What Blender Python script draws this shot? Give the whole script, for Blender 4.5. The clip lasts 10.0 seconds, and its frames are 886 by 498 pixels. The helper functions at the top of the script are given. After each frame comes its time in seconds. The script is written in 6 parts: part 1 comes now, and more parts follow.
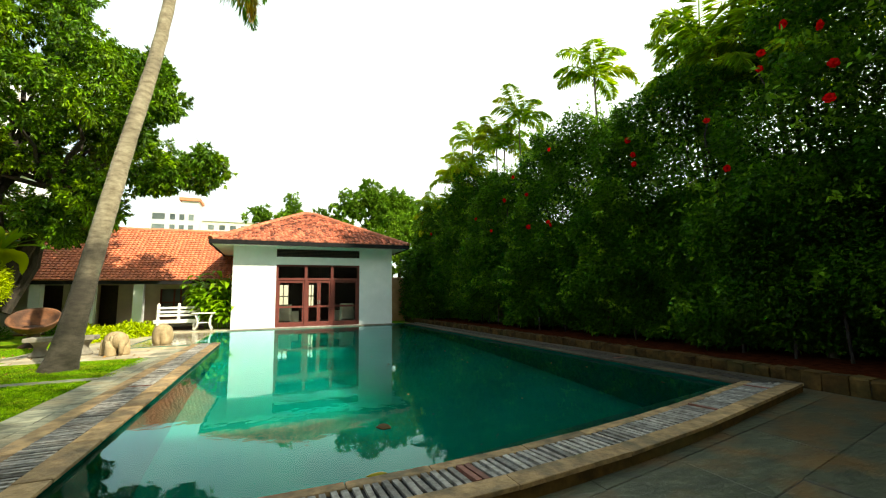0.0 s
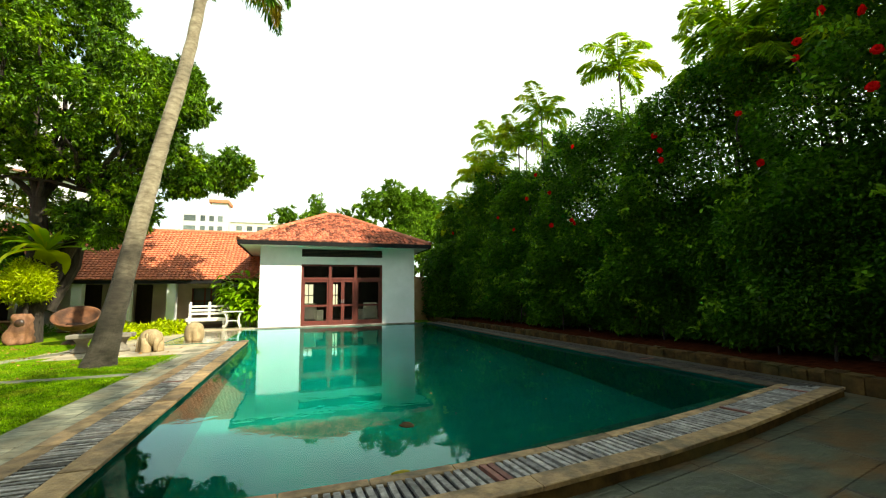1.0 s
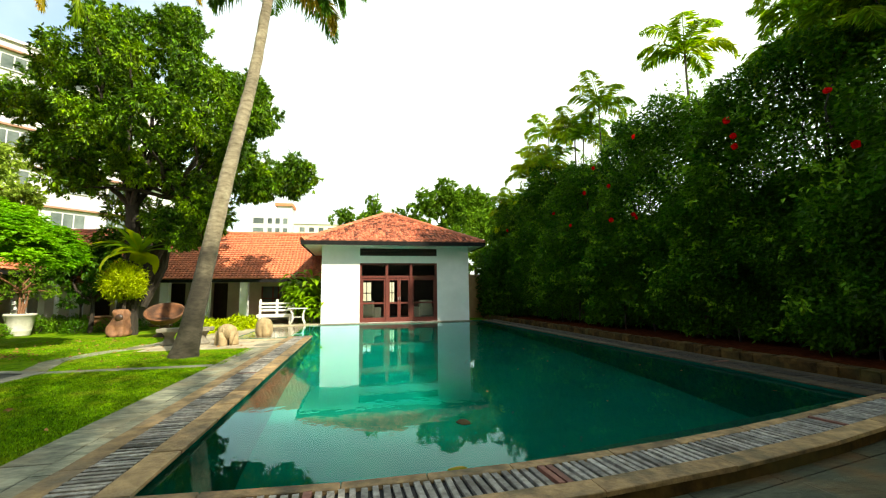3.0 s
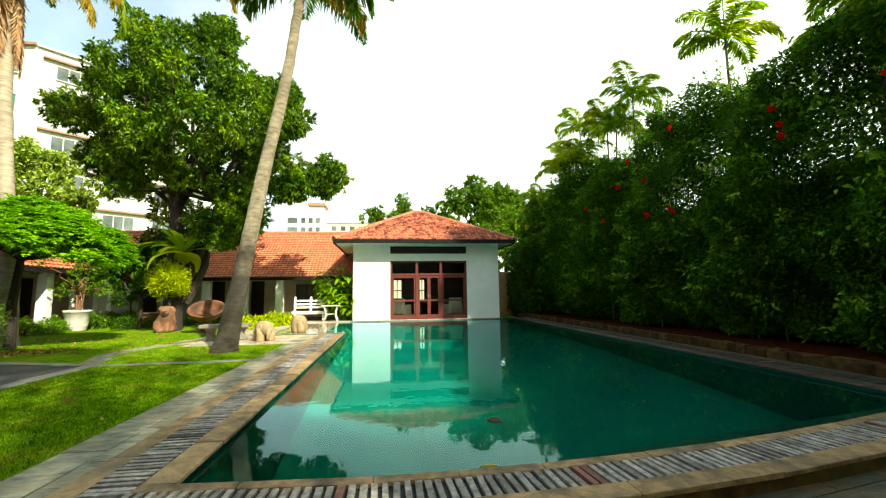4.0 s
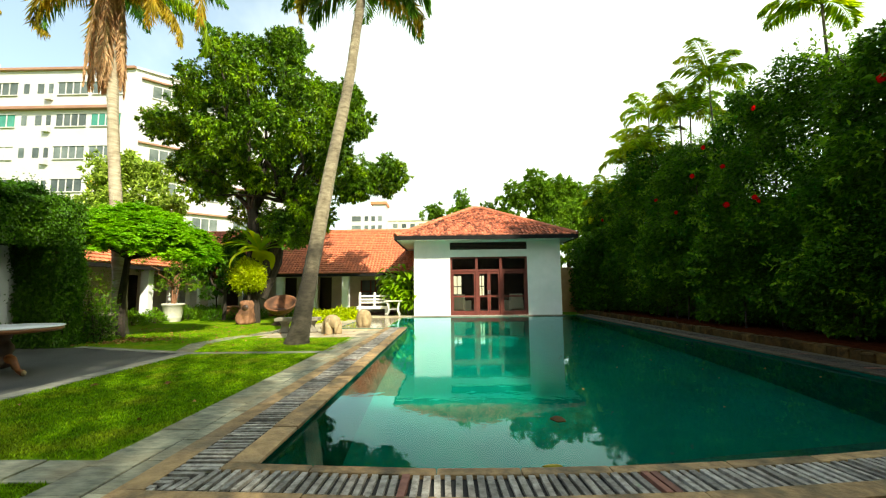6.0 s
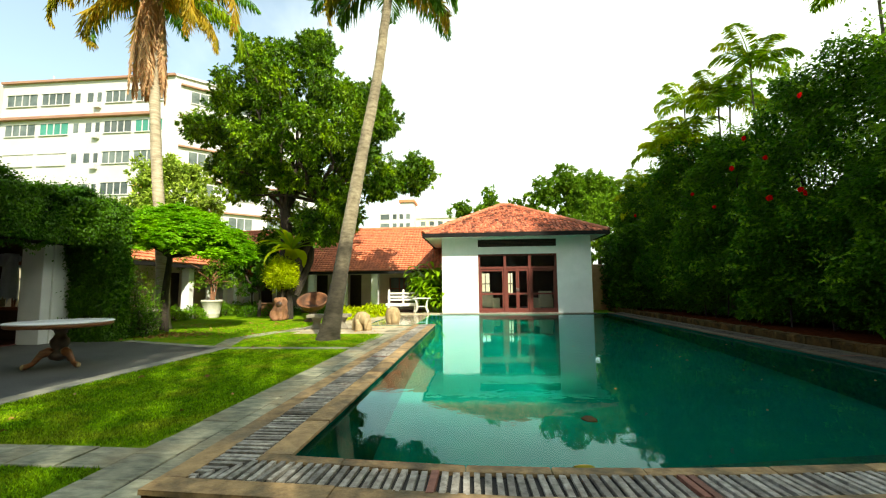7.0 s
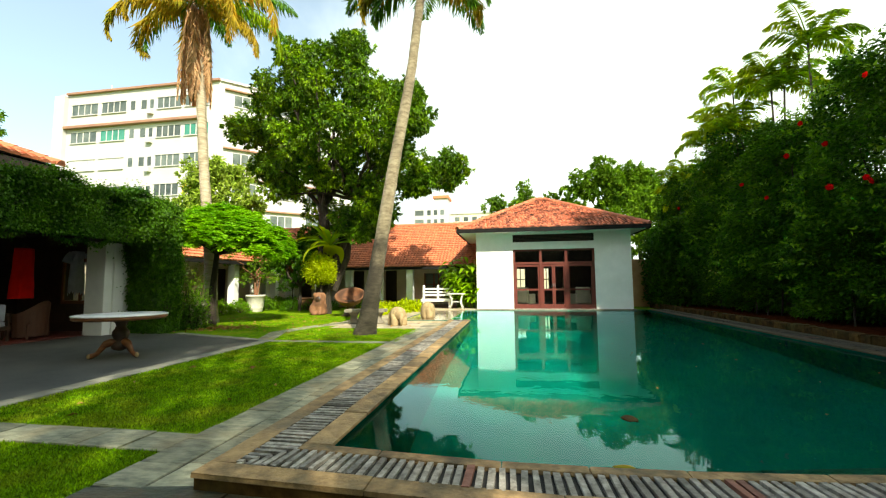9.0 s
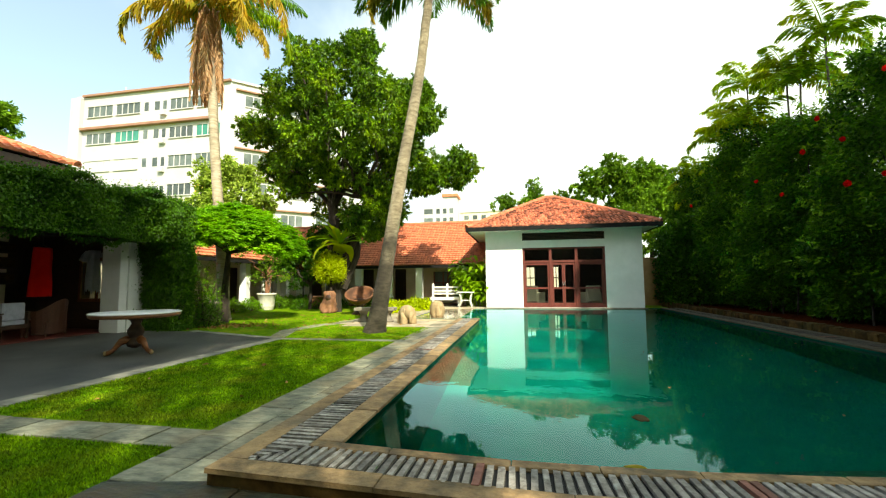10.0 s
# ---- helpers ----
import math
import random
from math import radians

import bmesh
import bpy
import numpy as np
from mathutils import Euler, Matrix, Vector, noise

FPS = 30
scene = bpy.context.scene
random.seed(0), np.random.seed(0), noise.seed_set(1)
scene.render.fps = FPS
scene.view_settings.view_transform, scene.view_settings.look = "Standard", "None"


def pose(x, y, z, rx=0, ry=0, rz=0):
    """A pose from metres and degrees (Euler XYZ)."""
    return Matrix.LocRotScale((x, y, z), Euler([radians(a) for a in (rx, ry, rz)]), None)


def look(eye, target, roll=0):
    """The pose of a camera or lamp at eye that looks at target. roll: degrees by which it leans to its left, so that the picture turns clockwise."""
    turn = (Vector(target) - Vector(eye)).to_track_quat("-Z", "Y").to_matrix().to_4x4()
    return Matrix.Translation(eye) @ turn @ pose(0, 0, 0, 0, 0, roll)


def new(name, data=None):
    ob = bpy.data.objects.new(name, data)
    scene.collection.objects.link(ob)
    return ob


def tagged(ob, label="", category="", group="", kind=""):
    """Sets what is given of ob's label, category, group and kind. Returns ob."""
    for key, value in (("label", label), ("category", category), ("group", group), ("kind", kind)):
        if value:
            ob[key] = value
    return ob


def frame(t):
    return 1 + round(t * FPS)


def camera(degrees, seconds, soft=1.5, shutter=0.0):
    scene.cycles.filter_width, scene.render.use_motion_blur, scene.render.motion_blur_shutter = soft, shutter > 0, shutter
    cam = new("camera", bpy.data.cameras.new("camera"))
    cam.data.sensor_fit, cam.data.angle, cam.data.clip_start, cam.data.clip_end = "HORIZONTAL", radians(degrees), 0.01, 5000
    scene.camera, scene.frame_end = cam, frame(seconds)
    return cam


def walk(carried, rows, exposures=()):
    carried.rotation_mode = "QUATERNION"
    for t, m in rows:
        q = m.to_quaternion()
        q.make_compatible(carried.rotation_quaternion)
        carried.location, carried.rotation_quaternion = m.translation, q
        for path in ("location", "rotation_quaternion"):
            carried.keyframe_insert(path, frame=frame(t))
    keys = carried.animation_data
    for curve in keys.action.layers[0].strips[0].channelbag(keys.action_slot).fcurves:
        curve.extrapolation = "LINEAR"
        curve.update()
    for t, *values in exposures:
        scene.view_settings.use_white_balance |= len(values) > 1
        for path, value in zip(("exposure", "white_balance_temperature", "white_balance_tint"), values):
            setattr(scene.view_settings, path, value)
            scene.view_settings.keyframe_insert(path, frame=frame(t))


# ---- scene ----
cam = camera(94.3, 10.0, 1.2)
EYE = (1.349, -3.05, 1.165)
# seconds, the point looked at, and the lean: the camera turns on the spot
TURN = [
    (0, (2.1048, -1.2128, 1.3963), -0.88),
    (0.5, (2.0559, -1.1932, 1.3942), -0.89),
    (1, (2.0047, -1.1745, 1.3942), -0.82),
    (1.5, (1.9395, -1.1528, 1.3927), -0.84),
    (2, (1.8809, -1.1356, 1.3931), -0.81),
    (3.5, (1.6818, -1.0899, 1.3824), -0.78),
    (4, (1.6111, -1.0786, 1.3773), -0.80),
    (4.5, (1.5436, -1.0700, 1.3694), -0.76),
    (5, (1.4763, -1.0642, 1.3660), -0.70),
    (5.5, (1.3998, -1.0606, 1.3642), -0.67),
    (7, (1.1875, -1.0651, 1.3501), -0.59),
    (7.5, (1.1354, -1.0695, 1.3439), -0.60),
    (8, (1.0962, -1.0739, 1.3411), -0.58),
    (8.5, (1.0492, -1.0798, 1.3336), -0.59),
    (9, (1.0217, -1.0839, 1.3305), -0.54),
    (9.5, (0.9982, -1.0877, 1.3276), -0.54),
    (10, (0.9774, -1.0912, 1.3235), -0.54),
]
walk(cam, [(t, look(EYE, target, lean)) for t, target, lean in TURN])

# ---- light ----
SUN_DIR = Vector((0.67, -0.98, 1.0)).normalized()
sun = new("sun", bpy.data.lights.new("sun", "SUN"))
sun.data.energy, sun.data.angle, sun.data.color = 5.0, radians(0.6), (1.0, 0.94, 0.83)
sun.matrix_world = look((0, 0, 30), Vector((0, 0, 30)) - SUN_DIR)

world = bpy.data.worlds.new("sky")
scene.world = world
world.use_nodes = True
wn, wl = world.node_tree.nodes, world.node_tree.links
wn.clear()
w_out = wn.new("ShaderNodeOutputWorld")
w_bg = wn.new("ShaderNodeBackground")
w_sky = wn.new("ShaderNodeTexSky")
w_sky.sky_type, w_sky.sun_disc = "NISHITA", False
w_sky.sun_elevation = math.asin(SUN_DIR.z)
w_sky.sun_rotation = math.atan2(SUN_DIR.x, SUN_DIR.y)
w_sky.air_density, w_sky.dust_density, w_sky.ozone_density = 1.0, 0.8, 0.0
w_co = wn.new("ShaderNodeTexCoord")
w_no = wn.new("ShaderNodeTexNoise")
w_no.inputs["Scale"].default_value, w_no.inputs["Detail"].default_value, w_no.inputs["Roughness"].default_value = 2.2, 6.0, 0.6
w_sep = wn.new("ShaderNodeSeparateXYZ")
w_sum = wn.new("ShaderNodeMath")
w_sum.operation = "MULTIPLY_ADD"
w_sum.inputs[1].default_value = 0.75
w_ramp = wn.new("ShaderNodeMapRange")
w_ramp.interpolation_type = "SMOOTHSTEP"
w_ramp.inputs["From Min"].default_value, w_ramp.inputs["From Max"].default_value = -0.05, 0.70
w_ramp.inputs["To Min"].default_value = 0.16
w_mix = wn.new("ShaderNodeMix")
w_mix.data_type = "RGBA"
w_mix.inputs["B"].default_value = (6.3, 6.9, 6.7, 1)
wl.new(w_co.outputs["Generated"], w_no.inputs["Vector"])
wl.new(w_co.outputs["Generated"], w_sep.inputs["Vector"])
wl.new(w_sep.outputs["X"], w_sum.inputs[0])
w_low = wn.new("ShaderNodeMath")
w_low.operation = "MULTIPLY_ADD"
w_low.inputs[1].default_value = -0.75
w_off = wn.new("ShaderNodeMath")
w_off.inputs[1].default_value = 0.26
wl.new(w_sep.outputs["Z"], w_low.inputs[0])
wl.new(w_no.outputs["Fac"], w_low.inputs[2])
wl.new(w_low.outputs[0], w_off.inputs[0])
wl.new(w_off.outputs[0], w_sum.inputs[2])
wl.new(w_sum.outputs[0], w_ramp.inputs["Value"])
wl.new(w_ramp.outputs["Result"], w_mix.inputs["Factor"])
w_tint = wn.new("ShaderNodeVectorMath")
w_tint.operation = "MULTIPLY"
w_tint.inputs[1].default_value = (1.0, 1.08, 1.10)
wl.new(w_sky.outputs["Color"], w_tint.inputs[0])
wl.new(w_tint.outputs[0], w_mix.inputs["A"])
wl.new(w_mix.outputs["Result"], w_bg.inputs["Color"])
w_bg.inputs["Strength"].default_value = 0.15
scene.view_settings.exposure = 0.88
scene.view_settings.use_white_balance = True
scene.view_settings.white_balance_temperature, scene.view_settings.white_balance_tint = 7150, 2
wl.new(w_bg.outputs["Background"], w_out.inputs["Surface"])


# ---- materials ----
def surf(name, c1, c2, scale=4.0, rough=0.7, bump=0.2, bscale=None, c3=None, scale3=0.6, amt3=0.5, metal=0.0, vary=0.0, island=0.0, translucent=0.0, stretch=(1, 1, 1), spec=0.5, bdist=0.01):
    """A procedural surface: two tones of grain at one scale, a third tone in larger patches, relief, and a spread from piece to piece."""
    m = bpy.data.materials.new(name)
    m.use_nodes = True
    n, l = m.node_tree.nodes, m.node_tree.links
    p = n["Principled BSDF"]
    geo = n.new("ShaderNodeNewGeometry")
    vec = n.new("ShaderNodeVectorMath")
    vec.operation = "MULTIPLY"
    vec.inputs[1].default_value = stretch
    l.new(geo.outputs["Position"], vec.inputs[0])
    no = n.new("ShaderNodeTexNoise")
    no.inputs["Scale"].default_value, no.inputs["Detail"].default_value, no.inputs["Roughness"].default_value = scale, 5.0, 0.62
    l.new(vec.outputs[0], no.inputs["Vector"])
    ramp = n.new("ShaderNodeValToRGB")
    ramp.color_ramp.elements[0].position, ramp.color_ramp.elements[1].position = 0.33, 0.67
    ramp.color_ramp.elements[0].color, ramp.color_ramp.elements[1].color = (*c1, 1), (*c2, 1)
    l.new(no.outputs["Fac"], ramp.inputs["Fac"])
    colour = ramp.outputs["Color"]
    if c3:
        big = n.new("ShaderNodeTexNoise")
        big.inputs["Scale"].default_value, big.inputs["Detail"].default_value = scale3, 4.0
        l.new(geo.outputs["Position"], big.inputs["Vector"])
        r3 = n.new("ShaderNodeValToRGB")
        r3.color_ramp.elements[0].position, r3.color_ramp.elements[1].position = 0.48, 0.66
        l.new(big.outputs["Fac"], r3.inputs["Fac"])
        f3 = n.new("ShaderNodeMath")
        f3.operation = "MULTIPLY"
        f3.inputs[1].default_value = amt3
        l.new(r3.outputs["Color"], f3.inputs[0])
        mx = n.new("ShaderNodeMix")
        mx.data_type = "RGBA"
        mx.inputs["B"].default_value = (*c3, 1)
        l.new(f3.outputs[0], mx.inputs["Factor"])
        l.new(colour, mx.inputs["A"])
        colour = mx.outputs["Result"]
    for spread, source in ((vary, "object"), (island, "island")):
        if spread:
            if source == "object":
                rnd = n.new("ShaderNodeObjectInfo").outputs["Random"]
            else:
                rnd = geo.outputs["Random Per Island"]
            mr = n.new("ShaderNodeMapRange")
            mr.inputs["To Min"].default_value, mr.inputs["To Max"].default_value = 1 - spread, 1 + spread
            l.new(rnd, mr.inputs["Value"])
            sc = n.new("ShaderNodeVectorMath")
            sc.operation = "SCALE"
            l.new(colour, sc.inputs[0])
            l.new(mr.outputs["Result"], sc.inputs["Scale"])
            colour = sc.outputs[0]
    l.new(colour, p.inputs["Base Color"])
    p.inputs["Roughness"].default_value, p.inputs["Metallic"].default_value = rough, metal
    p.inputs["Specular IOR Level"].default_value = spec
    if bump:
        b = n.new("ShaderNodeBump")
        b.inputs["Strength"].default_value, b.inputs["Distance"].default_value = bump, bdist
        fine = n.new("ShaderNodeTexNoise")
        fine.inputs["Scale"].default_value, fine.inputs["Detail"].default_value = bscale or scale * 4, 6.0
        l.new(vec.outputs[0], fine.inputs["Vector"])
        l.new(fine.outputs["Fac"], b.inputs["Height"])
        l.new(b.outputs["Normal"], p.inputs["Normal"])
    if translucent:
        tr = n.new("ShaderNodeBsdfTranslucent")
        l.new(colour, tr.inputs["Color"])
        ms = n.new("ShaderNodeMixShader")
        ms.inputs[0].default_value = translucent
        l.new(p.outputs["BSDF"], ms.inputs[1])
        l.new(tr.outputs["BSDF"], ms.inputs[2])
        l.new(ms.outputs[0], n["Material Output"].inputs["Surface"])
    return m


M_LAWN = surf("lawn", (0.06, 0.155, 0.003), (0.18, 0.32, 0.006), 7, 0.9, 0.9, 60, (0.25, 0.25, 0.015), 0.9, 0.5, bdist=0.03, spec=0.05)
M_BLADE = surf("grass_blade", (0.075, 0.20, 0.003), (0.23, 0.40, 0.006), 6, 0.6, 0, spec=0.1, c3=(0.30, 0.30, 0.02), scale3=1.8, amt3=0.5, island=0.6, translucent=0.3)
M_SLATE = surf("slate", (0.10, 0.107, 0.072), (0.32, 0.31, 0.215), 6, 0.6, 1.0, 14, (0.22, 0.155, 0.075), 1.7, 0.5, vary=0.26, stretch=(1, 2.2, 1))
M_SLATE_PALE = surf("pale_slate", (0.28, 0.235, 0.16), (0.50, 0.43, 0.31), 3, 0.5, 0.5, 14, (0.30, 0.22, 0.12), 0.9, 0.5, vary=0.22)
M_SLATE_DARK = surf("dark_slate", (0.028, 0.034, 0.022), (0.085, 0.092, 0.055), 4.5, 0.45, 1.0, 9, (0.15, 0.070, 0.016), 2.1, 0.65, bdist=0.02, vary=0.2, stretch=(1, 2.2, 1))
M_COPING = surf("sandstone_coping", (0.17, 0.105, 0.044), (0.45, 0.29, 0.13), 9, 0.75, 1.0, 30, (0.075, 0.062, 0.032), 3.0, 0.85, vary=0.32)
# right rim's coping and slats: the hedge's shade put into darker copies
M_COPING_SHADED = surf("shaded_coping", (0.028, 0.019, 0.008), (0.085, 0.054, 0.021), 7, 0.75, 1.0, 26, (0.035, 0.034, 0.016), 1.9, 0.8, vary=0.28)
M_SLAT_SHADED = surf("shaded_slat", (0.018, 0.015, 0.011), (0.07, 0.056, 0.040), 12, 0.75, 0.7, 40, (0.03, 0.024, 0.017), 2.3, 0.6, vary=0.38)
M_COPING_WORN = surf("worn_grey_coping", (0.19, 0.115, 0.050), (0.44, 0.29, 0.13), 7, 0.75, 1.0, 26, (0.10, 0.082, 0.052), 1.6, 0.8, vary=0.28)
M_WET = surf("wet_ledge_stone", (0.32, 0.26, 0.17), (0.54, 0.46, 0.32), 3, 0.10, 0.15, 8, (0.14, 0.13, 0.09), 0.9, 0.6)
M_SLAT = surf("weathered_slat", (0.13, 0.115, 0.095), (0.43, 0.40, 0.35), 14, 0.75, 0.8, 40, (0.12, 0.10, 0.08), 2.6, 0.6, vary=0.34)
M_SLAT_RED = surf("reddish_slat", (0.15, 0.055, 0.035), (0.25, 0.10, 0.07), 14, 0.7, 0.5, 40, vary=0.2)
M_DARK = surf("drain_black", (0.012, 0.012, 0.011), (0.03, 0.028, 0.025), 6, 0.8, 0.2)
M_ASPHALT = surf("patio_cement", (0.035, 0.037, 0.034), (0.070, 0.072, 0.066), 1.6, 0.6, 0.35, 60, (0.11, 0.105, 0.09), 0.5, 0.5)
M_BORDER = surf("patio_border_stone", (0.13, 0.13, 0.105), (0.26, 0.25, 0.20), 4, 0.7, 0.4, 18, vary=0.15)
M_WALL = surf("white_plaster", (0.78, 0.79, 0.77), (0.86, 0.86, 0.84), 2.5, 0.8, 0.12, 30, (0.68, 0.68, 0.64), 0.7, 0.35)
M_CREAM = surf("cream_plaster", (0.62, 0.54, 0.40), (0.74, 0.66, 0.51), 1.6, 0.85, 0.15, 25, (0.40, 0.36, 0.28), 0.6, 0.4)
M_TILE = surf("terracotta_tile", (0.34, 0.090, 0.046), (0.68, 0.25, 0.14), 14, 0.75, 0.6, 30, (0.09, 0.030, 0.024), 7.5, 0.75, vary=0.6, island=0.8)
M_TILE_OLD = surf("old_terracotta_tile", (0.44, 0.12, 0.055), (0.66, 0.225, 0.105), 6, 0.75, 0.5, 26, (0.32, 0.09, 0.05), 0.9, 0.5, vary=0.2, island=0.2)
M_FASCIA = surf("black_fascia", (0.008, 0.008, 0.008), (0.018, 0.017, 0.016), 5, 0.8, 0.2, spec=0.15)
# slate copy darkened to carry the shade under the hedge
M_SLATE_SHADED = surf("shaded_slate", (0.008, 0.010, 0.006), (0.026, 0.026, 0.016), 2.6, 0.7, 0.8, 11, (0.075, 0.042, 0.015), 1.5, 0.6, vary=0.3, spec=0.2)
M_BOWL = surf("stained_clay", (0.060, 0.022, 0.010), (0.22, 0.085, 0.032), 5, 0.8, 0.5, 24, (0.035, 0.018, 0.010), 1.6, 0.7)
M_WOOD = surf("red_brown_timber", (0.085, 0.012, 0.007), (0.16, 0.026, 0.013), 6, 0.62, 0.2, 30, stretch=(6, 6, 0.7))
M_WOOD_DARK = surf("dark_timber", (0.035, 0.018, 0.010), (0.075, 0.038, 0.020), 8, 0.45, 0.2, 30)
M_KERB = surf("kerb_block", (0.026, 0.015, 0.005), (0.105, 0.058, 0.017), 6, 0.85, 0.7, 20, (0.04, 0.045, 0.016), 1.4, 0.5, vary=0.3, spec=0.08)
M_SOIL = surf("red_soil", (0.030, 0.008, 0.003), (0.075, 0.019, 0.007), 8, 0.95, 0.8, 30, bdist=0.03, spec=0.0)
M_TRUNK = surf("tree_bark", (0.018, 0.013, 0.009), (0.052, 0.038, 0.025), 5, 0.9, 0.8, 22, stretch=(3, 3, 0.8), bdist=0.03)
M_PLASTIC = surf("white_paint", (0.74, 0.72, 0.66), (0.84, 0.82, 0.76), 5, 0.55, 0.15, 30, (0.62, 0.58, 0.48), 2, 0.35)
M_MARBLE = surf("white_marble", (0.80, 0.81, 0.82), (0.88, 0.88, 0.88), 2.5, 0.22, 0.0, c3=(0.62, 0.65, 0.68), scale3=3, amt3=0.4)
M_TEAK = surf("varnished_wood", (0.13, 0.042, 0.012), (0.26, 0.095, 0.028), 7, 0.32, 0.15, 30, stretch=(1, 1, 4))
M_STONE = surf("pale_carved_stone", (0.25, 0.175, 0.085), (0.44, 0.33, 0.18), 6, 0.85, 0.6, 24, (0.15, 0.105, 0.05), 1.8, 0.5, bdist=0.02)
M_CONCRETE = surf("grey_concrete", (0.14, 0.12, 0.09), (0.28, 0.25, 0.19), 6, 0.85, 0.4, 24, (0.12, 0.11, 0.085), 1.8, 0.4)
M_TERRA = surf("terracotta_pot", (0.15, 0.065, 0.030), (0.29, 0.135, 0.065), 6, 0.75, 0.5, 24, (0.08, 0.035, 0.018), 2.0, 0.7)
M_RED = surf("red_cloth", (0.62, 0.006, 0.004), (0.74, 0.010, 0.006), 5, 0.9, 0.3, 18, spec=0.05)
M_CLOTH = surf("pale_cloth", (0.34, 0.36, 0.42), (0.46, 0.48, 0.55), 6, 0.85, 0.4, 20)
M_WICKER = surf("wicker", (0.05, 0.018, 0.008), (0.11, 0.04, 0.018), 40, 0.6, 0.6, 90)
M_REDFLOOR = surf("red_oxide_floor", (0.14, 0.028, 0.018), (0.20, 0.045, 0.028), 2, 0.35, 0.1)
M_HOTEL = surf("white_render_facade", (0.47, 0.445, 0.45), (0.54, 0.51, 0.515), 0.4, 0.85, 0.05, 4, (0.42, 0.40, 0.40), 0.12, 0.4)
M_HOTEL_BAND = surf("brown_facade_band", (0.27, 0.13, 0.09), (0.34, 0.18, 0.12), 0.6, 0.8, 0.0)
M_CHROME = surf("grey_metal", (0.4, 0.4, 0.4), (0.55, 0.55, 0.55), 6, 0.35, 0.0, metal=0.9)
M_FLOWER = surf("red_petal", (0.60, 0.004, 0.004), (0.80, 0.008, 0.008), 9, 0.85, 0, translucent=0.4, spec=0.05)
M_BARK_PALE = surf("pale_palm_bark", (0.27, 0.215, 0.14), (0.52, 0.45, 0.33), 3, 0.85, 0.8, 24, (0.26, 0.21, 0.14), 0.7, 0.6, stretch=(1, 1, 5), bdist=0.02)
M_BARK_MID = surf("greying_palm_bark", (0.07, 0.055, 0.036), (0.19, 0.15, 0.10), 3, 0.9, 0.9, 22, (0.05, 0.04, 0.026), 0.9, 0.6, stretch=(2, 2, 3), bdist=0.025)
M_LITTER = surf("fallen_leaf", (0.22, 0.10, 0.03), (0.42, 0.24, 0.06), 3, 0.8, 0, island=0.4)


# one palm's bark: dark low down, old bark and painted-in shade together; paler and ringed above
M_BARK_SHADED = surf("shaded_palm_bark", (0.22, 0.175, 0.105), (0.50, 0.42, 0.28), 3, 0.88, 0.9, 24, (0.085, 0.066, 0.042), 0.7, 0.7, stretch=(2, 2, 5), bdist=0.045)
ba, bl = M_BARK_SHADED.node_tree.nodes, M_BARK_SHADED.node_tree.links
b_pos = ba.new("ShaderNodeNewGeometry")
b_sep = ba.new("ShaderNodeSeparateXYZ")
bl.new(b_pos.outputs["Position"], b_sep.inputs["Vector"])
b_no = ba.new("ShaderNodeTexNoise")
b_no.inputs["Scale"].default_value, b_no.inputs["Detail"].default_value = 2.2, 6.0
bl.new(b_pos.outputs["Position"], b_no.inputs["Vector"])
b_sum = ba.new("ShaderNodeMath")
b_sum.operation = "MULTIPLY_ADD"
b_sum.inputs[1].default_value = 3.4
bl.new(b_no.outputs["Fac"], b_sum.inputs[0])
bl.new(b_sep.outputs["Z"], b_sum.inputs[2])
# the low trunk's shade is put into the colour, fading out with height
b_fade = ba.new("ShaderNodeMapRange")
b_fade.interpolation_type = "SMOOTHSTEP"
b_fade.inputs["From Min"].default_value, b_fade.inputs["From Max"].default_value = 3.0, 5.0
bl.new(b_sum.outputs[0], b_fade.inputs["Value"])
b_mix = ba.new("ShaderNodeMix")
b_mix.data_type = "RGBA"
b_shade = ba.new("ShaderNodeVectorMath")
b_shade.operation = "SCALE"
b_shade.inputs["Scale"].default_value = 0.2
bl.new(b_shade.outputs[0], b_mix.inputs["A"])
bl.new(b_fade.outputs["Result"], b_mix.inputs["Factor"])
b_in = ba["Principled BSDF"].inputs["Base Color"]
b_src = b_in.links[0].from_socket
bl.new(b_src, b_shade.inputs[0])
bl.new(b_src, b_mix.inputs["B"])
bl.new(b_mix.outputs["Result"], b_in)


def leafy(name, dark, light, spread=0.4, rough=0.5, translucent=0.38, c3=None):
    return surf(name, dark, light, 1.1, rough, 0, c3=c3, scale3=0.8, amt3=0.55, island=spread, translucent=translucent, spec=0.22)


M_HEDGE = leafy("hedge_leaf", (0.034, 0.120, 0.003), (0.096, 0.215, 0.005), 0.6, 0.45, 0.45)
M_MANGO = surf("mango_leaf", (0.022, 0.070, 0.003), (0.135, 0.275, 0.005), 1.6, 0.42, 0, c3=(0.36, 0.54, 0.008), scale3=0.9, amt3=0.5, island=0.75, translucent=0.22, spec=0.2)
M_FEATHER = leafy("feathery_leaf", (0.12, 0.34, 0.006), (0.28, 0.55, 0.010), 0.4, 0.6, 0.45)
M_LIME = leafy("lime_leaf", (0.34, 0.45, 0.006), (0.55, 0.62, 0.010), 0.3, 0.55, 0.45)
M_BUSH = leafy("bush_leaf", (0.10, 0.25, 0.008), (0.24, 0.43, 0.015), 0.4)
M_IVY = leafy("ivy_leaf", (0.030, 0.10, 0.003), (0.085, 0.205, 0.006), 0.5, 0.4)
M_FAR = leafy("far_leaf", (0.065, 0.16, 0.006), (0.19, 0.33, 0.012), 0.45, 0.7)
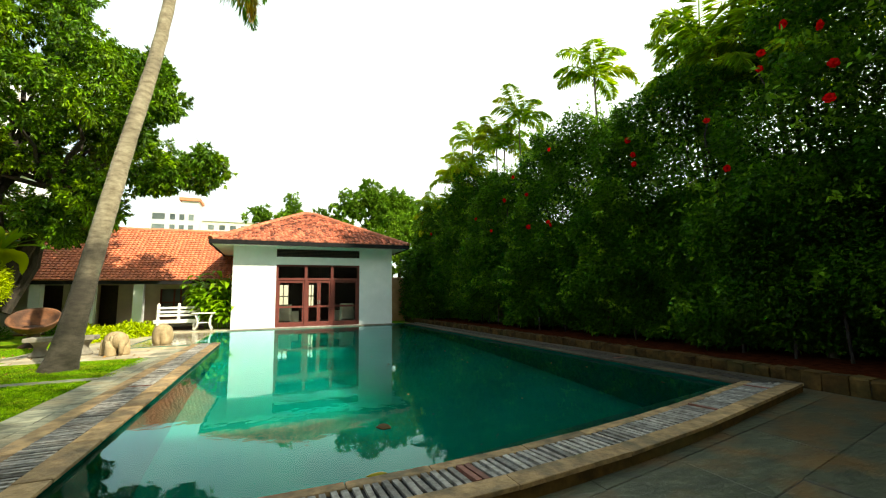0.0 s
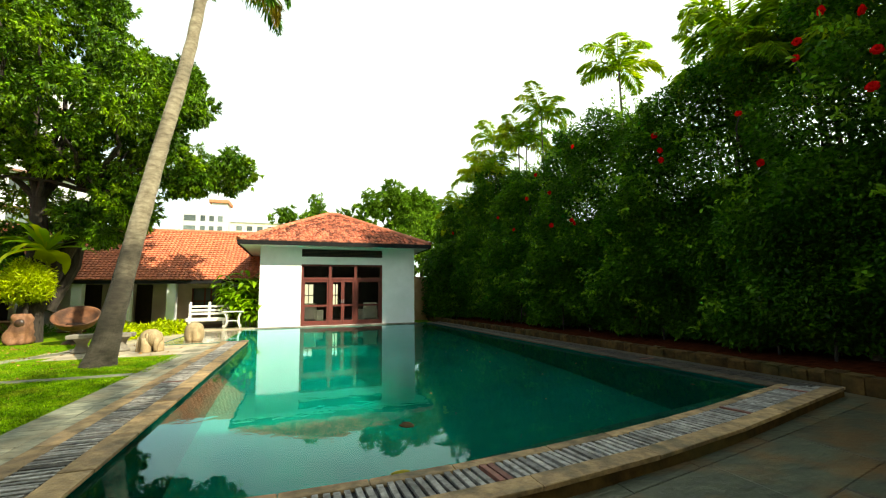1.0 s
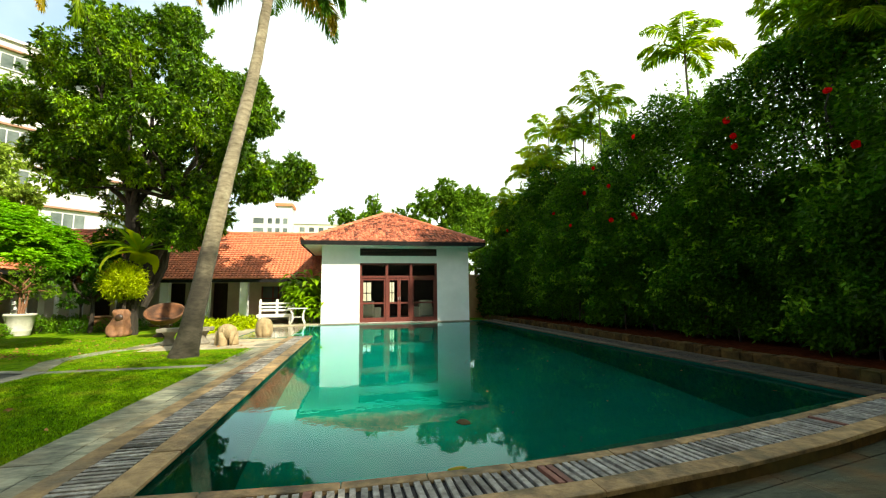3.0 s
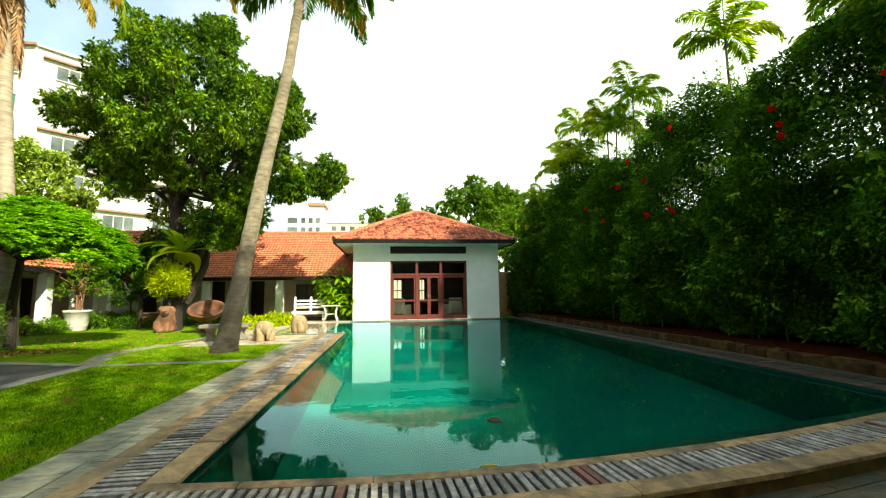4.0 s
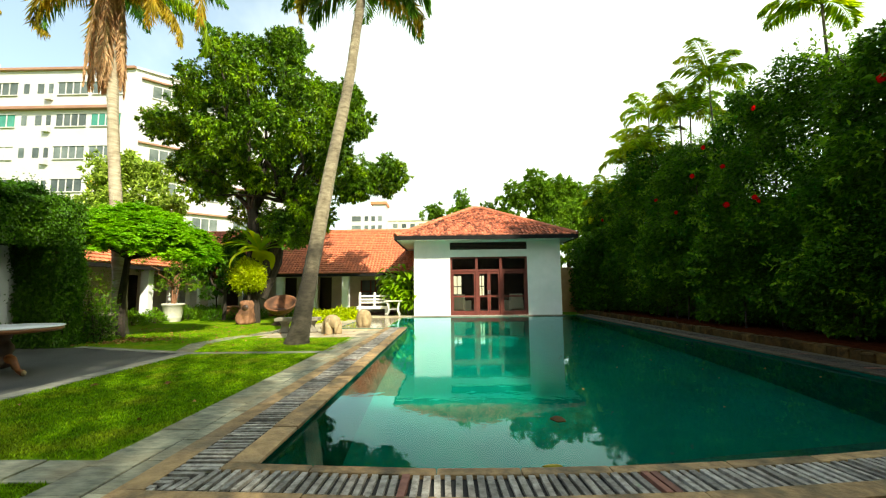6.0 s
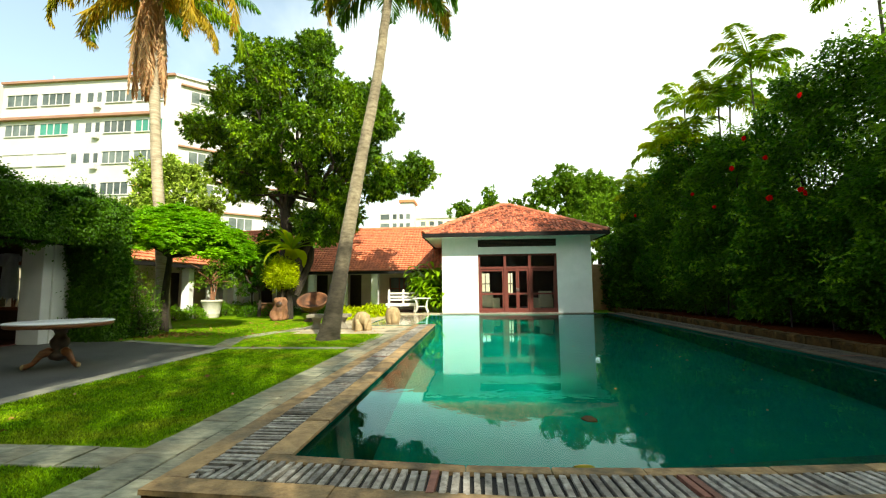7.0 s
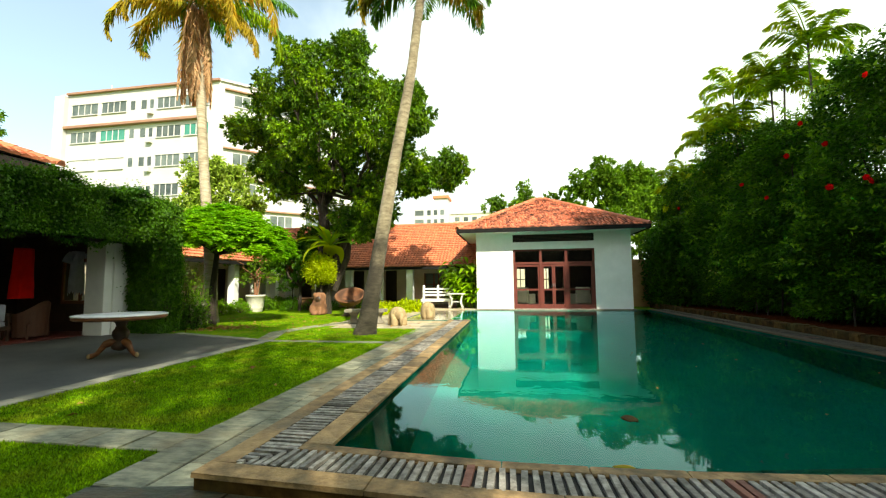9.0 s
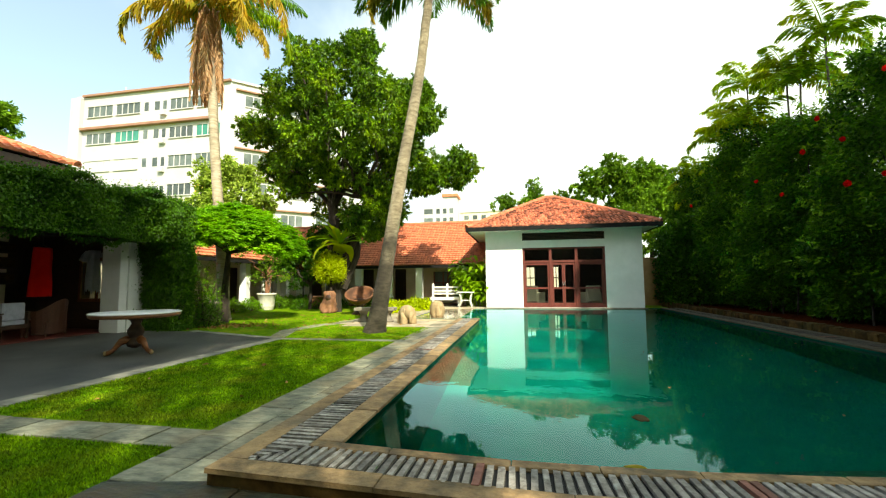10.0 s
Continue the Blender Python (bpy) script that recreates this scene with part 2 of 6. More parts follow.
M_PALM = leafy("palm_leaflet", (0.06, 0.18, 0.010), (0.15, 0.32, 0.015), 0.4, 0.45)
M_PALM_YEL = leafy("yellowing_leaflet", (0.30, 0.30, 0.02), (0.66, 0.40, 0.03), 0.3, 0.5, 0.5)
M_CANE = leafy("cane_leaflet", (0.15, 0.33, 0.008), (0.45, 0.57, 0.012), 0.4, 0.45, 0.6)
M_PALM_DEAD = leafy("dead_leaflet", (0.52, 0.29, 0.14), (0.76, 0.50, 0.28), 0.3, 0.8, 0.3)
M_PALE_LEAF = leafy("pale_tree_leaf", (0.20, 0.30, 0.03), (0.45, 0.56, 0.08), 0.5, 0.45)
M_BROAD = leafy("broad_leaf", (0.17, 0.36, 0.010), (0.36, 0.56, 0.015), 0.3, 0.4)
M_AUTUMN = leafy("rusty_leaf", (0.20, 0.08, 0.015), (0.32, 0.15, 0.03), 0.3, 0.6)


def glass(name, tint=(0.9, 0.95, 0.93), rough=0.02):
    m = bpy.data.materials.new(name)
    m.use_nodes = True
    p = m.node_tree.nodes["Principled BSDF"]
    p.inputs["Base Color"].default_value = (*tint, 1)
    p.inputs["Roughness"].default_value = rough
    p.inputs["Transmission Weight"].default_value = 1.0
    p.inputs["IOR"].default_value = 1.12
    return m


M_GLASS = glass("clear_glass")
M_WIN = surf("window_glass", (0.05, 0.065, 0.06), (0.13, 0.15, 0.14), 0.6, 0.08, 0.0, vary=0.35)
M_WIN_GREEN = surf("green_window_glass", (0.03, 0.16, 0.12), (0.06, 0.25, 0.19), 0.6, 0.08, 0.0)
M_YELLOW = surf("yellow_panel", (0.62, 0.40, 0.03), (0.70, 0.48, 0.05), 1, 0.6, 0)

# pool water: a clear, barely rippled surface over a deep green basin
M_WATER = bpy.data.materials.new("pool_water")
M_WATER.use_nodes = True
wm, wk = M_WATER.node_tree.nodes, M_WATER.node_tree.links
wm.remove(wm["Principled BSDF"])
wgeo = wm.new("ShaderNodeNewGeometry")
wrip = wm.new("ShaderNodeTexNoise")
wrip.inputs["Scale"].default_value, wrip.inputs["Detail"].default_value = 5.0, 2.0
wk.new(wgeo.outputs["Position"], wrip.inputs["Vector"])
wb = wm.new("ShaderNodeBump")
wb.inputs["Strength"].default_value, wb.inputs["Distance"].default_value = 0.05, 0.02
wk.new(wrip.outputs["Fac"], wb.inputs["Height"])
w_deep = wm.new("ShaderNodeBsdfRefraction")
w_deep.inputs["Color"].default_value, w_deep.inputs["Roughness"].default_value, w_deep.inputs["IOR"].default_value = (0.30, 1.0, 0.95, 1), 0.0, 1.33
w_shine = wm.new("ShaderNodeBsdfGlossy")
w_shine.inputs["Color"].default_value, w_shine.inputs["Roughness"].default_value = (0.62, 0.93, 0.95, 1), 0.008
w_fres = wm.new("ShaderNodeFresnel")
w_fres.inputs["IOR"].default_value = 1.30
w_both = wm.new("ShaderNodeMixShader")
for node in (w_deep, w_shine, w_fres):
    wk.new(wb.outputs["Normal"], node.inputs["Normal"])
wk.new(w_fres.outputs[0], w_both.inputs[0])
wk.new(w_deep.outputs[0], w_both.inputs[1])
wk.new(w_shine.outputs[0], w_both.inputs[2])
wk.new(w_both.outputs[0], wm["Material Output"].inputs["Surface"])
# the sides' underwater shade is put into this darker green
M_BASIN_SIDE = surf("shaded_basin_green", (0.0005, 0.085, 0.066), (0.0010, 0.125, 0.092), 0.9, 0.9, 0.3, 8, spec=0.0)
# lighter patches put sunlit water into the floor's colour
M_BASIN = surf("green_basin_plaster", (0.0004, 0.125, 0.094), (0.0008, 0.18, 0.13), 0.7, 0.9, 0.3, 8, (0.0008, 0.24, 0.13), 0.45, 0.6, spec=0.0)


# ---- building blocks ----
def mesh_object(name, verts, faces, material, parent=None, label="", smooth=False):
    me = bpy.data.meshes.new(name)
    me.from_pydata([tuple(v) for v in verts], [], [tuple(f) for f in faces])
    me.materials.append(material)
    if smooth:
        me.polygons.foreach_set("use_smooth", [True] * len(me.polygons))
    ob = new(name, me)
    if parent:
        ob.parent = parent
    if label:
        ob["label"] = label
    return ob


def part(name, bm, material, parent=None, label="", smooth=False):
    me = bpy.data.meshes.new(name)
    bmesh.ops.recalc_face_normals(bm, faces=bm.faces)
    bm.to_mesh(me)
    bm.free()
    me.materials.append(material)
    if smooth:
        me.polygons.foreach_set("use_smooth", [True] * len(me.polygons))
    ob = new(name, me)
    if parent:
        ob.parent = parent
    if label:
        ob["label"] = label
    return ob


def thing(name, label, category, m=None, group="", kind=""):
    """An Empty at a thing's base, to which its parts are given."""
    ob = tagged(new(name), label, category, group, kind)
    ob.empty_display_size = 0.2
    if m is not None:
        ob.matrix_basis = m
    return ob


def add_box(bm, x0, x1, y0, y1, z0, z1, bevel=0.0, m=None):
    made = bmesh.ops.create_cube(bm, size=1.0)["verts"]
    for v in made:
        v.co = Vector(((x0 + x1) / 2 + v.co.x * (x1 - x0), (y0 + y1) / 2 + v.co.y * (y1 - y0), (z0 + z1) / 2 + v.co.z * (z1 - z0)))
    if bevel:
        edges = list({e for v in made for e in v.link_edges})
        made = bmesh.ops.bevel(bm, geom=edges, offset=bevel, segments=2, affect="EDGES", profile=0.6)["verts"]
    if m is not None:
        bmesh.ops.transform(bm, matrix=m, verts=list(set(made)))
    return made


def box(name, x0, x1, y0, y1, z0, z1, material, parent=None, label="", bevel=0.0, m=None):
    bm = bmesh.new()
    add_box(bm, x0, x1, y0, y1, z0, z1, bevel, m)
    return part(name, bm, material, parent, label)


def lathe(bm, profile, sides=24, centre=(0, 0, 0), wobble=0.0):
    """Turns a profile of (radius, height) round the vertical."""
    rings = []
    for r, z in profile:
        ring = []
        for i in range(sides):
            a = 2 * math.pi * i / sides
            w = 1 + wobble * noise.noise(Vector((math.cos(a) * 1.5 + centre[0], math.sin(a) * 1.5 + centre[1], z * 2.5)))
            ring.append(bm.verts.new((centre[0] + r * w * math.cos(a), centre[1] + r * w * math.sin(a), centre[2] + z)))
        rings.append(ring)
    for a, b in zip(rings, rings[1:]):
        for i in range(sides):
            bm.faces.new((a[i], a[(i + 1) % sides], b[(i + 1) % sides], b[i]))
    bm.faces.new(list(reversed(rings[0])))
    bm.faces.new(rings[-1])


def add_tube(bm, points, radii, sides=8):
    """A tapered limb along points."""
    rings = []
    for i, p in enumerate(points):
        p = Vector(p)
        ahead = Vector(points[min(i + 1, len(points) - 1)]) - Vector(points[max(i - 1, 0)])
        ahead = ahead.normalized() if ahead.length > 1e-6 else Vector((0, 0, 1))
        side = ahead.cross(Vector((0.31, 0.95, 0.05)))
        side = side.normalized() if side.length > 1e-4 else Vector((1, 0, 0))
        up = side.cross(ahead)
        rings.append([bm.verts.new(p + radii[i] * (math.cos(2 * math.pi * k / sides) * side + math.sin(2 * math.pi * k / sides) * up)) for k in range(sides)])
    for a, b in zip(rings, rings[1:]):
        for i in range(sides):
            bm.faces.new((a[i], a[(i + 1) % sides], b[(i + 1) % sides], b[i]))
    bm.faces.new(rings[-1])
    bm.faces.new(list(reversed(rings[0])))


def unit(v):
    return v / np.maximum(np.linalg.norm(v, axis=-1, keepdims=True), 1e-9)


def leaves(name, centres, ways, lengths, widths, material, parent=None, label="", fold=0.25, seed=1):
    """One mesh of many folded leaves: each starts at its centre and points along its way."""
    rng = np.random.default_rng(seed)
    c, w = np.asarray(centres, float), unit(np.asarray(ways, float))
    n = len(c)
    side = unit(np.cross(w, unit(rng.normal(size=(n, 3)) + np.array([0, 0, 1.2]))))
    up = np.cross(side, w)
    ln, wd = np.broadcast_to(lengths, n)[:, None], np.broadcast_to(widths, n)[:, None]
    mid = c + w * ln * 0.45
    v = np.stack([c, mid + side * wd / 2 + up * wd * fold, c + w * ln - up * ln * 0.12, mid - side * wd / 2 + up * wd * fold], 1).reshape(-1, 3)
    base = np.arange(n)[:, None] * 4
    f = np.concatenate([base + [0, 1, 2], base + [0, 2, 3]], 1).reshape(-1, 3)
    me = bpy.data.meshes.new(name)
    me.vertices.add(len(v))
    me.vertices.foreach_set("co", v.ravel())
    me.loops.add(f.size)
    me.loops.foreach_set("vertex_index", f.ravel().astype(np.int32))
    me.polygons.add(len(f))
    me.polygons.foreach_set("loop_start", np.arange(len(f), dtype=np.int32) * 3)
    me.polygons.foreach_set("loop_total", np.full(len(f), 3, dtype=np.int32))
    me.update(calc_edges=True)
    me.materials.append(material)
    ob = new(name, me)
    if parent:
        ob.parent = parent
    if label:
        ob["label"] = label
    return ob


def piece(name, me, parent, m):
    """A piece that shares its mesh with its like."""
    ob = new(name, me)
    ob.parent = parent
    ob.matrix_basis = m
    return ob


def unit_mesh(name, material, x0, x1, y0, y1, z0, z1, bevel=0.0, jitter=0.0, seed=0):
    bm = bmesh.new()
    add_box(bm, x0, x1, y0, y1, z0, z1, bevel)
    rnd = random.Random(seed)
    for v in bm.verts:
        v.co += Vector([rnd.uniform(-jitter, jitter) for _ in range(3)])
    bmesh.ops.recalc_face_normals(bm, faces=bm.faces)
    me = bpy.data.meshes.new(name)
    bm.to_mesh(me)
    bm.free()
    me.materials.append(material)
    return me


GROUND = -0.11
POOL_W, POOL_FAR = 7.0, 16.1


def near_edge(x):
    """The near rim of the pool: bowed to fit the camera's view, then straight."""
    u = min(x, 5.5)
    return -0.079 * u + 0.0295 * u * u + 0.2455 * (x - u) + 0.06 * math.exp(-(x / 0.7) ** 2)


# ---- ground ----
def ground_sheet():
    xs = [-900, -60, -30, -16, -12, -9, -6, -4, -2.5, -0.66, 7.5, 12, 30, 60, 900]
    ys = [-900, -60, -20, -9, -5, -0.70, 16.1, 19, 24, 40, 80, 900]
    hole = lambda x0, x1, y0, y1: x0 >= -0.67 and x1 <= 7.51 and y0 >= -0.71 and y1 <= 16.11
    verts, faces, index = [], [], {}
    for j, y in enumerate(ys):
        for i, x in enumerate(xs):
            index[i, j] = len(verts)
            verts.append((x, y, GROUND - 0.012))
    for j in range(len(ys) - 1):
        for i in range(len(xs) - 1):
            if not hole(xs[i], xs[i + 1], ys[j], ys[j + 1]):
                faces.append((index[i, j], index[i + 1, j], index[i + 1, j + 1], index[i, j + 1]))
    ob = mesh_object("ground", verts, faces, M_LAWN)
    return tagged(ob, "green lawn ground with yellowish worn patches", "lawn", kind="structure")


ground_sheet()


# ---- pool ----
WATER = -0.055


def pool_water():
    xs = [POOL_W * i / 24 for i in range(25)]
    verts = [(x, near_edge(x) - 0.15, WATER) for x in xs] + [(x, POOL_FAR + 0.3, WATER) for x in xs]
    faces = [(i, i + 1, 26 + i, 25 + i) for i in range(24)]
    n = len(verts)
    verts += [(-2.3, 10.62, WATER), (0.0, 10.62, WATER), (0.0, POOL_FAR + 0.3, WATER), (-2.3, POOL_FAR + 0.3, WATER)]
    faces.append((n, n + 1, n + 2, n + 3))
    ob = mesh_object("water", verts, faces, M_WATER)
    ob.visible_shadow = False
    tagged(ob, "still deep green swimming pool water", "water", kind="structure")


def pool_basin():
    """The basin: a flat floor and plumb sides, stepped out at the far left where the wet ledge stands."""
    line = [(x, near_edge(x) - 0.12) for x in (POOL_W * i / 24 for i in range(25))]
    line += [(POOL_W + 0.03, POOL_FAR + 0.28), (-2.3, POOL_FAR + 0.28), (-2.3, 10.64), (-0.01, 10.64)]
    n = len(line)
    verts = [(x, y, -2.5) for x, y in line] + [(x, y, -0.036) for x, y in line]
    faces = [tuple(range(n))] + [(i, (i + 1) % n, n + (i + 1) % n, n + i) for i in range(n)]
    basin = mesh_object("pool_basin", verts, faces, M_BASIN)
    basin.data.materials.append(M_BASIN_SIDE)
    for f in basin.data.polygons[1:]:
        f.material_index = 1
    tagged(basin, "deep green swimming pool basin with darker sides", "pool basin", kind="structure")


pool_basin()
pool_water()

# the rim: the kerb's solid body, a black channel, and stones and slats laid over it
deck = thing("pool_rim", "sandstone pool rim with a slatted timber drain cover", "pool rim", kind="structure")


def rim_strip(name, inner, outer, z0, z1, material):
    """A band along the near rim and up both sides, between two offsets from the water's edge."""
    bm = bmesh.new()
    ins, outs = [], []
    xs = [POOL_W * i / 24 for i in range(25)]
    for off, row in ((inner, ins), (outer, outs)):
        row.append((-off, 10.55))
        row.append((-off, near_edge(0) - off))
        row += [(x, near_edge(x) - off) for x in xs[1:-1]]
        row.append((POOL_W + off, near_edge(POOL_W + off) - off))
        row.append((POOL_W + off, POOL_FAR))
    rings = [[bm.verts.new((x, y, z)) for x, y in row] for row, z in ((ins, z0), (ins, z1), (outs, z1), (outs, z0))]
    for a, b in zip(rings, rings[1:] + rings[:1]):
        for i in range(len(a) - 1):
            bm.faces.new((a[i], a[i + 1], b[i + 1], b[i]))
    bm.faces.new([r[0] for r in rings])
    bm.faces.new([r[-1] for r in reversed(rings)])
    return part(name, bm, material, deck)


rim_strip("kerb_body", 0.10, 0.645, -0.30, -0.032, M_KERB)
rim_strip("drain_channel", 0.195, 0.485, -0.031, -0.027, M_DARK)


def rim_stones():
    """Coping stones on both sides of the channel, each with a worn, rounded edge."""
    rnd = random.Random(3)
    for off0, off1, step, worn in ((-0.025, 0.195, 0.72, 0.014), (0.485, 0.66, 1.05, 0.006)):
        x = 0.0 - off1
        first = True
        while x < POOL_W + off1 - 0.05:
            ln = step * rnd.uniform(0.75, 1.2)
            x1 = min(x + ln, POOL_W + off1)
            bm = bmesh.new()
            add_box(bm, x + 0.002, x1 - 0.002, -1, 1, -0.034, rnd.uniform(-0.002, 0.003), worn)
            for v in bm.verts:
                u = max(v.co.x, 0)
                o = max(off0, 0.085) if v.co.y > 0 else off1
                v.co.y = near_edge(u) - o + (v.co.y - math.copysign(1, v.co.y)) + rnd.uniform(-0.003, 0.003)
            part("coping_stone", bm, M_COPING, deck)
            x = x1
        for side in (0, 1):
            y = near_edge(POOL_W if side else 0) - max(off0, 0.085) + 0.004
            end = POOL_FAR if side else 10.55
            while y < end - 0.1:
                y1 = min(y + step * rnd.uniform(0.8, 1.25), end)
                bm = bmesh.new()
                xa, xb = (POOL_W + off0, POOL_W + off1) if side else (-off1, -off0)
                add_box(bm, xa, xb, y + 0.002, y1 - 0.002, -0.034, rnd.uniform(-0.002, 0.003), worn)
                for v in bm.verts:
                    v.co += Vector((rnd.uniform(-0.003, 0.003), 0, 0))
                part("coping_stone", bm, M_COPING_SHADED if side else M_COPING_WORN, deck)
                y = y1


rim_stones()


def slat_run():
    """Weathered timber slats over the channel, a little crooked, mitred at the corners, a few reddish ones among them."""
    rnd = random.Random(8)
    kinds = [unit_mesh("slat", M_SLAT, -0.020, 0.020, -0.145, 0.145, -0.022, 0.0, 0.003, 0.002, s) for s in range(6)]
    # shade-toned slats: the whole right run, a few strays on the left
    dim = [unit_mesh("slat", M_SLAT_SHADED, -0.020, 0.020, -0.145, 0.145, -0.022, 0.0, 0.003, 0.002, s) for s in range(4)]
    red = unit_mesh("slat", M_SLAT_RED, -0.024, 0.024, -0.145, 0.145, -0.022, 0.004, 0.003, 0.002, 9)
    reds = {23, 46, 47, 90, 112}
    near = thing("drain_cover", "weathered grey timber slats laid over the pool drain", "drain cover", group="drain covers")

    def lay(run, x, y, turn, span=1.0, kind=None):
        m = pose(x, y, rnd.uniform(-0.004, 0.002), rnd.uniform(-0.8, 0.8), rnd.uniform(-2.5, 2.5), turn + rnd.uniform(-2.0, 2.0))
        piece("slat", kind or rnd.choice(kinds), run, m @ Matrix.Diagonal((rnd.uniform(0.9, 1.08), span * rnd.uniform(0.97, 1.01), 1, 1)))

    x, k = -0.45, 0
    while x < POOL_W + 0.45:
        u = max(x, 0)
        over = max(-0.195 - x, x - POOL_W - 0.195, 0.0)
        span = max(1 - over / 0.29, 0.12)
        lay(near, x, near_edge(u) - 0.34 - over / 2, math.degrees(math.atan(-0.079 + 0.059 * min(u, 5.5))), span, red if k in reds else None)
        x += 0.065 + rnd.uniform(-0.005, 0.006)
        k += 1
    for x0, sign, y0, y1, step in ((-0.34, -1, near_edge(0), 10.5, 0.065), (POOL_W + 0.34, 1, near_edge(POOL_W), 15.9, 0.062)):
        run = thing("drain_cover", "weathered grey timber slats laid over the pool drain", "drain cover", group="drain covers")
        y = y0 - 0.44
        while y < y1:
            over = max(y0 - 0.195 - y, 0.0)
            span = max(1 - over / 0.29, 0.12)
            lay(run, x0 + sign * over / 2, y, 90, span, red if rnd.random() < 0.005 else (rnd.choice(dim) if sign > 0 or rnd.random() < 0.06 else None))
            y += step + rnd.uniform(-0.005, 0.006)


slat_run()


def slab_field(name, label, material, x0, x1, y0, y1, sx, sy, z, seed, keep=None, rows_along_x=True, thick=0.05, gap=0.006, category="paving", skew=0.0):
    """Uneven slabs with open joints in staggered rows."""
    field = thing(name, label, category, kind="structure")
    rnd = random.Random(seed)
    a0, a1, b0, b1, sa, sb = (x0, x1, y0, y1, sx, sy) if rows_along_x else (y0, y1, x0, x1, sy, sx)
    b = b0
    while b < b1 - 0.02:
        bb = min(b + sb * rnd.uniform(0.92, 1.08), b1)
        if b1 - bb < sb * 0.3:
            bb = b1
        a = a0 - rnd.uniform(0, sa * 0.6)
        while a < a1 - 0.02:
            aa = a + sa * rnd.uniform(0.7, 1.3)
            p0, p1 = max(a, a0), min(aa, a1)
            if p1 - p0 > 0.06:
                q = (p0, p1, b, bb) if rows_along_x else (b, bb, p0, p1)
                if keep is None or keep((q[0] + q[1]) / 2, (q[2] + q[3]) / 2):
                    bm = bmesh.new()
                    add_box(bm, q[0] + gap, q[1] - gap, q[2] + gap, q[3] - gap, z - thick, z + rnd.uniform(-0.004, 0.004), 0.006)
                    for v in bm.verts:
                        v.co += Vector((rnd.uniform(-0.004, 0.004), rnd.uniform(-0.004, 0.004) + skew * v.co.x, rnd.uniform(-0.002, 0.002)))
                    part("slab", bm, material, field)
            a = aa
        b = bb
    return field


def strip_mesh(name, label, pts, z, material, category="paving", kind="structure"):
    ob = mesh_object(name, [(x, y, z) for x, y in pts], [tuple(range(len(pts)))], material)
    return tagged(ob, label, category, kind=kind)


# bedding under the joints, then the slabs
strip_mesh("paving_bed", "dark mortar bed under the slate paving", [(-1.36, -9), (11, -9), (11, 1.2), (7.3, 0.55), (3.5, -0.5), (-0.62, -0.62), (-0.62, 10.6), (-1.36, 10.6)], GROUND - 0.008, M_DARK)
slab_field("path_along_pool", "grey-green slate slab path beside the pool", M_SLATE, -1.36, -0.66, -0.62, 10.6, 0.36, 0.50, GROUND, 5, rows_along_x=False, gap=0.006)
slab_field("patio_slate", "dark slate slabs round the pool's near end", M_SLATE_DARK, -1.36, 7.92, -9.4, -0.40, 1.05, 0.66, GROUND - 0.001, 6, gap=0.005, skew=0.19)
slab_field("path_by_hedge", "shaded slate slabs between pool rim and hedge kerb", M_SLATE_SHADED, 7.66, 7.90, 1.24, 16.2, 0.24, 0.6, GROUND, 7, rows_along_x=False)
slab_field("path_over_lawn", "narrow slate path crossing the lawn", M_SLATE, -6.5, -1.36, -0.06, 0.33, 0.34, 0.40, GROUND + 0.002, 9, gap=0.006)
slab_field("far_lawn_path", "thin stone strip crossing the lawn", M_SLATE, -4.3, -1.36, 5.86, 6.12, 0.6, 0.26, GROUND + 0.001, 10)
slab_field("terrace_paving", "sunlit slate paving round the carved stones", M_SLATE_PALE, -4.6, -0.66, 8.9, 10.6, 0.7, 0.55, GROUND, 11, keep=lambda x, y: y > 8.9 + 0.18 * abs(x + 0.6) - 0.3)
slab_field("terrace_paving_rear", "pale slate paving in front of the white bench", M_SLATE_PALE, -4.4, -2.3, 10.6, 17.4, 0.7, 0.6, GROUND, 12)
slab_field("bench_terrace", "pale stone ledge under the white bench", M_SLATE_PALE, -2.3, -0.25, 16.1, 17.6, 0.7, 0.5, -0.01, 13, thick=0.1)


def diagonal_path():
    field = thing("garden_path", "curving slate path over the far lawn", "path", kind="structure")
    rnd = random.Random(4)
    pts = [Vector((-4.35, 6.1, 0)), Vector((-4.9, 7.6, 0)), Vector((-4.7, 9.0, 0)), Vector((-4.1, 10.4, 0)), Vector((-3.3, 11.2, 0))]
    for a, b in zip(pts, pts[1:]):
        steps = 3
        for i in range(steps):
            c = a.lerp(b, (i + 0.5) / steps)
            turn = math.degrees(math.atan2(b.y - a.y, b.x - a.x))
            ln = (b - a).length / steps / 2 - 0.01
            bm = bmesh.new()
            add_box(bm, -ln, ln, -0.2, 0.2, -0.05, 0.004, 0.006)
            bmesh.ops.transform(bm, matrix=pose(c.x, c.y, GROUND, 0, 0, turn + rnd.uniform(-2, 2)), verts=bm.verts)
            part("slab", bm, M_SLATE, field)


diagonal_path()

# the dark patio and its border
strip_mesh("patio", "dark grey cement patio with faint stains", [(-4.32, -9), (-4.32, 6.02), (-5.9, 6.45), (-7.4, 7.0), (-9.75, 7.4), (-9.75, -9)], GROUND - 0.002, M_ASPHALT, "patio")


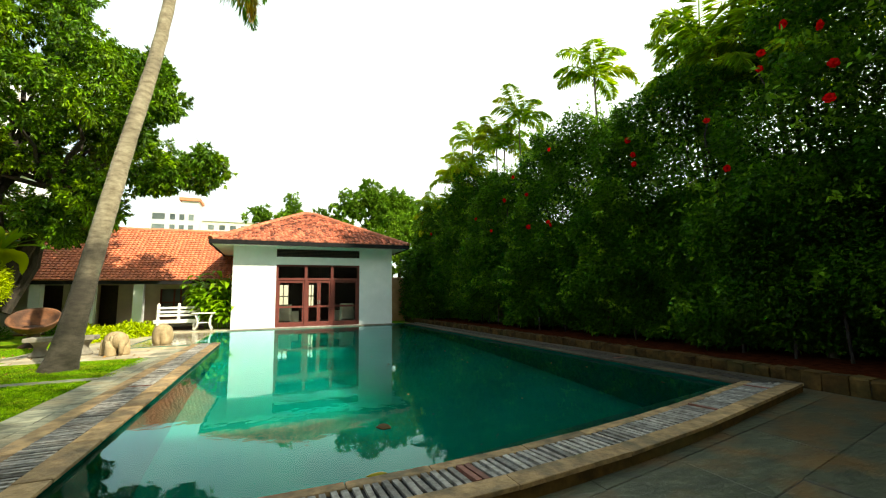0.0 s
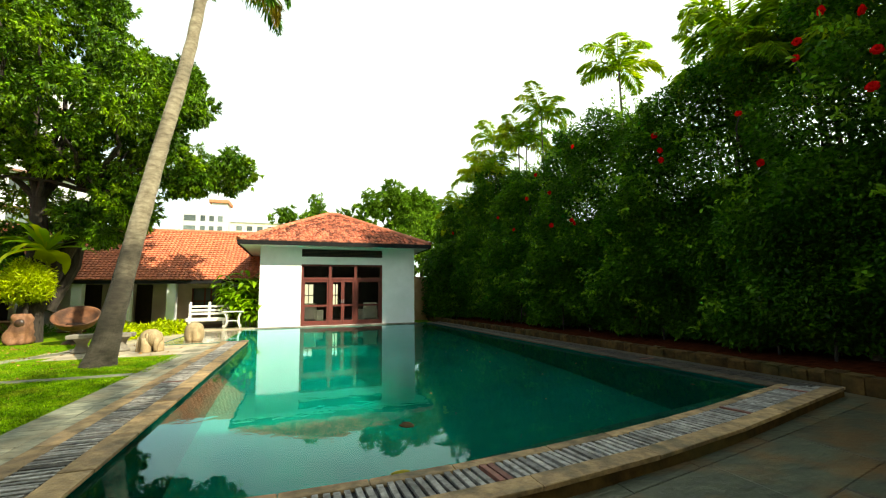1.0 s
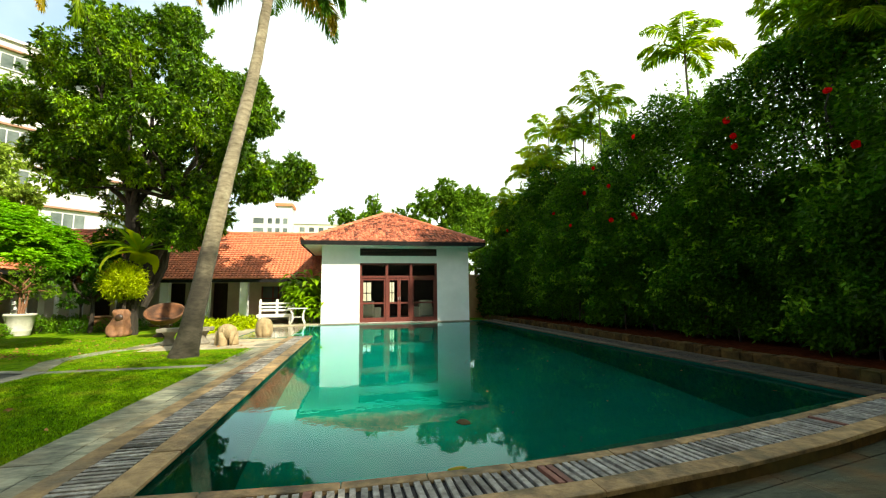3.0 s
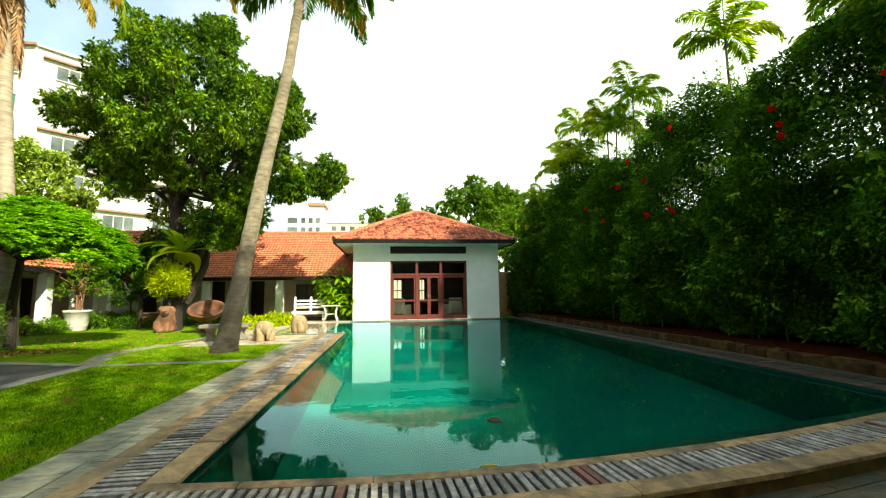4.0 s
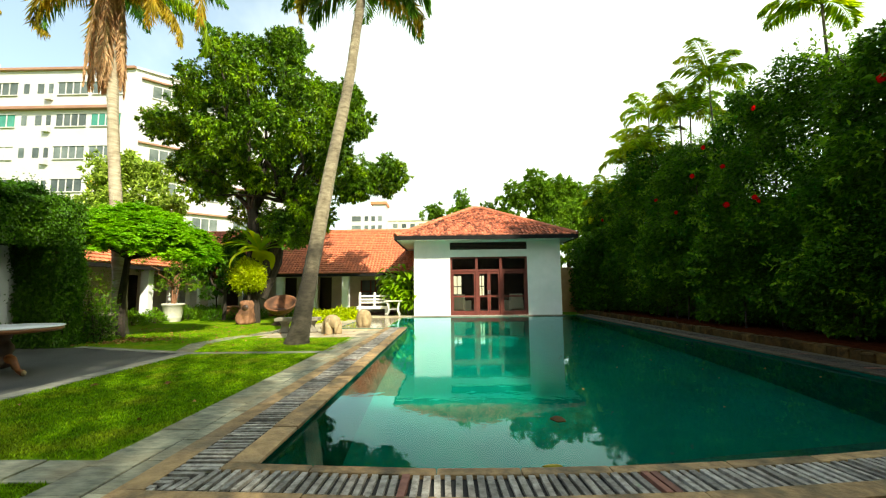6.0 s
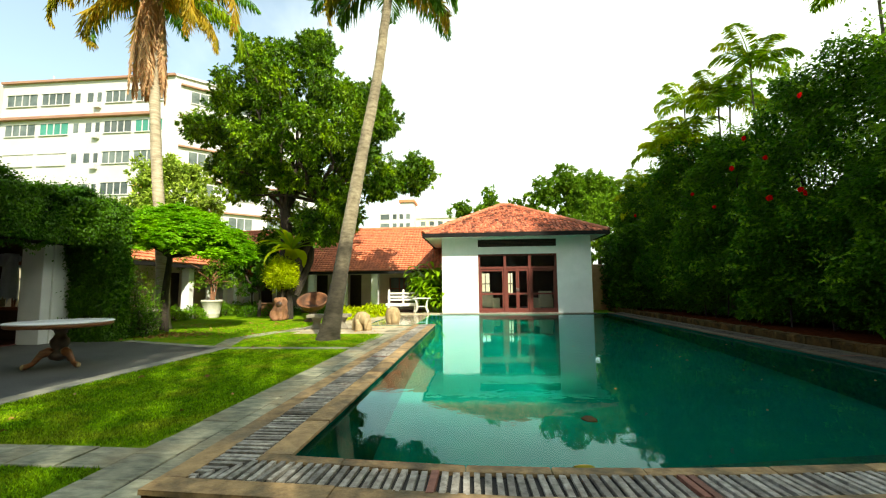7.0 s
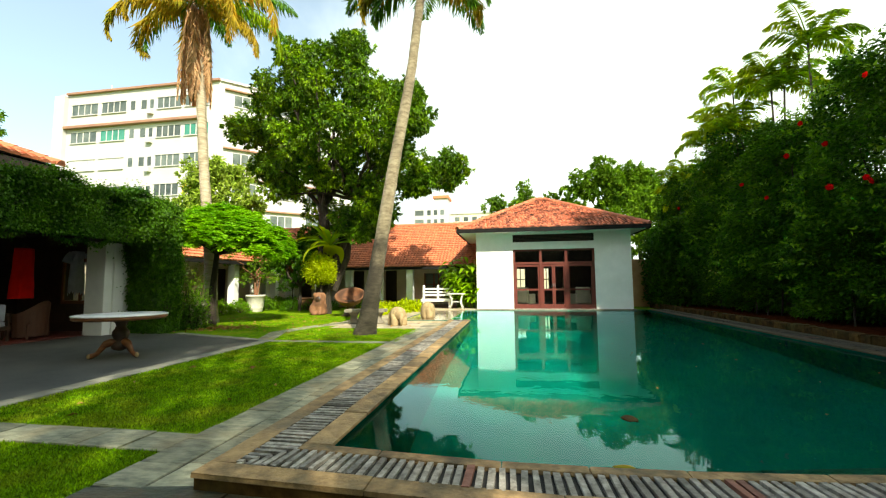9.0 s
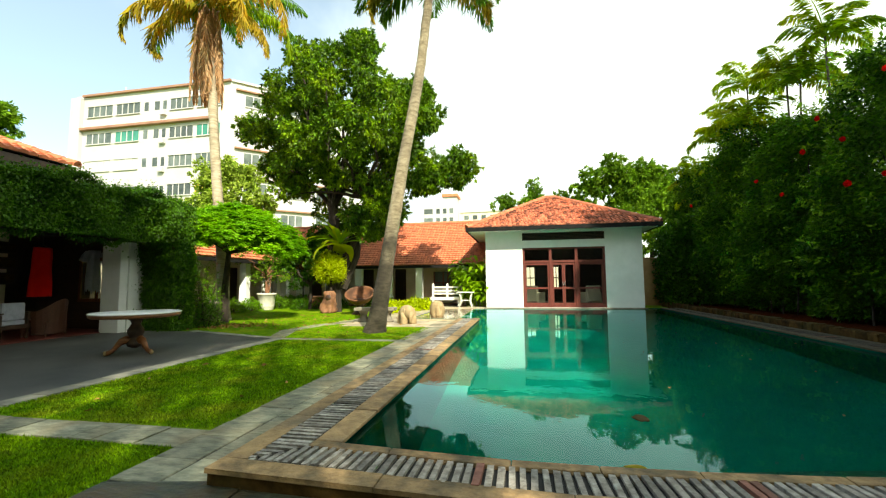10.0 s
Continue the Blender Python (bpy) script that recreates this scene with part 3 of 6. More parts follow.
def patio_border():
    field = thing("patio_border", "pale stone border along the dark patio", "border", kind="structure")
    rnd = random.Random(14)
    line = [((-4.2, y), 0.0) for y in np.arange(-1.5, 5.9, 0.42)]
    for (x, y), _ in line:
        bm = bmesh.new()
        add_box(bm, -0.13, 0.13, -0.2, 0.2, -0.06, 0.012, 0.008)
        bmesh.ops.transform(bm, matrix=pose(x, y + 0.2, GROUND, 0, 0, rnd.uniform(-1, 1)), verts=bm.verts)
        part("border_stone", bm, M_BORDER, field)
    a, b = Vector((-4.3, 6.0, 0)), Vector((-7.5, 7.1, 0))
    for i in range(9):
        c = a.lerp(b, (i + 0.5) / 9)
        bm = bmesh.new()
        add_box(bm, -0.185, 0.185, -0.12, 0.12, -0.06, 0.012, 0.008)
        bmesh.ops.transform(bm, matrix=pose(c.x, c.y, GROUND, 0, 0, math.degrees(math.atan2(b.y - a.y, b.x - a.x))), verts=bm.verts)
        part("border_stone", bm, M_BORDER, field)


patio_border()


def hedge_kerb():
    """Low wall of rough blocks that holds the hedge's bed."""
    kerb = thing("kerb_wall", "low mossy kerb of rough brown stone blocks", "kerb", kind="structure")
    rnd = random.Random(21)
    kinds = [unit_mesh("block", M_KERB, -0.12, 0.12, -0.5, 0.5, -0.25, 0.0, 0.022, 0.014, s) for s in range(6)]
    y = -5.0
    while y < 19.0:
        ln = rnd.uniform(0.17, 0.30)
        m = pose(8.02 + rnd.uniform(-0.015, 0.015), y + ln / 2, 0.115 + rnd.uniform(-0.012, 0.012), 0, rnd.uniform(-2, 2), rnd.uniform(-2, 2))
        piece("block", rnd.choice(kinds), kerb, m @ Matrix.Diagonal((1, ln - 0.003, 1.05, 1)))
        y += ln


hedge_kerb()
tagged(box("kerb_mortar", 7.93, 8.10, -5.0, 19.0, -0.2, 0.085, M_DARK), "dark mortar core behind the kerb blocks", "kerb", kind="structure")
strip_mesh("hedge_bed", "reddish bare soil under the hedge", [(8.08, -9), (12.4, -9), (12.4, 24), (8.08, 24)], 0.02, M_SOIL, "soil")


# ---- buildings ----
def tile_mesh(name, w, l, material):
    """One curved clay tile: a shallow arch with a raised lower lip."""
    me = bpy.data.meshes.new(name)
    n = 5
    verts = []
    for y, lift in ((0.0, 0.048), (l * 1.12, 0.0)):
        for k in range(n + 1):
            u = k / n
            verts.append(((u - 0.5) * w, y, lift + 0.038 * math.sin(math.pi * u) ** 1.3))
    m = n + 1
    faces = [(k, k + 1, m + k + 1, m + k) for k in range(n)]
    low = len(verts)
    verts += [((k / n - 0.5) * w, 0.0, lift0) for k, lift0 in ((j, 0.0) for j in range(n + 1))]
    faces += [(low + k, low + k + 1, k + 1, k) for k in range(n)]
    me.from_pydata(verts, [], faces)
    me.materials.append(material)
    return me


def tiled_slope(name, roof, a, b, c, d, w, l, material, singles=0, seed=1):
    """Tiles on the slope with the eave a-b and the top d-c; the lowest ones as pieces, the rest joined."""
    a, b, c, d = (Vector(p) for p in (a, b, c, d))
    along = (b - a).normalized()
    normal = along.cross(d - a).normalized()
    if normal.z < 0:
        a, b, c, d = b, a, d, c
        along, normal = -along, -normal
    up = normal.cross(along).normalized()
    height = (d - a).dot(up)
    rows = int(height / l)
    me = tile_mesh("tile", w, l, material)
    tv = np.array([v.co for v in me.vertices])
    tf = [tuple(p.vertices) for p in me.polygons]
    rnd = random.Random(seed)
    turn = Matrix((along, up, normal)).transposed().to_4x4()
    verts, faces, made = [], [], 0
    for r in range(rows):
        h = r * l
        f = (h + l * 0.5) / height
        left, right = a.lerp(d, f).dot(along), b.lerp(c, f).dot(along)
        count = max(int((right - left) / w + 0.5), 1)
        for k in range(count):
            s = left + (k + 0.5) * (right - left) / count
            at = a + up * h + along * (s - a.dot(along)) + normal * rnd.uniform(-0.004, 0.006)
            m = Matrix.Translation(at) @ turn @ pose(0, 0, 0, rnd.uniform(-1, 1), rnd.uniform(-2, 2), rnd.uniform(-1.5, 1.5))
            if made < singles:
                piece("tile", me, roof, m)
                made += 1
            else:
                q = tv @ np.array(m.to_3x3()).T + np.array(m.translation)
                faces += [tuple(i + len(verts) for i in p) for p in tf]
                verts += [tuple(v) for v in q]
    if verts:
        tagged(mesh_object(name, verts, faces, material, roof), kind="stuff")


def ridge_tiles(roof, a, b, material, w=0.24, l=0.34):
    a, b = Vector(a), Vector(b)
    way = (b - a).normalized()
    side = way.cross(Vector((0, 0, 1))).normalized()
    up = side.cross(way)
    n = max(int((b - a).length / l), 1)
    step = (b - a).length / n
    for i in range(n):
        bm = bmesh.new()
        rings = []
        for t, rr in ((0, 1.12), (1.12, 0.95)):
            p = a + way * (i + t) * step
            rings.append([bm.verts.new(p + side * math.cos(k * math.pi / 6) * w / 2 * rr + up * (math.sin(k * math.pi / 6) * w / 2 * rr - 0.02)) for k in range(7)])
        for k in range(6):
            bm.faces.new((rings[0][k], rings[0][k + 1], rings[1][k + 1], rings[1][k]))
        bm.faces.new(rings[0])
        part("ridge_tile", bm, material, roof)


def wall_with_openings(name, x0, x1, y0, y1, z0, z1, openings, material, parent, axis="x", label=""):
    """A wall along x (or y) of real thickness, with openings (from, to, bottom, top) cut through."""
    bm = bmesh.new()
    lo, hi = (x0, x1) if axis == "x" else (y0, y1)
    cuts = sorted({lo, hi, *[o[0] for o in openings], *[o[1] for o in openings]})
    levels = sorted({z0, z1, *[o[2] for o in openings], *[o[3] for o in openings]})
    for p, q in zip(cuts, cuts[1:]):
        run = None
        for r, s in zip(levels, levels[1:]):
            mid, mz = (p + q) / 2, (r + s) / 2
            if any(o[0] < mid < o[1] and o[2] < mz < o[3] for o in openings):
                if run:
                    add_box(bm, *((p, q, y0, y1) if axis == "x" else (x0, x1, p, q)), *run)
                run = None
            else:
                run = (run[0], s) if run else (r, s)
        if run:
            add_box(bm, *((p, q, y0, y1) if axis == "x" else (x0, x1, p, q)), *run)
    bmesh.ops.remove_doubles(bm, verts=bm.verts, dist=0.0005)
    inner = [f for f in bm.faces if any(g is not f and set(g.verts) == set(f.verts) for g in f.verts[0].link_faces)]
    bmesh.ops.delete(bm, geom=inner, context="FACES_ONLY")
    return part(name, bm, material, parent, label)


def armchair(m):
    ch = thing("armchair", "cream slipcovered armchair indoors behind glass", "armchair", m, "armchairs in the pavilion")
    for nm, b in (("seat", (-0.32, 0.32, -0.30, 0.30, 0.22, 0.46)), ("backrest", (-0.34, 0.34, 0.22, 0.40, 0.22, 0.95)), ("armrest", (-0.42, -0.30, -0.30, 0.36, 0.10, 0.64)), ("armrest", (0.30, 0.42, -0.30, 0.36, 0.10, 0.64))):
        box(nm, *b, M_CREAM, ch, bevel=0.05)
    for sx in (-0.34, 0.34):
        for sy in (-0.24, 0.30):
            box("leg", sx - 0.025, sx + 0.025, sy - 0.025, sy + 0.025, 0.0, 0.12, M_WOOD_DARK, ch, bevel=0.005)


def pavilion():
    X0, X1, Y0, Y1, TOP = -0.22, 6.42, 16.2, 22.6, 3.46
    house = thing("pavilion", "white poolside pavilion with red-brown glazed doors and tiled hip roof", "pavilion")
    T = 0.24
    wall_with_openings("front_wall", X0, X1, Y0, Y0 + T, -0.3, TOP, [(1.42, 4.92, 0.0, 2.63), (1.42, 4.92, 2.96, 3.30)], M_WALL, house)
    wall_with_openings("side_wall", X0, X0 + T, Y0 + T, Y1 - T, -0.3, TOP, [], M_WALL, house, "y")
    wall_with_openings("side_wall", X1 - T, X1, Y0 + T, Y1 - T, -0.3, TOP, [], M_WALL, house, "y")
    # back wall coloured dark so the room's shade is in its colour
    wall_with_openings("back_wall", X0, X1, Y1 - T, Y1, -0.3, TOP, [(1.55, 2.15, 0.75, 1.95), (3.15, 3.5, 0.75, 1.95)], M_WOOD_DARK, house)
    for xa, xb in ((1.55, 2.15), (3.15, 3.5)):
        bars = box("rear_window_frame", xa, xb, Y1 - 0.2, Y1 - 0.15, 1.30, 1.36, M_WOOD_DARK, house, "dark timber bars of a rear window")
        for xm in (xa, (xa + xb) / 2 - 0.025, xb - 0.05):
            box("glazing_bar", xm, xm + 0.05, Y1 - 0.2, Y1 - 0.15, 0.75, 1.30, M_WOOD_DARK, bars)
            box("glazing_bar", xm, xm + 0.05, Y1 - 0.2, Y1 - 0.15, 1.36, 1.95, M_WOOD_DARK, bars)
    box("floor_slab", X0 + T, X1 - T, Y0 + T, Y1 - T, -0.3, -0.02, M_REDFLOOR, house)
    box("step", X0 - 0.1, X1 + 0.1, Y0 - 0.10, Y0 - 0.003, -0.3, -0.005, M_CONCRETE, house, "pale stone ledge at the waterline", 0.01)
    # the vent above the doors
    vent = box("vent_panel", 1.42, 4.92, Y0 + 0.10, Y0 + 0.14, 2.96, 3.30, M_WOOD_DARK, house, "dark louvred vent strip over the doors")
    for i in range(5):
        box("louvre", 1.42, 4.92, Y0 + 0.05, Y0 + 0.10, 2.985 + i * 0.062, 3.005 + i * 0.062, M_FASCIA, vent)
    # glazed doors in three bays with lights above
    door = box("door_frame", 1.42, 4.92, Y0 + 0.06, Y0 + 0.16, 2.55, 2.63, M_WOOD, house, "red-brown timber frame of glazed doors")
    bays = [1.42, 2.62, 3.72, 4.92]
    for i, x in enumerate(bays):
        w = 0.09 if i in (0, 3) else 0.12
        xa = x if i == 0 else (x - w if i == 3 else x - w / 2)
        box("post", xa, xa + w, Y0 + 0.05, Y0 + 0.17, 0.0, 2.55, M_WOOD, door, bevel=0.008)
    box("sill", 1.42, 4.92, Y0 + 0.03, Y0 + 0.18, -0.002, 0.06, M_WOOD, door)
    for i in range(3):
        xa, xb = bays[i] + (0.09 if i == 0 else 0.06), bays[i + 1] - (0.09 if i == 2 else 0.06)
        box("transom", xa, xb, Y0 + 0.055, Y0 + 0.165, 1.96, 2.06, M_WOOD, door, bevel=0.006)
        box("fanlight", xa, xb, Y0 + 0.105, Y0 + 0.111, 2.06, 2.55, M_GLASS, door)
        halves = ((xa, (xa + xb) / 2 - 0.002), ((xa + xb) / 2 + 0.002, xb)) if i == 1 else ((xa, xb),)
        for p, q in halves:
            s = 0.07
            leaf = box("leaf_stile", p, p + s, Y0 + 0.08, Y0 + 0.13, 0.06, 1.96, M_WOOD, door, bevel=0.004)
            box("leaf_stile", q - s, q, Y0 + 0.08, Y0 + 0.13, 0.06, 1.96, M_WOOD, door, bevel=0.004)
            for z0, z1 in ((0.06, 0.20), (0.80, 0.88), (1.86, 1.96)):
                box("leaf_rail", p + s, q - s, Y0 + 0.083, Y0 + 0.127, z0, z1, M_WOOD, door)
            for z0, z1 in ((0.20, 0.80), (0.88, 1.86)):
                box("pane", p + s, q - s, Y0 + 0.102, Y0 + 0.108, z0, z1, M_GLASS, door)
    for x in (3.13, 3.21):
        box("handle", x - 0.012, x + 0.012, Y0 + 0.03, Y0 + 0.08, 0.95, 1.10, M_CHROME, door, "small metal handle", 0.004)
    # roof: soffit, fascia, tiles
    ex0, ex1, ey0, ey1, ez = -0.98, 6.99, 15.45, 23.35, 3.40
    ra, rb = (2.66, 19.4, 5.44), (3.08, 19.4, 5.44)
    bm = bmesh.new()
    add_box(bm, ex0 + 0.03, ex1 - 0.03, ey0 + 0.03, ey1 - 0.03, ez - 0.02, ez + 0.04)
    soffit = part("soffit", bm, M_WALL, house)
    for nm, b in (("gutter", (ex0 - 0.05, ex1 + 0.05, ey0 - 0.05, ey0 + 0.03)), ("gutter", (ex0 - 0.05, ex1 + 0.05, ey1 - 0.03, ey1 + 0.05)), ("gutter", (ex0 - 0.05, ex0 + 0.03, ey0 + 0.03, ey1 - 0.03)), ("gutter", (ex1 - 0.03, ex1 + 0.05, ey0 + 0.03, ey1 - 0.03))):
        box(nm, *b, ez - 0.05, ez + 0.125, M_FASCIA, house, "black eaves gutter", 0.012)
    c = [(ex0, ey0, ez + 0.10), (ex1, ey0, ez + 0.10), (ex1, ey1, ez + 0.10), (ex0, ey1, ez + 0.10)]
    roof = mesh_object("roof", c + [ra, rb], [(0, 1, 5, 4), (1, 2, 5), (2, 3, 4, 5), (3, 0, 4)], M_FASCIA, house, "red clay tiled hip roof, patchy with dark moss")
    lift = Vector((0, 0, 0.015))
    cv = [Vector(p) + lift for p in c]
    A, B = Vector(ra) + lift, Vector(rb) + lift
    tiled_slope("roof_tiles", roof, cv[0], cv[1], B, A, 0.175, 0.19, M_TILE, 300, 1)
    tiled_slope("roof_tiles", roof, cv[1], cv[2], B, B, 0.175, 0.19, M_TILE, 0, 2)
    tiled_slope("roof_tiles", roof, cv[3], cv[0], A, A, 0.175, 0.19, M_TILE, 0, 3)
    for p, q in ((cv[0], A), (cv[1], B), (A, B), (cv[2], B), (cv[3], A)):
        ridge_tiles(roof, p + Vector((0, 0, 0.03)), q + Vector((0, 0, 0.03)), M_TILE_OLD)
    # ceiling, its colour darkened for the shade indoors
    tagged(box("ceiling", X0 + T, X1 - T, Y0 + T, Y1 - T, 3.36, 3.43, M_WOOD_DARK), "pavilion ceiling coloured dark for the interior's shade", "ceiling", kind="structure")
    armchair(pose(1.95, 17.9, -0.02, 0, 0, 150))
    armchair(pose(4.45, 17.9, -0.02, 0, 0, 205))


pavilion()


def veranda_column(name, x, y, z1, parent, w=0.36):
    bm = bmesh.new()
    add_box(bm, x - w / 2, x + w / 2, y - w / 2, y + w / 2, GROUND - 0.02, z1, 0.015)
    col = part(name, bm, M_WALL, parent)
    box("plinth", x - w / 2 - 0.03, x + w / 2 + 0.03, y - w / 2 - 0.03, y + w / 2 + 0.03, GROUND - 0.02, GROUND + 0.16, M_WALL, col, bevel=0.01)
    return col


def long_house():
    """The low veranda house behind the pool."""
    h = thing("veranda_house", "low white veranda house with a long orange tiled roof", "house")
    wall_with_openings("back_wall", -14.5, 0.4, 21.6, 21.85, GROUND - 0.02, 2.6, [(-11.8, -10.9, GROUND, 1.95), (-8.4, -7.5, GROUND, 1.95), (-6.2, -5.45, GROUND, 1.95), (-3.75, -2.0, 0.45, 1.75)], M_CREAM, h)
    # dark sheet behind the openings, in place of shaded rooms
    box("dark_backing", -14.5, 0.4, 22.4, 22.5, GROUND - 0.02, 2.6, M_WOOD_DARK, h)
    box("floor_slab", -14.5, 0.4, 19.3, 22.4, GROUND - 0.03, GROUND + 0.03, M_REDFLOOR, h)
    for x in (-13.0, -11.2, -9.4, -7.6, -5.84, -4.12, -0.9):
        veranda_column("column", x, 19.52, 1.96, h)
    box("beam", -14.5, 0.4, 19.40, 19.66, 1.96, 2.10, M_FASCIA, h)
    w = box("window_frame", -3.75, -2.0, 21.5, 21.6, 0.40, 0.47, M_WOOD, h, "red timber casement window")
    for x in (-3.75, -3.2, -2.92, -2.62, -2.07):
        box("stile", x, x + 0.07, 21.5, 21.6, 0.47, 1.75, M_WOOD, w)
    box("rail", -3.68, -2.07, 21.51, 21.59, 1.08, 1.13, M_WOOD, w)
    box("pane", -3.68, -2.07, 21.55, 21.556, 0.47, 1.75, M_WIN, w)
    ey, ez, ry, rz = 19.15, 2.05, 23.0, 4.80
    roof = mesh_object("roof", [(-15.5, ey, ez), (0.9, ey, ez), (0.9, ry, rz), (-15.5, ry, rz), (0.9, 26.8, ez), (-15.5, 26.8, ez)], [(0, 1, 2, 3), (3, 2, 4, 5)], M_FASCIA, h, "long orange clay tile roof")
    box("fascia", -15.5, 0.9, ey - 0.02, ey + 0.03, ez - 0.14, ez - 0.005, M_FASCIA, h)
    up = Vector((0, 0, 0.02))
    tiled_slope("roof_tiles", roof, Vector((-15.5, ey, ez)) + up, Vector((0.9, ey, ez)) + up, Vector((0.9, ry, rz)) + up, Vector((-15.5, ry, rz)) + up, 0.17, 0.205, M_TILE_OLD, 240, 4)
    ridge_tiles(roof, (-15.5, ry, rz + 0.04), (0.9, ry, rz + 0.04), M_TILE_OLD)
    return h


long_house()


def left_wing():
    """The wing along the lawn's far side, behind the low hedges."""
    h = thing("veranda_wing", "white veranda wing with columns and an orange tiled roof", "house")
    wall_with_openings("back_wall", -13.4, -13.15, 8.2, 19.4, GROUND - 0.02, 2.7, [(9.4, 10.3, GROUND, 2.0), (12.4, 13.3, GROUND, 2.0), (16.0, 16.9, GROUND, 2.0)], M_CREAM, h, "y")
    # dark sheet standing in for the shade inside the doorways
    box("dark_backing", -14.2, -14.1, 8.2, 19.4, GROUND - 0.02, 2.7, M_WOOD_DARK, h)
    box("floor_slab", -14.1, -11.1, 8.2, 19.4, GROUND - 0.03, GROUND + 0.03, M_REDFLOOR, h)
    for y in (8.6, 11.0, 13.4, 14.9, 16.6, 18.4):
        veranda_column("column", -11.5, y, 2.14, h, 0.34)
    box("beam", -11.63, -11.37, 8.2, 19.4, 2.14, 2.28, M_FASCIA, h)
    ex, ez, rx, rz = -10.95, 2.24, -14.6, 4.70
    roof = mesh_object("roof", [(ex, 8.0, ez), (ex, 19.0, ez), (rx, 22.8, rz), (rx, 8.0, rz), (-18, 8.0, ez), (-18, 22.8, ez)], [(0, 1, 2, 3), (3, 2, 5, 4)], M_FASCIA, h, "orange clay tile roof")
    box("fascia", ex - 0.03, ex + 0.02, 8.0, 19.0, ez - 0.14, ez - 0.005, M_FASCIA, h)
    up = Vector((0, 0, 0.02))
    tiled_slope("roof_tiles", roof, Vector((ex, 19.0, ez)) + up, Vector((ex, 8.0, ez)) + up, Vector((rx, 8.0, rz)) + up, Vector((rx, 22.8, rz)) + up, 0.20, 0.25, M_TILE_OLD, 0, 5)
    ridge_tiles(roof, (rx, 8.0, rz + 0.04), (rx, 22.8, rz + 0.04), M_TILE_OLD)


left_wing()


def hotel():
    """The white block beyond the garden: a long front with strip windows and a gable side."""
    A, B, C = Vector((-54.5, 40, 0)), Vector((-32.0, 40, 0)), Vector((-20.0, 52.0, 0))
    h = thing("apartment_block", "six-storey white block with strip windows and brown ledges", "building")
    TOP, F = 25.4, 3.55
    sill = 0.0
    corner = [A, B, C, Vector((-42, 62, 0)), Vector((-62, 55, 0))]
    bm = bmesh.new()
    lo = [bm.verts.new((p.x, p.y, -1)) for p in corner]
    hi = [bm.verts.new((p.x, p.y, TOP)) for p in corner]
    for i in range(5):
        bm.faces.new((lo[i], lo[(i + 1) % 5], hi[(i + 1) % 5], hi[i]))
    bm.faces.new(hi)
    part("wall", bm, M_HOTEL, h)

    def on_face(a, b):
        way = (b - a).normalized()
        out = Vector((way.y, -way.x, 0))
        return lambda s, o, z: a + way * s + out * o + Vector((0, 0, z)), way, out

    def fitted(name, face, s0, s1, z0, z1, o0, o1, material, parent, label=""):
        f, way, out = face
        bm = bmesh.new()
        add_box(bm, s0, s1, -o1, -o0, z0, z1)
        a = f(0, 0, 0)
        m = Matrix.Translation(a) @ Matrix((way, -out, Vector((0, 0, 1)))).transposed().to_4x4()
        bmesh.ops.transform(bm, matrix=m, verts=bm.verts)
        return part(name, bm, material, parent, label)

    front, side = on_face(A, B), on_face(B, C)
    L = (B - A).length
    fitted("parapet", front, 1.2, L + 0.05, TOP - 0.25, TOP, 0.0, 0.35, M_HOTEL_BAND, h, "brown roof edge")
    fitted("parapet", side, 0, 16, TOP - 0.25, TOP, 0.0, 0.25, M_HOTEL, h)
    for fl in range(1, 7):
        top = TOP - 1.6 - (fl - 1) * F
        if fl in (2, 6):
            fitted("ledge", front, 1.2, L - 1.8, top + 0.45, top + 0.75, 0.0, 0.55, M_HOTEL_BAND, h, "brown sun ledge")
        fitted("sunshade", side, 0.5, 16, top + 0.40, top + 0.58, 0.0, 0.35, M_HOTEL_BAND, h)
        spans = ((1.9, 5.6), (6.3, 9.7), (14.2, 17.4), (18.0, 21.1))
        for i, (s0, s1) in enumerate(spans):
            glassy = M_WIN_GREEN if (fl == 2 and i in (1, 3)) else (M_HOTEL if fl == 3 and i in (0, 1) else M_WIN)
            w = fitted("window", front, s0, s1, top - 1.35, top, -0.05, 0.02, M_YELLOW if (fl == 4 and i == 3) else glassy, h)
            fitted("frame", front, s0 - 0.08, s1 + 0.08, top, top + 0.1, -0.02, 0.12, M_HOTEL, w)
            fitted("frame", front, s0 - 0.08, s1 + 0.08, top - 1.45, top - 1.35, -0.02, 0.16, M_HOTEL, w)
            for k in range(1, 4):
                s = s0 + (s1 - s0) * k / 4
                fitted("mullion", front, s - 0.05, s + 0.05, top - 1.35, top, 0.0, 0.07, M_HOTEL, w)
        for s0, s1 in ((10.4, 11.0), (11.9, 12.6), (13.1, 13.6)):
            fitted("small_window", front, s0, s1, top - 1.2, top - 0.1, -0.05, 0.02, M_WIN, h)
        fitted("air_conditioner", front, 13.0, 13.7, top - 0.1 - 1.9, top - 1.45, 0.0, 0.45, M_HOTEL, h, "white air conditioning box")
        for s0, s1 in ((1.6, 4.2), (6.0, 8.6), (10.4, 13.0)):
            w = fitted("window", side, s0, s1, top - 1.35, top, -0.05, 0.02, M_WIN, h)
            fitted("frame", side, s0 - 0.06, s1 + 0.06, top - 1.45, top - 1.35, -0.02, 0.14, M_HOTEL, w)
            for k in range(1, 3):
                s = s0 + (s1 - s0) * k / 3
                fitted("mullion", side, s - 0.05, s + 0.05, top - 1.35, top, 0.0, 0.07, M_HOTEL, w)
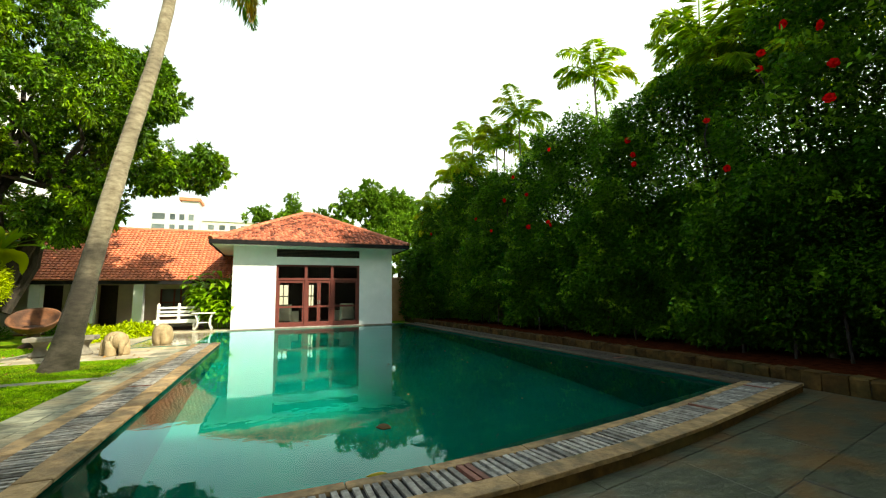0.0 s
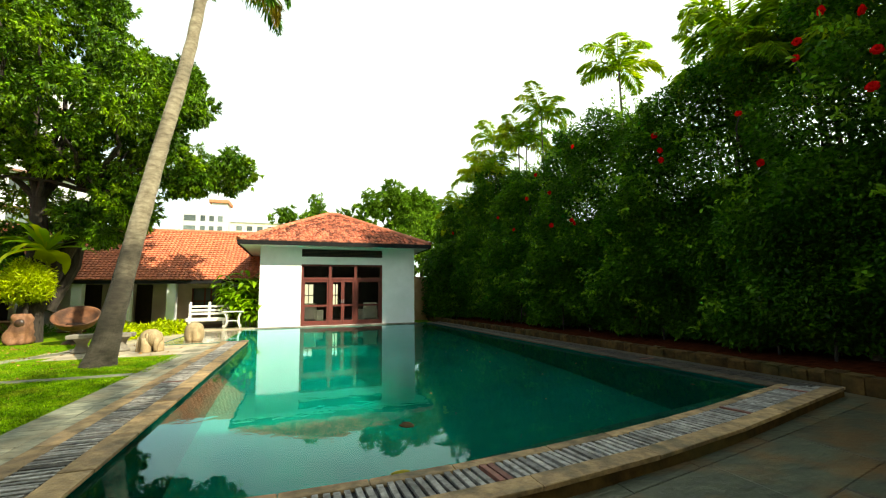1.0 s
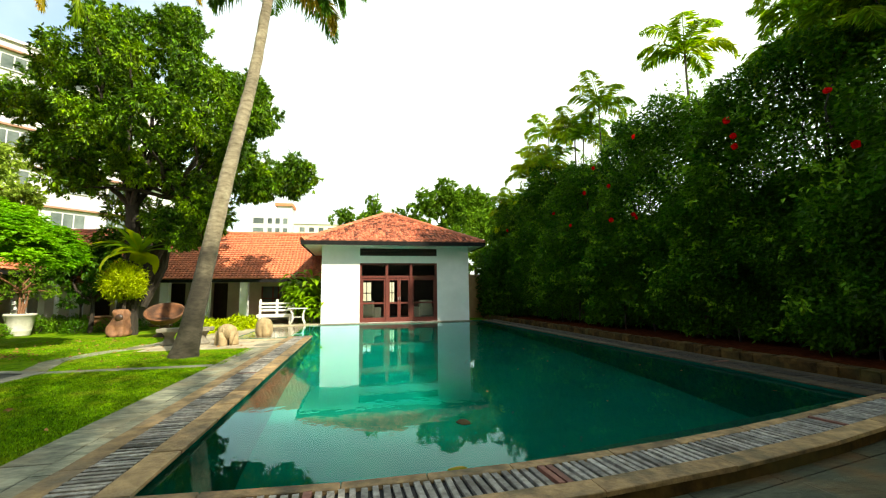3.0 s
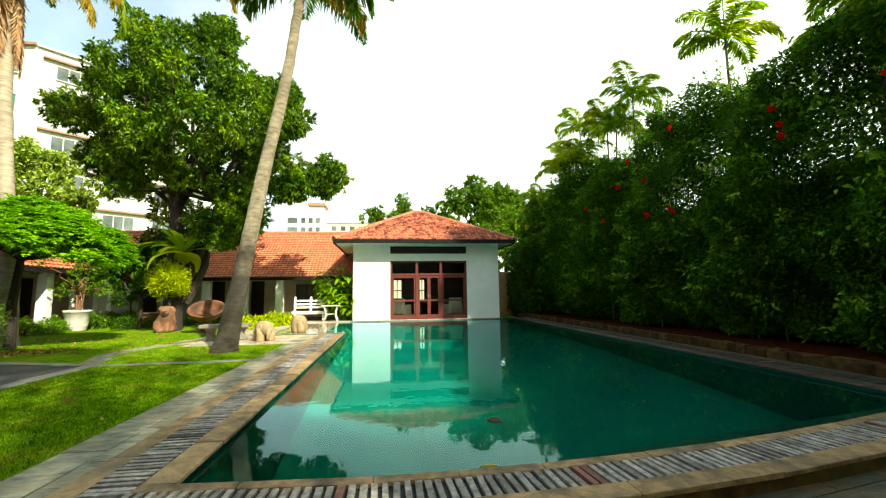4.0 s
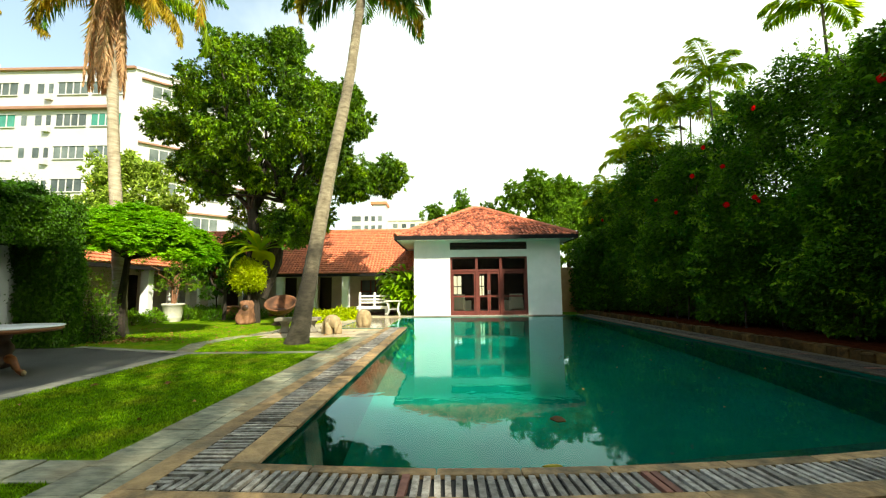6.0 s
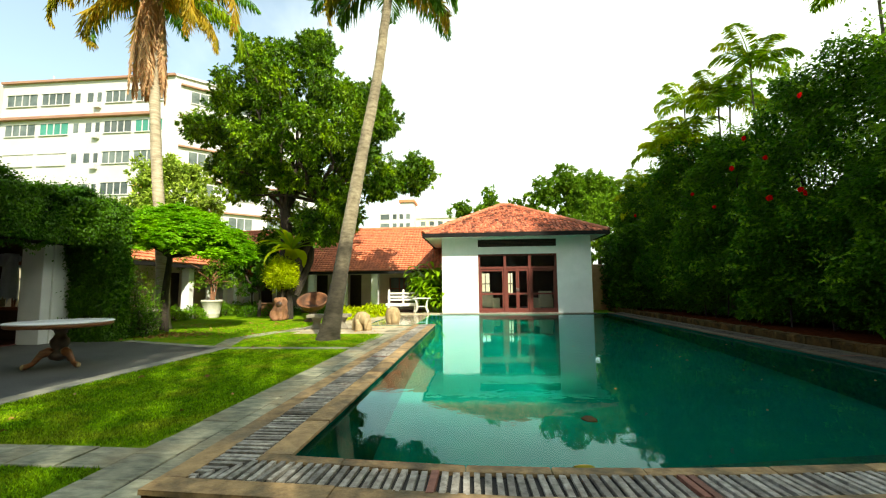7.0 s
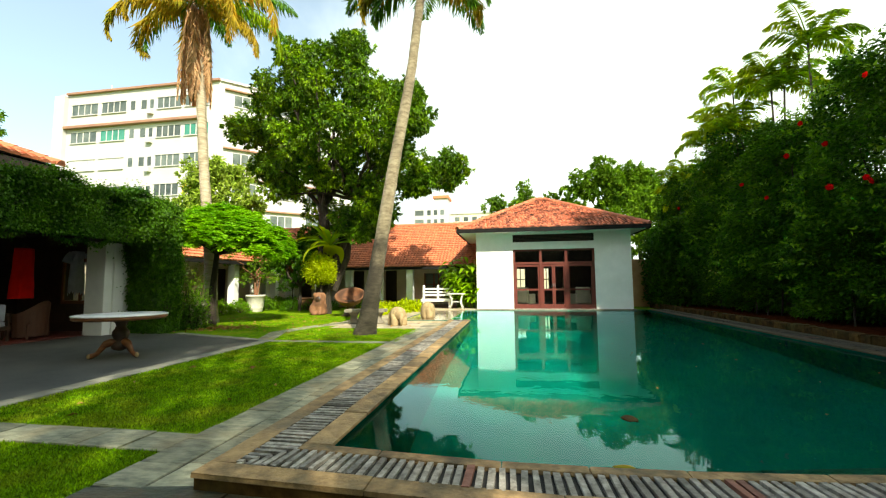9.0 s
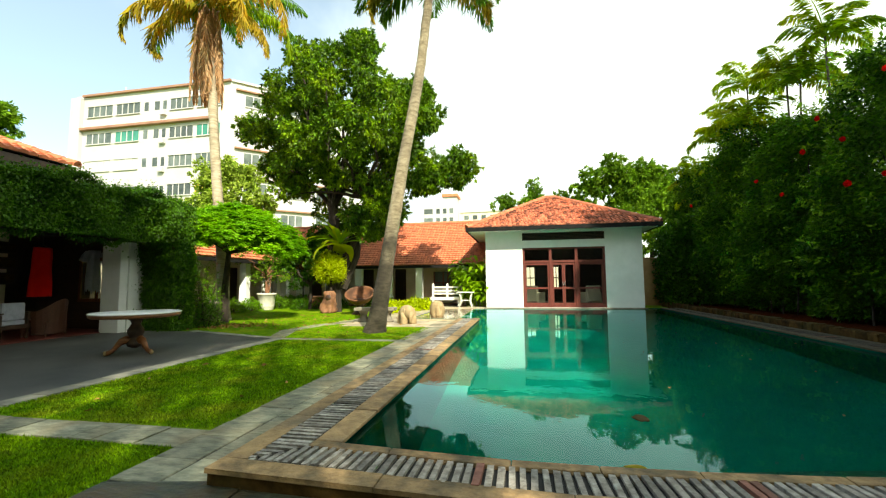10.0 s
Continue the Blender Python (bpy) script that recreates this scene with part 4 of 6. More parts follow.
    fitted("end_pier", front, -0.3, 1.2, -1, TOP - 0.4, 0.0, 0.5, M_HOTEL, h)
    fitted("drain_pipe", side, 0.35, 0.5, 0, TOP - 1, 0.02, 0.14, M_HOTEL, h)
    fitted("roof_mast", front, 5.0, 5.12, TOP, TOP + 1.8, -2.2, -2.1, M_HOTEL, h)


hotel()


def far_block():
    h = thing("distant_block", "pale distant apartment block with rows of windows", "building")
    x0, y = -27.2, 120.0
    box("wall", x0, x0 + 10.5, y, y + 14, -1, 24.2, M_HOTEL, h)
    box("stair_tower", x0 + 6.2, x0 + 10.0, y + 1, y + 7, 24.2, 26.6, M_HOTEL, h, "roof tower with a terracotta cap")
    box("tower_cap", x0 + 5.6, x0 + 10.4, y + 0.5, y + 7.5, 26.6, 27.4, M_TILE_OLD, h)
    box("lower_wing", x0 + 10.5, x0 + 29, y + 3, y + 14, -1, 22.2, M_CREAM, h)
    for k in range(3):
        box("ledge", x0 + 10.5, x0 + 29.2, y + 2.7, y + 3.0, 21.9 - k * 2.75, 22.3 - k * 2.75, M_HOTEL, h)
    for r in range(5):
        z = 21.4 - r * 2.75
        for c, (a, b) in enumerate(((0.3, 2.9), (4.0, 5.1), (6.0, 7.1), (8.0, 9.1))):
            box("window", x0 + a, x0 + b, y - 0.06, y + 0.02, z, z + 1.5, M_WIN, h)
        for c in range(5):
            box("window", x0 + 12 + c * 2.6, x0 + 13.4 + c * 2.6, y + 2.94, y + 3.02, z - 1.7, z - 0.4, M_WIN, h)


far_block()


def ivy_house():
    """The open-fronted room on the patio: an ivy-grown fascia on white piers, tiled roof above."""
    h = thing("patio_house", "ivy-covered patio house with a dark open front", "house")
    box("fascia_beam", -9.3, -8.25, -9.0, 7.6, 2.32, 3.38, M_FASCIA, h)
    box("pier", -9.80, -9.20, 6.45, 7.196, GROUND - 0.02, 2.5, M_WALL, h, "white plaster pier", 0.02)
    box("pier_pilaster", -9.197, -9.13, 6.66, 6.96, GROUND - 0.02, 2.5, M_WALL, h, bevel=0.02)
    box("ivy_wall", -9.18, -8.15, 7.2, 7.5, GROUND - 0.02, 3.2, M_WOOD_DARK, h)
    # back wall, side wall and ceiling coloured near black for the room's shade
    wall_with_openings("back_wall", -13.2, -13.0, -9.0, 8.0, GROUND - 0.02, 2.7, [], M_WOOD_DARK, h, "y", "back wall coloured dark for the room's shade")
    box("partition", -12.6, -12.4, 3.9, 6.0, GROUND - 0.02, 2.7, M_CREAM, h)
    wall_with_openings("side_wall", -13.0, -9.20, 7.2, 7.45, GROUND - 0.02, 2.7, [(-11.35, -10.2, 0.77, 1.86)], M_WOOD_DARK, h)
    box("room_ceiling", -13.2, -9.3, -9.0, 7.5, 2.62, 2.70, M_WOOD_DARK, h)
    box("floor_slab", -13.2, -9.75, -9.0, 7.4, GROUND - 0.03, GROUND + 0.012, M_REDFLOOR, h, "polished red oxide floor")
    win = box("window_frame", -11.42, -10.13, 7.15, 7.197, 0.68, 0.77, M_TEAK, h, "timber casement window lit from outside")
    box("rail", -11.42, -10.13, 7.15, 7.197, 1.86, 1.95, M_TEAK, win)
    for x in (-11.42, -10.82, -10.20):
        box("stile", x, x + 0.07, 7.15, 7.197, 0.77, 1.86, M_TEAK, win)
    for z in (1.11, 1.48):
        box("glazing_bar", -11.35, -10.2, 7.3, 7.33, z, z + 0.035, M_TEAK, win)
    box("pane", -11.35, -10.2, 7.34, 7.346, 0.77, 1.86, M_GLASS, win)
    roof = mesh_object("roof", [(-8.9, -9.0, 3.92), (-8.9, 4.95, 3.92), (-12.0, 4.0, 5.02), (-12.0, -9.0, 5.02), (-13.2, 4.0, 4.6), (-13.2, -9.0, 4.6), (-12.0, 4.95, 3.6)], [(0, 1, 2, 3), (3, 2, 4, 5), (1, 6, 2)], M_FASCIA, h, "orange tile roof above the ivy")
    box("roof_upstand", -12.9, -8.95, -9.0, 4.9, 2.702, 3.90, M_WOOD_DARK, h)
    up = Vector((0, 0, 0.03))
    tiled_slope("roof_tiles", roof, Vector((-8.9, 4.95, 3.92)) + up, Vector((-8.9, -2.0, 3.92)) + up, Vector((-12.0, -2.0, 5.02)) + up, Vector((-12.0, 4.0, 5.02)) + up, 0.20, 0.25, M_TILE_OLD, 0, 7)
    ridge_tiles(roof, (-8.9, 4.95, 3.98), (-12.0, 4.0, 5.08), M_TILE_OLD)


ivy_house()


def closing_walls():
    """Plain walls that close the garden behind the hedge and, unseen, behind the camera; the tall ones are added to
    cast shade.
    """
    tagged(box("wall_east", 12.4, 12.6, -14, 26, -0.3, 2.6, M_CREAM), "plain boundary wall behind the hedge", "wall", kind="structure")
    # unseen walls, the tall ones sized only to block the sun
    tagged(box("wall_southeast", 9.2, 16.0, -12.3, -12.0, -0.3, 13.5, M_CREAM), "plain tall unseen wall added to shade the garden", "wall", kind="structure")
    tagged(box("wall_south", 16.0, 27.0, -12.3, -12.0, -0.3, 6.0, M_CREAM), "plain unseen wall closing the garden", "wall", kind="structure")
    tagged(box("wall_south", 4.2, 9.2, -12.3, -12.0, -0.3, 6.0, M_CREAM), "plain unseen wall closing the garden", "wall", kind="structure")
    tagged(box("wall_southwest", -13.2, 4.2, -12.3, -12.0, -0.3, 20.0, M_CREAM), "plain tall unseen wall added to shade the garden", "wall", kind="structure")
    # cream backdrop, added so the rear windows look tan
    tagged(box("window_backdrop", -0.6, 6.9, 28.2, 28.4, -0.3, 2.4, M_CREAM), "cream backdrop added to tint the pavilion's rear windows", "wall", kind="structure")
    tagged(box("wall_north", 6.9, 12.4, 20.2, 20.4, -0.3, 2.3, surf("ochre_plaster", (0.42, 0.24, 0.10), (0.55, 0.34, 0.16), 2, 0.85, 0.2)), "ochre side wall beside the pavilion", "wall", kind="structure")


closing_walls()


# ---- trees and plants ----
def frond(parent, root, azimuth, rise, length, droop, material, leaflet=0.55, seed=0, count=44, hang=0.55, width=0.035, label=""):
    """One feather leaf: a drooping midrib with two rows of hanging leaflets."""
    rng = np.random.default_rng(seed)
    n = 12
    pts, p, pitch = [], np.array(root, float), rise
    heading = np.array([math.cos(azimuth), math.sin(azimuth), 0.0])
    for i in range(n + 1):
        pts.append(p.copy())
        p = p + (heading * math.cos(pitch) + np.array([0, 0, math.sin(pitch)])) * length / n
        pitch -= droop / n * (0.5 + 1.2 * i / n)
    pts = np.array(pts)
    t = np.linspace(0.10, 0.99, count)
    idx = t * n
    lo = np.minimum(idx.astype(int), n - 1)
    base = pts[lo] + (pts[lo + 1] - pts[lo]) * (idx - lo)[:, None]
    way = unit(pts[lo + 1] - pts[lo])
    side = np.cross(way, [0, 0, 1.0])
    side = unit(side + 1e-6)
    size = leaflet * (np.sin(np.pi * np.clip(0.12 + t * 0.86, 0, 1)) ** 0.7) * rng.uniform(0.8, 1.1, count)
    centres, ways, lens = [], [], []
    for s in (-1, 1):
        w = side * s * 0.8 + way * 0.55 + np.array([0, 0, -hang]) * rng.uniform(0.5, 1.3, (count, 1)) + rng.normal(0, 0.08, (count, 3))
        centres.append(base)
        ways.append(w)
        lens.append(size)
    fr = leaves("frond", np.concatenate(centres), np.concatenate(ways), np.concatenate(lens), width, material, parent, label, 0.3, seed)
    bm = bmesh.new()
    add_tube(bm, [tuple(q) for q in pts], [0.022 * (1 - 0.8 * i / n) * (leaflet / 0.55) for i in range(n + 1)], 5)
    part("midrib", bm, material, fr)
    return fr


def trunk_points(knots, n=26):
    """A smooth line through a few knots."""
    k = [Vector(p) for p in knots]
    out = []
    for i in range(n + 1):
        u = i / n * (len(k) - 1)
        j = min(int(u), len(k) - 2)
        f = u - j
        p0, p1, p2, p3 = k[max(j - 1, 0)], k[j], k[j + 1], k[min(j + 2, len(k) - 1)]
        out.append(0.5 * ((2 * p1) + (p2 - p0) * f + (2 * p0 - 5 * p1 + 4 * p2 - p3) * f * f + (3 * p1 - p0 - 3 * p2 + p3) * f ** 3))
    return out


def ringed_trunk(name, knots, r0, r1, flare, parent, material, rings=210, sides=24):
    pts = trunk_points(knots, rings)
    rad = []
    for i in range(rings + 1):
        u = i / rings
        r = r0 + (r1 - r0) * u + flare * math.exp(-u * 16)
        rad.append(r * (1 + (0.008 if (i // 3) % 2 else -0.004)))
    bm = bmesh.new()
    add_tube(bm, [tuple(p) for p in pts], rad, sides)
    for v in bm.verts:
        v.co += Vector((noise.noise(v.co * 3.0), noise.noise(v.co * 3.0 + Vector((9, 0, 0))), 0)) * 0.012
    return part(name, bm, material, parent)


def coconut_palm(label, knots, r0, r1, flare, fronds, seed, dead=(), bark=M_BARK_SHADED, hang=0.75, leaflet=0.75):
    palm = thing("coconut_palm", label, "palm tree", Matrix.Translation(knots[0]))
    back = Matrix.Translation(-Vector(knots[0]))
    local = [tuple(back @ Vector(k)) for k in knots]
    rnd = random.Random(seed)
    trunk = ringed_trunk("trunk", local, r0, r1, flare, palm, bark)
    top = Vector(local[-1])
    rnd = random.Random(seed)
    for i, (az, rise, ln, dr, mt) in enumerate(fronds):
        frond(palm, top + Vector((0.1 * math.cos(radians(az)), 0.1 * math.sin(radians(az)), 0.1)), radians(az), radians(rise), ln, radians(dr), mt, leaflet, seed * 50 + i, 66, hang, 0.05)
    for i, (az, rise, ln, dr) in enumerate(dead):
        frond(palm, top + Vector((0.30 * math.cos(radians(az)), 0.30 * math.sin(radians(az)), 0.1 + 0.25 * (i % 3))), radians(az), radians(rise), ln, radians(dr), M_PALM_DEAD, 0.52, seed * 70 + i, 60, 1.8, 0.05, "brown dead frond hanging down the trunk")
    return palm


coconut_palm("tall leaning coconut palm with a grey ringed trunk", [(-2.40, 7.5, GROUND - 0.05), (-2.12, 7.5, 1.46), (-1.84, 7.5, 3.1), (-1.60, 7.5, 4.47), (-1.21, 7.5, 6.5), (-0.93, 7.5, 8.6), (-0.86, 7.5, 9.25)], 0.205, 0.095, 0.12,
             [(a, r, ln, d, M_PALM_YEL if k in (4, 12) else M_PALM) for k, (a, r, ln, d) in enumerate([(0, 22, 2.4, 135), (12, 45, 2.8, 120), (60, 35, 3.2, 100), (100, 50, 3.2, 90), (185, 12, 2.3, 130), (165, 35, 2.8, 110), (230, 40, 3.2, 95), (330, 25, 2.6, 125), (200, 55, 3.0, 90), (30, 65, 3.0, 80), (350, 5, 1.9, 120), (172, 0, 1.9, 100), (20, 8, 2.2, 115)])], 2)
coconut_palm("coconut palm with yellowing fronds and a brown dead skirt", [(-9.09, 10.4, GROUND - 0.05), (-9.20, 10.4, 1.8), (-9.36, 10.4, 3.3), (-9.61, 10.4, 5.4), (-9.86, 10.4, 8.2), (-10.12, 10.4, 11.5)], 0.20, 0.15, 0.08,
             [(a, r, ln, d, m) for a, r, ln, d, m in [(185, 22, 4.0, 185, M_PALM_YEL), (170, 35, 4.2, 165, M_PALM), (215, 15, 4.0, 140, M_PALM_YEL), (250, 10, 3.4, 130, M_PALM_YEL), (350, 25, 5.2, 150, M_PALM_YEL), (10, 15, 4.8, 150, M_CANE), (330, 10, 4.6, 140, M_PALM_YEL), (300, 15, 4.0, 120, M_PALM_YEL), (355, -8, 3.8, 90, M_PALM_YEL), (20, 40, 4.0, 100, M_PALM), (60, 40, 4.0, 90, M_PALM), (110, 45, 4.0, 90, M_PALM), (320, 35, 3.8, 110, M_PALM), (200, 55, 4.0, 80, M_PALM), (280, 60, 4.0, 80, M_PALM), (0, 70, 4.0, 70, M_PALM), (140, 20, 3.6, 100, M_PALM_YEL)]], 3,
             dead=[(az, -84 - (k % 4) * 3, 3.7 + 0.3 * (k % 3), 6) for k, az in enumerate(range(0, 360, 15))], bark=M_BARK_PALE, hang=1.7, leaflet=0.95)


def rosettes(rng, centres, radii, per, leaf, width, spread=1.0, droop=0.35, shell=0.55):
    """Tufts of leaves over the outer part of rounded clumps: starts, ways, lengths, widths."""
    c, w, l = [], [], []
    for centre, r in zip(centres, radii):
        k = max(int(per * r * r), 4)
        d = unit(rng.normal(size=(k, 3)))
        at = np.array(centre) + d * r * (shell + (1 - shell) * rng.random((k, 1)) ** 0.5) * np.array([1, 1, 0.8]) * (1 + 0.22 * rng.normal(size=(k, 1)))
        n = 13
        out = np.repeat(d, n, 0) * 0.7 + unit(rng.normal(size=(k * n, 3))) * spread + np.array([0, 0, -droop])
        c.append(np.repeat(at, n, 0) + rng.normal(0, leaf * 0.15, (k * n, 3)))
        w.append(out)
        l.append(rng.uniform(0.65, 1.15, k * n) * leaf)
    c, w, l = np.concatenate(c), np.concatenate(w), np.concatenate(l)
    return c, w, l, width * l / leaf


def limbs(bm, root, r0, targets, seed, bend=0.25, sides=7):
    """Limbs from a fork to each clump, wavering and tapering."""
    rnd = random.Random(seed)
    for t in targets:
        a, b = Vector(root), Vector(t)
        pts, rad = [], []
        for i in range(8):
            u = i / 7
            p = a.lerp(b, u) + Vector((rnd.uniform(-1, 1), rnd.uniform(-1, 1), 0.6 * math.sin(u * math.pi))) * bend * math.sin(u * math.pi)
            pts.append(tuple(p))
            rad.append(r0 * (1 - 0.86 * u) ** 1.1 + 0.008)
        add_tube(bm, pts, rad, sides)


def mango_tree():
    tree = thing("mango_tree", "large spreading mango tree with dense glossy green crown", "tree")
    rng = np.random.default_rng(11)
    flat = [(-8.13, 11.68, 1.33), (-5.91, 12.03, 1.37), (-9.36, 10.17, 1.3), (-7.41, 10.24, 1.78), (-4.95, 10.33, 1.6), (-3.34, 9.64, 1.16), (-10.56, 8.71, 1.17), (-8.62, 8.29, 1.51), (-6.45, 8.34, 1.78), (-4.44, 8.15, 1.59), (-2.63, 8.5, 0.92), (-9.4, 6.87, 0.96), (-8.93, 5.95, 1.0), (-5.28, 6.46, 1.6), (-3.27, 6.49, 1.36), (-1.45, 6.28, 0.95), (-4.56, 4.7, 1.15), (-2.7, 5.75, 0.7), (-4.15, 4.35, 0.25), (-4.3, 4.95, 0.5), (-4.95, 3.7, 0.3), (-5.6, 4.4, 0.5), (-7.5, 6.7, 0.6), (-6.9, 6.1, 0.5), (-8.0, 7.4, 0.6)]
    centres, radii = [], []
    for x, z, r in flat:
        mid = 1 - min(1.0, math.hypot((x + 6.2) / 5.2, (z - 8.3) / 4.6))
        front = -2.6 * mid - 0.3 if z > 7.2 else -0.7
        for dy in (front, 0.6, 2.8 * mid + 0.9, 2.8 * mid + 2.0)[:4 if r > 0.9 else 2]:
            for _ in range(int((3 if dy == front else 5) + 3 * r)):
                d = unit(rng.normal(size=3)) * r * rng.uniform(0.45, 0.85)
                s = (14.5 + dy + 3.0) / 17.5
                centres.append((1.36 + (x - 1.36 + d[0]) * s, 14.5 + dy + d[1] * 0.8, 1.17 + (z - 1.42 + d[2] * 0.85) * s))
                radii.append(rng.uniform(0.30, 0.52))
    c, w, l, wd = rosettes(rng, centres, radii, 160, 0.195, 0.066, 0.8, 0.5, 0.7)
    leaves("crown", c, w, l, wd, M_MANGO, tree, "dense long drooping green leaves", 0.2, 5)
    bm = bmesh.new()
    base = (-6.9, 14.6, GROUND - 0.1)
    add_tube(bm, [base, (-6.86, 14.6, 1.2), (-6.8, 14.55, 3.2), (-6.9, 14.5, 4.6)], [0.42, 0.31, 0.26, 0.20], 12)
    add_tube(bm, [(-6.75, 14.6, 1.0), (-6.2, 14.7, 2.6), (-5.7, 14.7, 3.8), (-5.2, 14.5, 5.0)], [0.26, 0.22, 0.18, 0.13], 10)
    add_tube(bm, [(-6.6, 14.9, 0.9), (-6.1, 15.3, 2.4), (-6.0, 15.5, 4.2)], [0.25, 0.2, 0.15], 9)
    limbs(bm, (-6.9, 14.5, 4.5), 0.10, centres[4:230:23], 3)
    limbs(bm, (-5.3, 14.5, 4.9), 0.08, centres[240::21], 4)
    part("trunk", bm, M_TRUNK, tree, "forked dark brown trunk and limbs")


mango_tree()


def round_tree(name, label, at, height, lobes, leaf, width, per, material, seed, trunk=0.16, droop=0.3):
    """A tree of uneven rounded clumps (offsets from its foot, and radius) on a short forked trunk."""
    tree = thing(name, label, "tree", Matrix.Translation(at))
    rng = np.random.default_rng(seed)
    cs, rs = [], []
    for x, y, z, r in lobes:
        for _ in range(4):
            q = rng.normal(0, 0.38, 3) * r
            cs.append((x + q[0], y + q[1], z + q[2]))
            rs.append(r * rng.uniform(0.5, 0.75))
    c, w, l, wd = rosettes(rng, cs, rs, per, leaf, width, 1.0, droop)
    leaves("crown", c, w, l, wd, material, tree, "", 0.2, seed)
    bm = bmesh.new()
    add_tube(bm, [(0, 0, -0.2), (0.05, 0, height * 0.3), (0, 0.05, height * 0.55)], [trunk * 1.4, trunk, trunk * 0.8], 9)
    limbs(bm, (0, 0.05, height * 0.53), trunk * 0.7, [cs[i] for i in range(0, len(cs), 4)], seed)
    part("trunk", bm, M_TRUNK, tree)


round_tree("garden_tree", "bright green broadleaf tree behind the veranda wing", (-17.9, 22, GROUND), 7.0, [(-1.6, 0, 7.8, 1.4), (0, 0, 8.9, 1.4), (1.5, 0, 8.0, 1.3), (0, -0.5, 7.0, 1.5), (-2.4, 0, 6.6, 1.1), (2.2, 0, 6.6, 1.2), (0.3, 0, 5.6, 1.3)], 0.32, 0.14, 60, M_PALE_LEAF, 31)
round_tree("background_tree", "round dark green tree behind the pavilion", (8.6, 30, GROUND), 7.5, [(-1.9, 0, 8.2, 1.1), (-0.7, 0, 8.8, 1.1), (0.5, 0, 9.0, 1.1), (1.7, 0, 8.8, 1.1), (2.7, 0, 8.1, 1.1), (0, 0, 7.6, 1.5), (-2.4, 0, 7.0, 1.1), (3.2, 0, 7.0, 1.2), (1.6, 0, 7.2, 1.5), (3.8, -1, 6.0, 1.3)], 0.30, 0.14, 95, M_FAR, 32)
round_tree("background_tree", "small tree showing above the tiled roofs", (0.7, 30, GROUND), 6.0, [(-0.6, 0, 7.3, 0.8), (0.5, 0, 7.0, 0.8), (-0.2, 0, 6.4, 0.9)], 0.30, 0.14, 60, M_FAR, 33, 0.1)
round_tree("background_tree", "small tree showing above the tiled roofs", (2.5, 31, GROUND), 6.5, [(0, 0, 8.2, 0.7), (-0.4, 0, 7.5, 0.75), (0.5, 0, 7.4, 0.7)], 0.30, 0.14, 60, M_FAR, 34, 0.1)
round_tree("background_tree", "small tree showing above the tiled roofs", (4.9, 31, GROUND), 6.0, [(0, 0, 7.6, 0.8), (0.6, 0, 7.0, 0.8)], 0.30, 0.14, 60, M_FAR, 35, 0.1)
round_tree("background_tree", "distant tree beyond the patio roof", (-43.0, 25, GROUND), 14.0, [(-1, 0, 14.6, 1.8), (0.2, 0, 16.0, 1.5), (-0.5, 0, 12.6, 1.8)], 0.5, 0.22, 26, M_FAR, 36, 0.3)
round_tree("garden_tree", "dark tree filling in behind the mango", (-8.6, 18.0, GROUND), 4.0, [(-0.8, 0, 4.4, 1.1), (0.9, 0, 4.0, 1.1), (0, 0.4, 5.4, 1.2)], 0.27, 0.09, 55, M_MANGO, 37, 0.12)


# unseen leaf masses, added only to shade pavilion, lawn and patio
round_tree("shade_caster", "unseen leaf mass added to shade the pavilion's right side", (22.1, -9.3, GROUND), 26.0, [(x, 0.3 * (i % 2), z, 1.05) for i, (x, z) in enumerate(((-0.2, 26.5), (0.9, 26.4), (2.1, 26.6), (3.2, 26.5), (-0.2, 27.8), (0.9, 28.0), (2.1, 27.9), (3.2, 27.9), (-0.1, 28.9), (0.9, 29.1), (2.1, 29.0), (3.2, 29.0)))], 0.45, 0.25, 44, M_FAR, 36, 0.4)
round_tree("shade_caster", "unseen thin leaf mass added to dapple the lawn", (6.5, -14.0, GROUND), 12.0, [(-11.5 + 0.9 * i + 0.35 * math.sin(2.4 * j + 1.7 * i) + 0.67 * (11.4 + 0.95 * j), 0.4 * (i % 3), 11.4 + 0.95 * j + 0.3 * (i % 2), 0.95) for i in range(7) for j in range(10) if i < 4 or (i + j) % 3], 0.15, 0.08, 21, M_FAR, 47, 0.3)
round_tree("shade_caster", "unseen leaf mass added to shade the patio", (2.5, -14.0, GROUND), 14.0, [(-11.9 + 1.15 * i + 0.67 * (14.6 + 1.1 * j), 0.4 * (i % 3), 14.6 + 1.1 * j + 0.4 * (i % 2), 1.2) for i in range(4) for j in range(7)], 0.34, 0.2, 34, M_FAR, 48, 0.35)
round_tree("background_tree", "leafy tree filling the gap beside the pavilion", (9.4, 25.5, GROUND), 6.0, [(-1.6, 0, 3.2, 1.2), (-1.2, 0, 5.0, 1.3), (0.6, 0, 4.2, 1.5), (0.4, 0, 6.2, 1.4), (2.4, 0, 5.6, 1.5), (-1.9, -0.5, 1.8, 1.0)], 0.32, 0.14, 50, M_FAR, 39, 0.14)


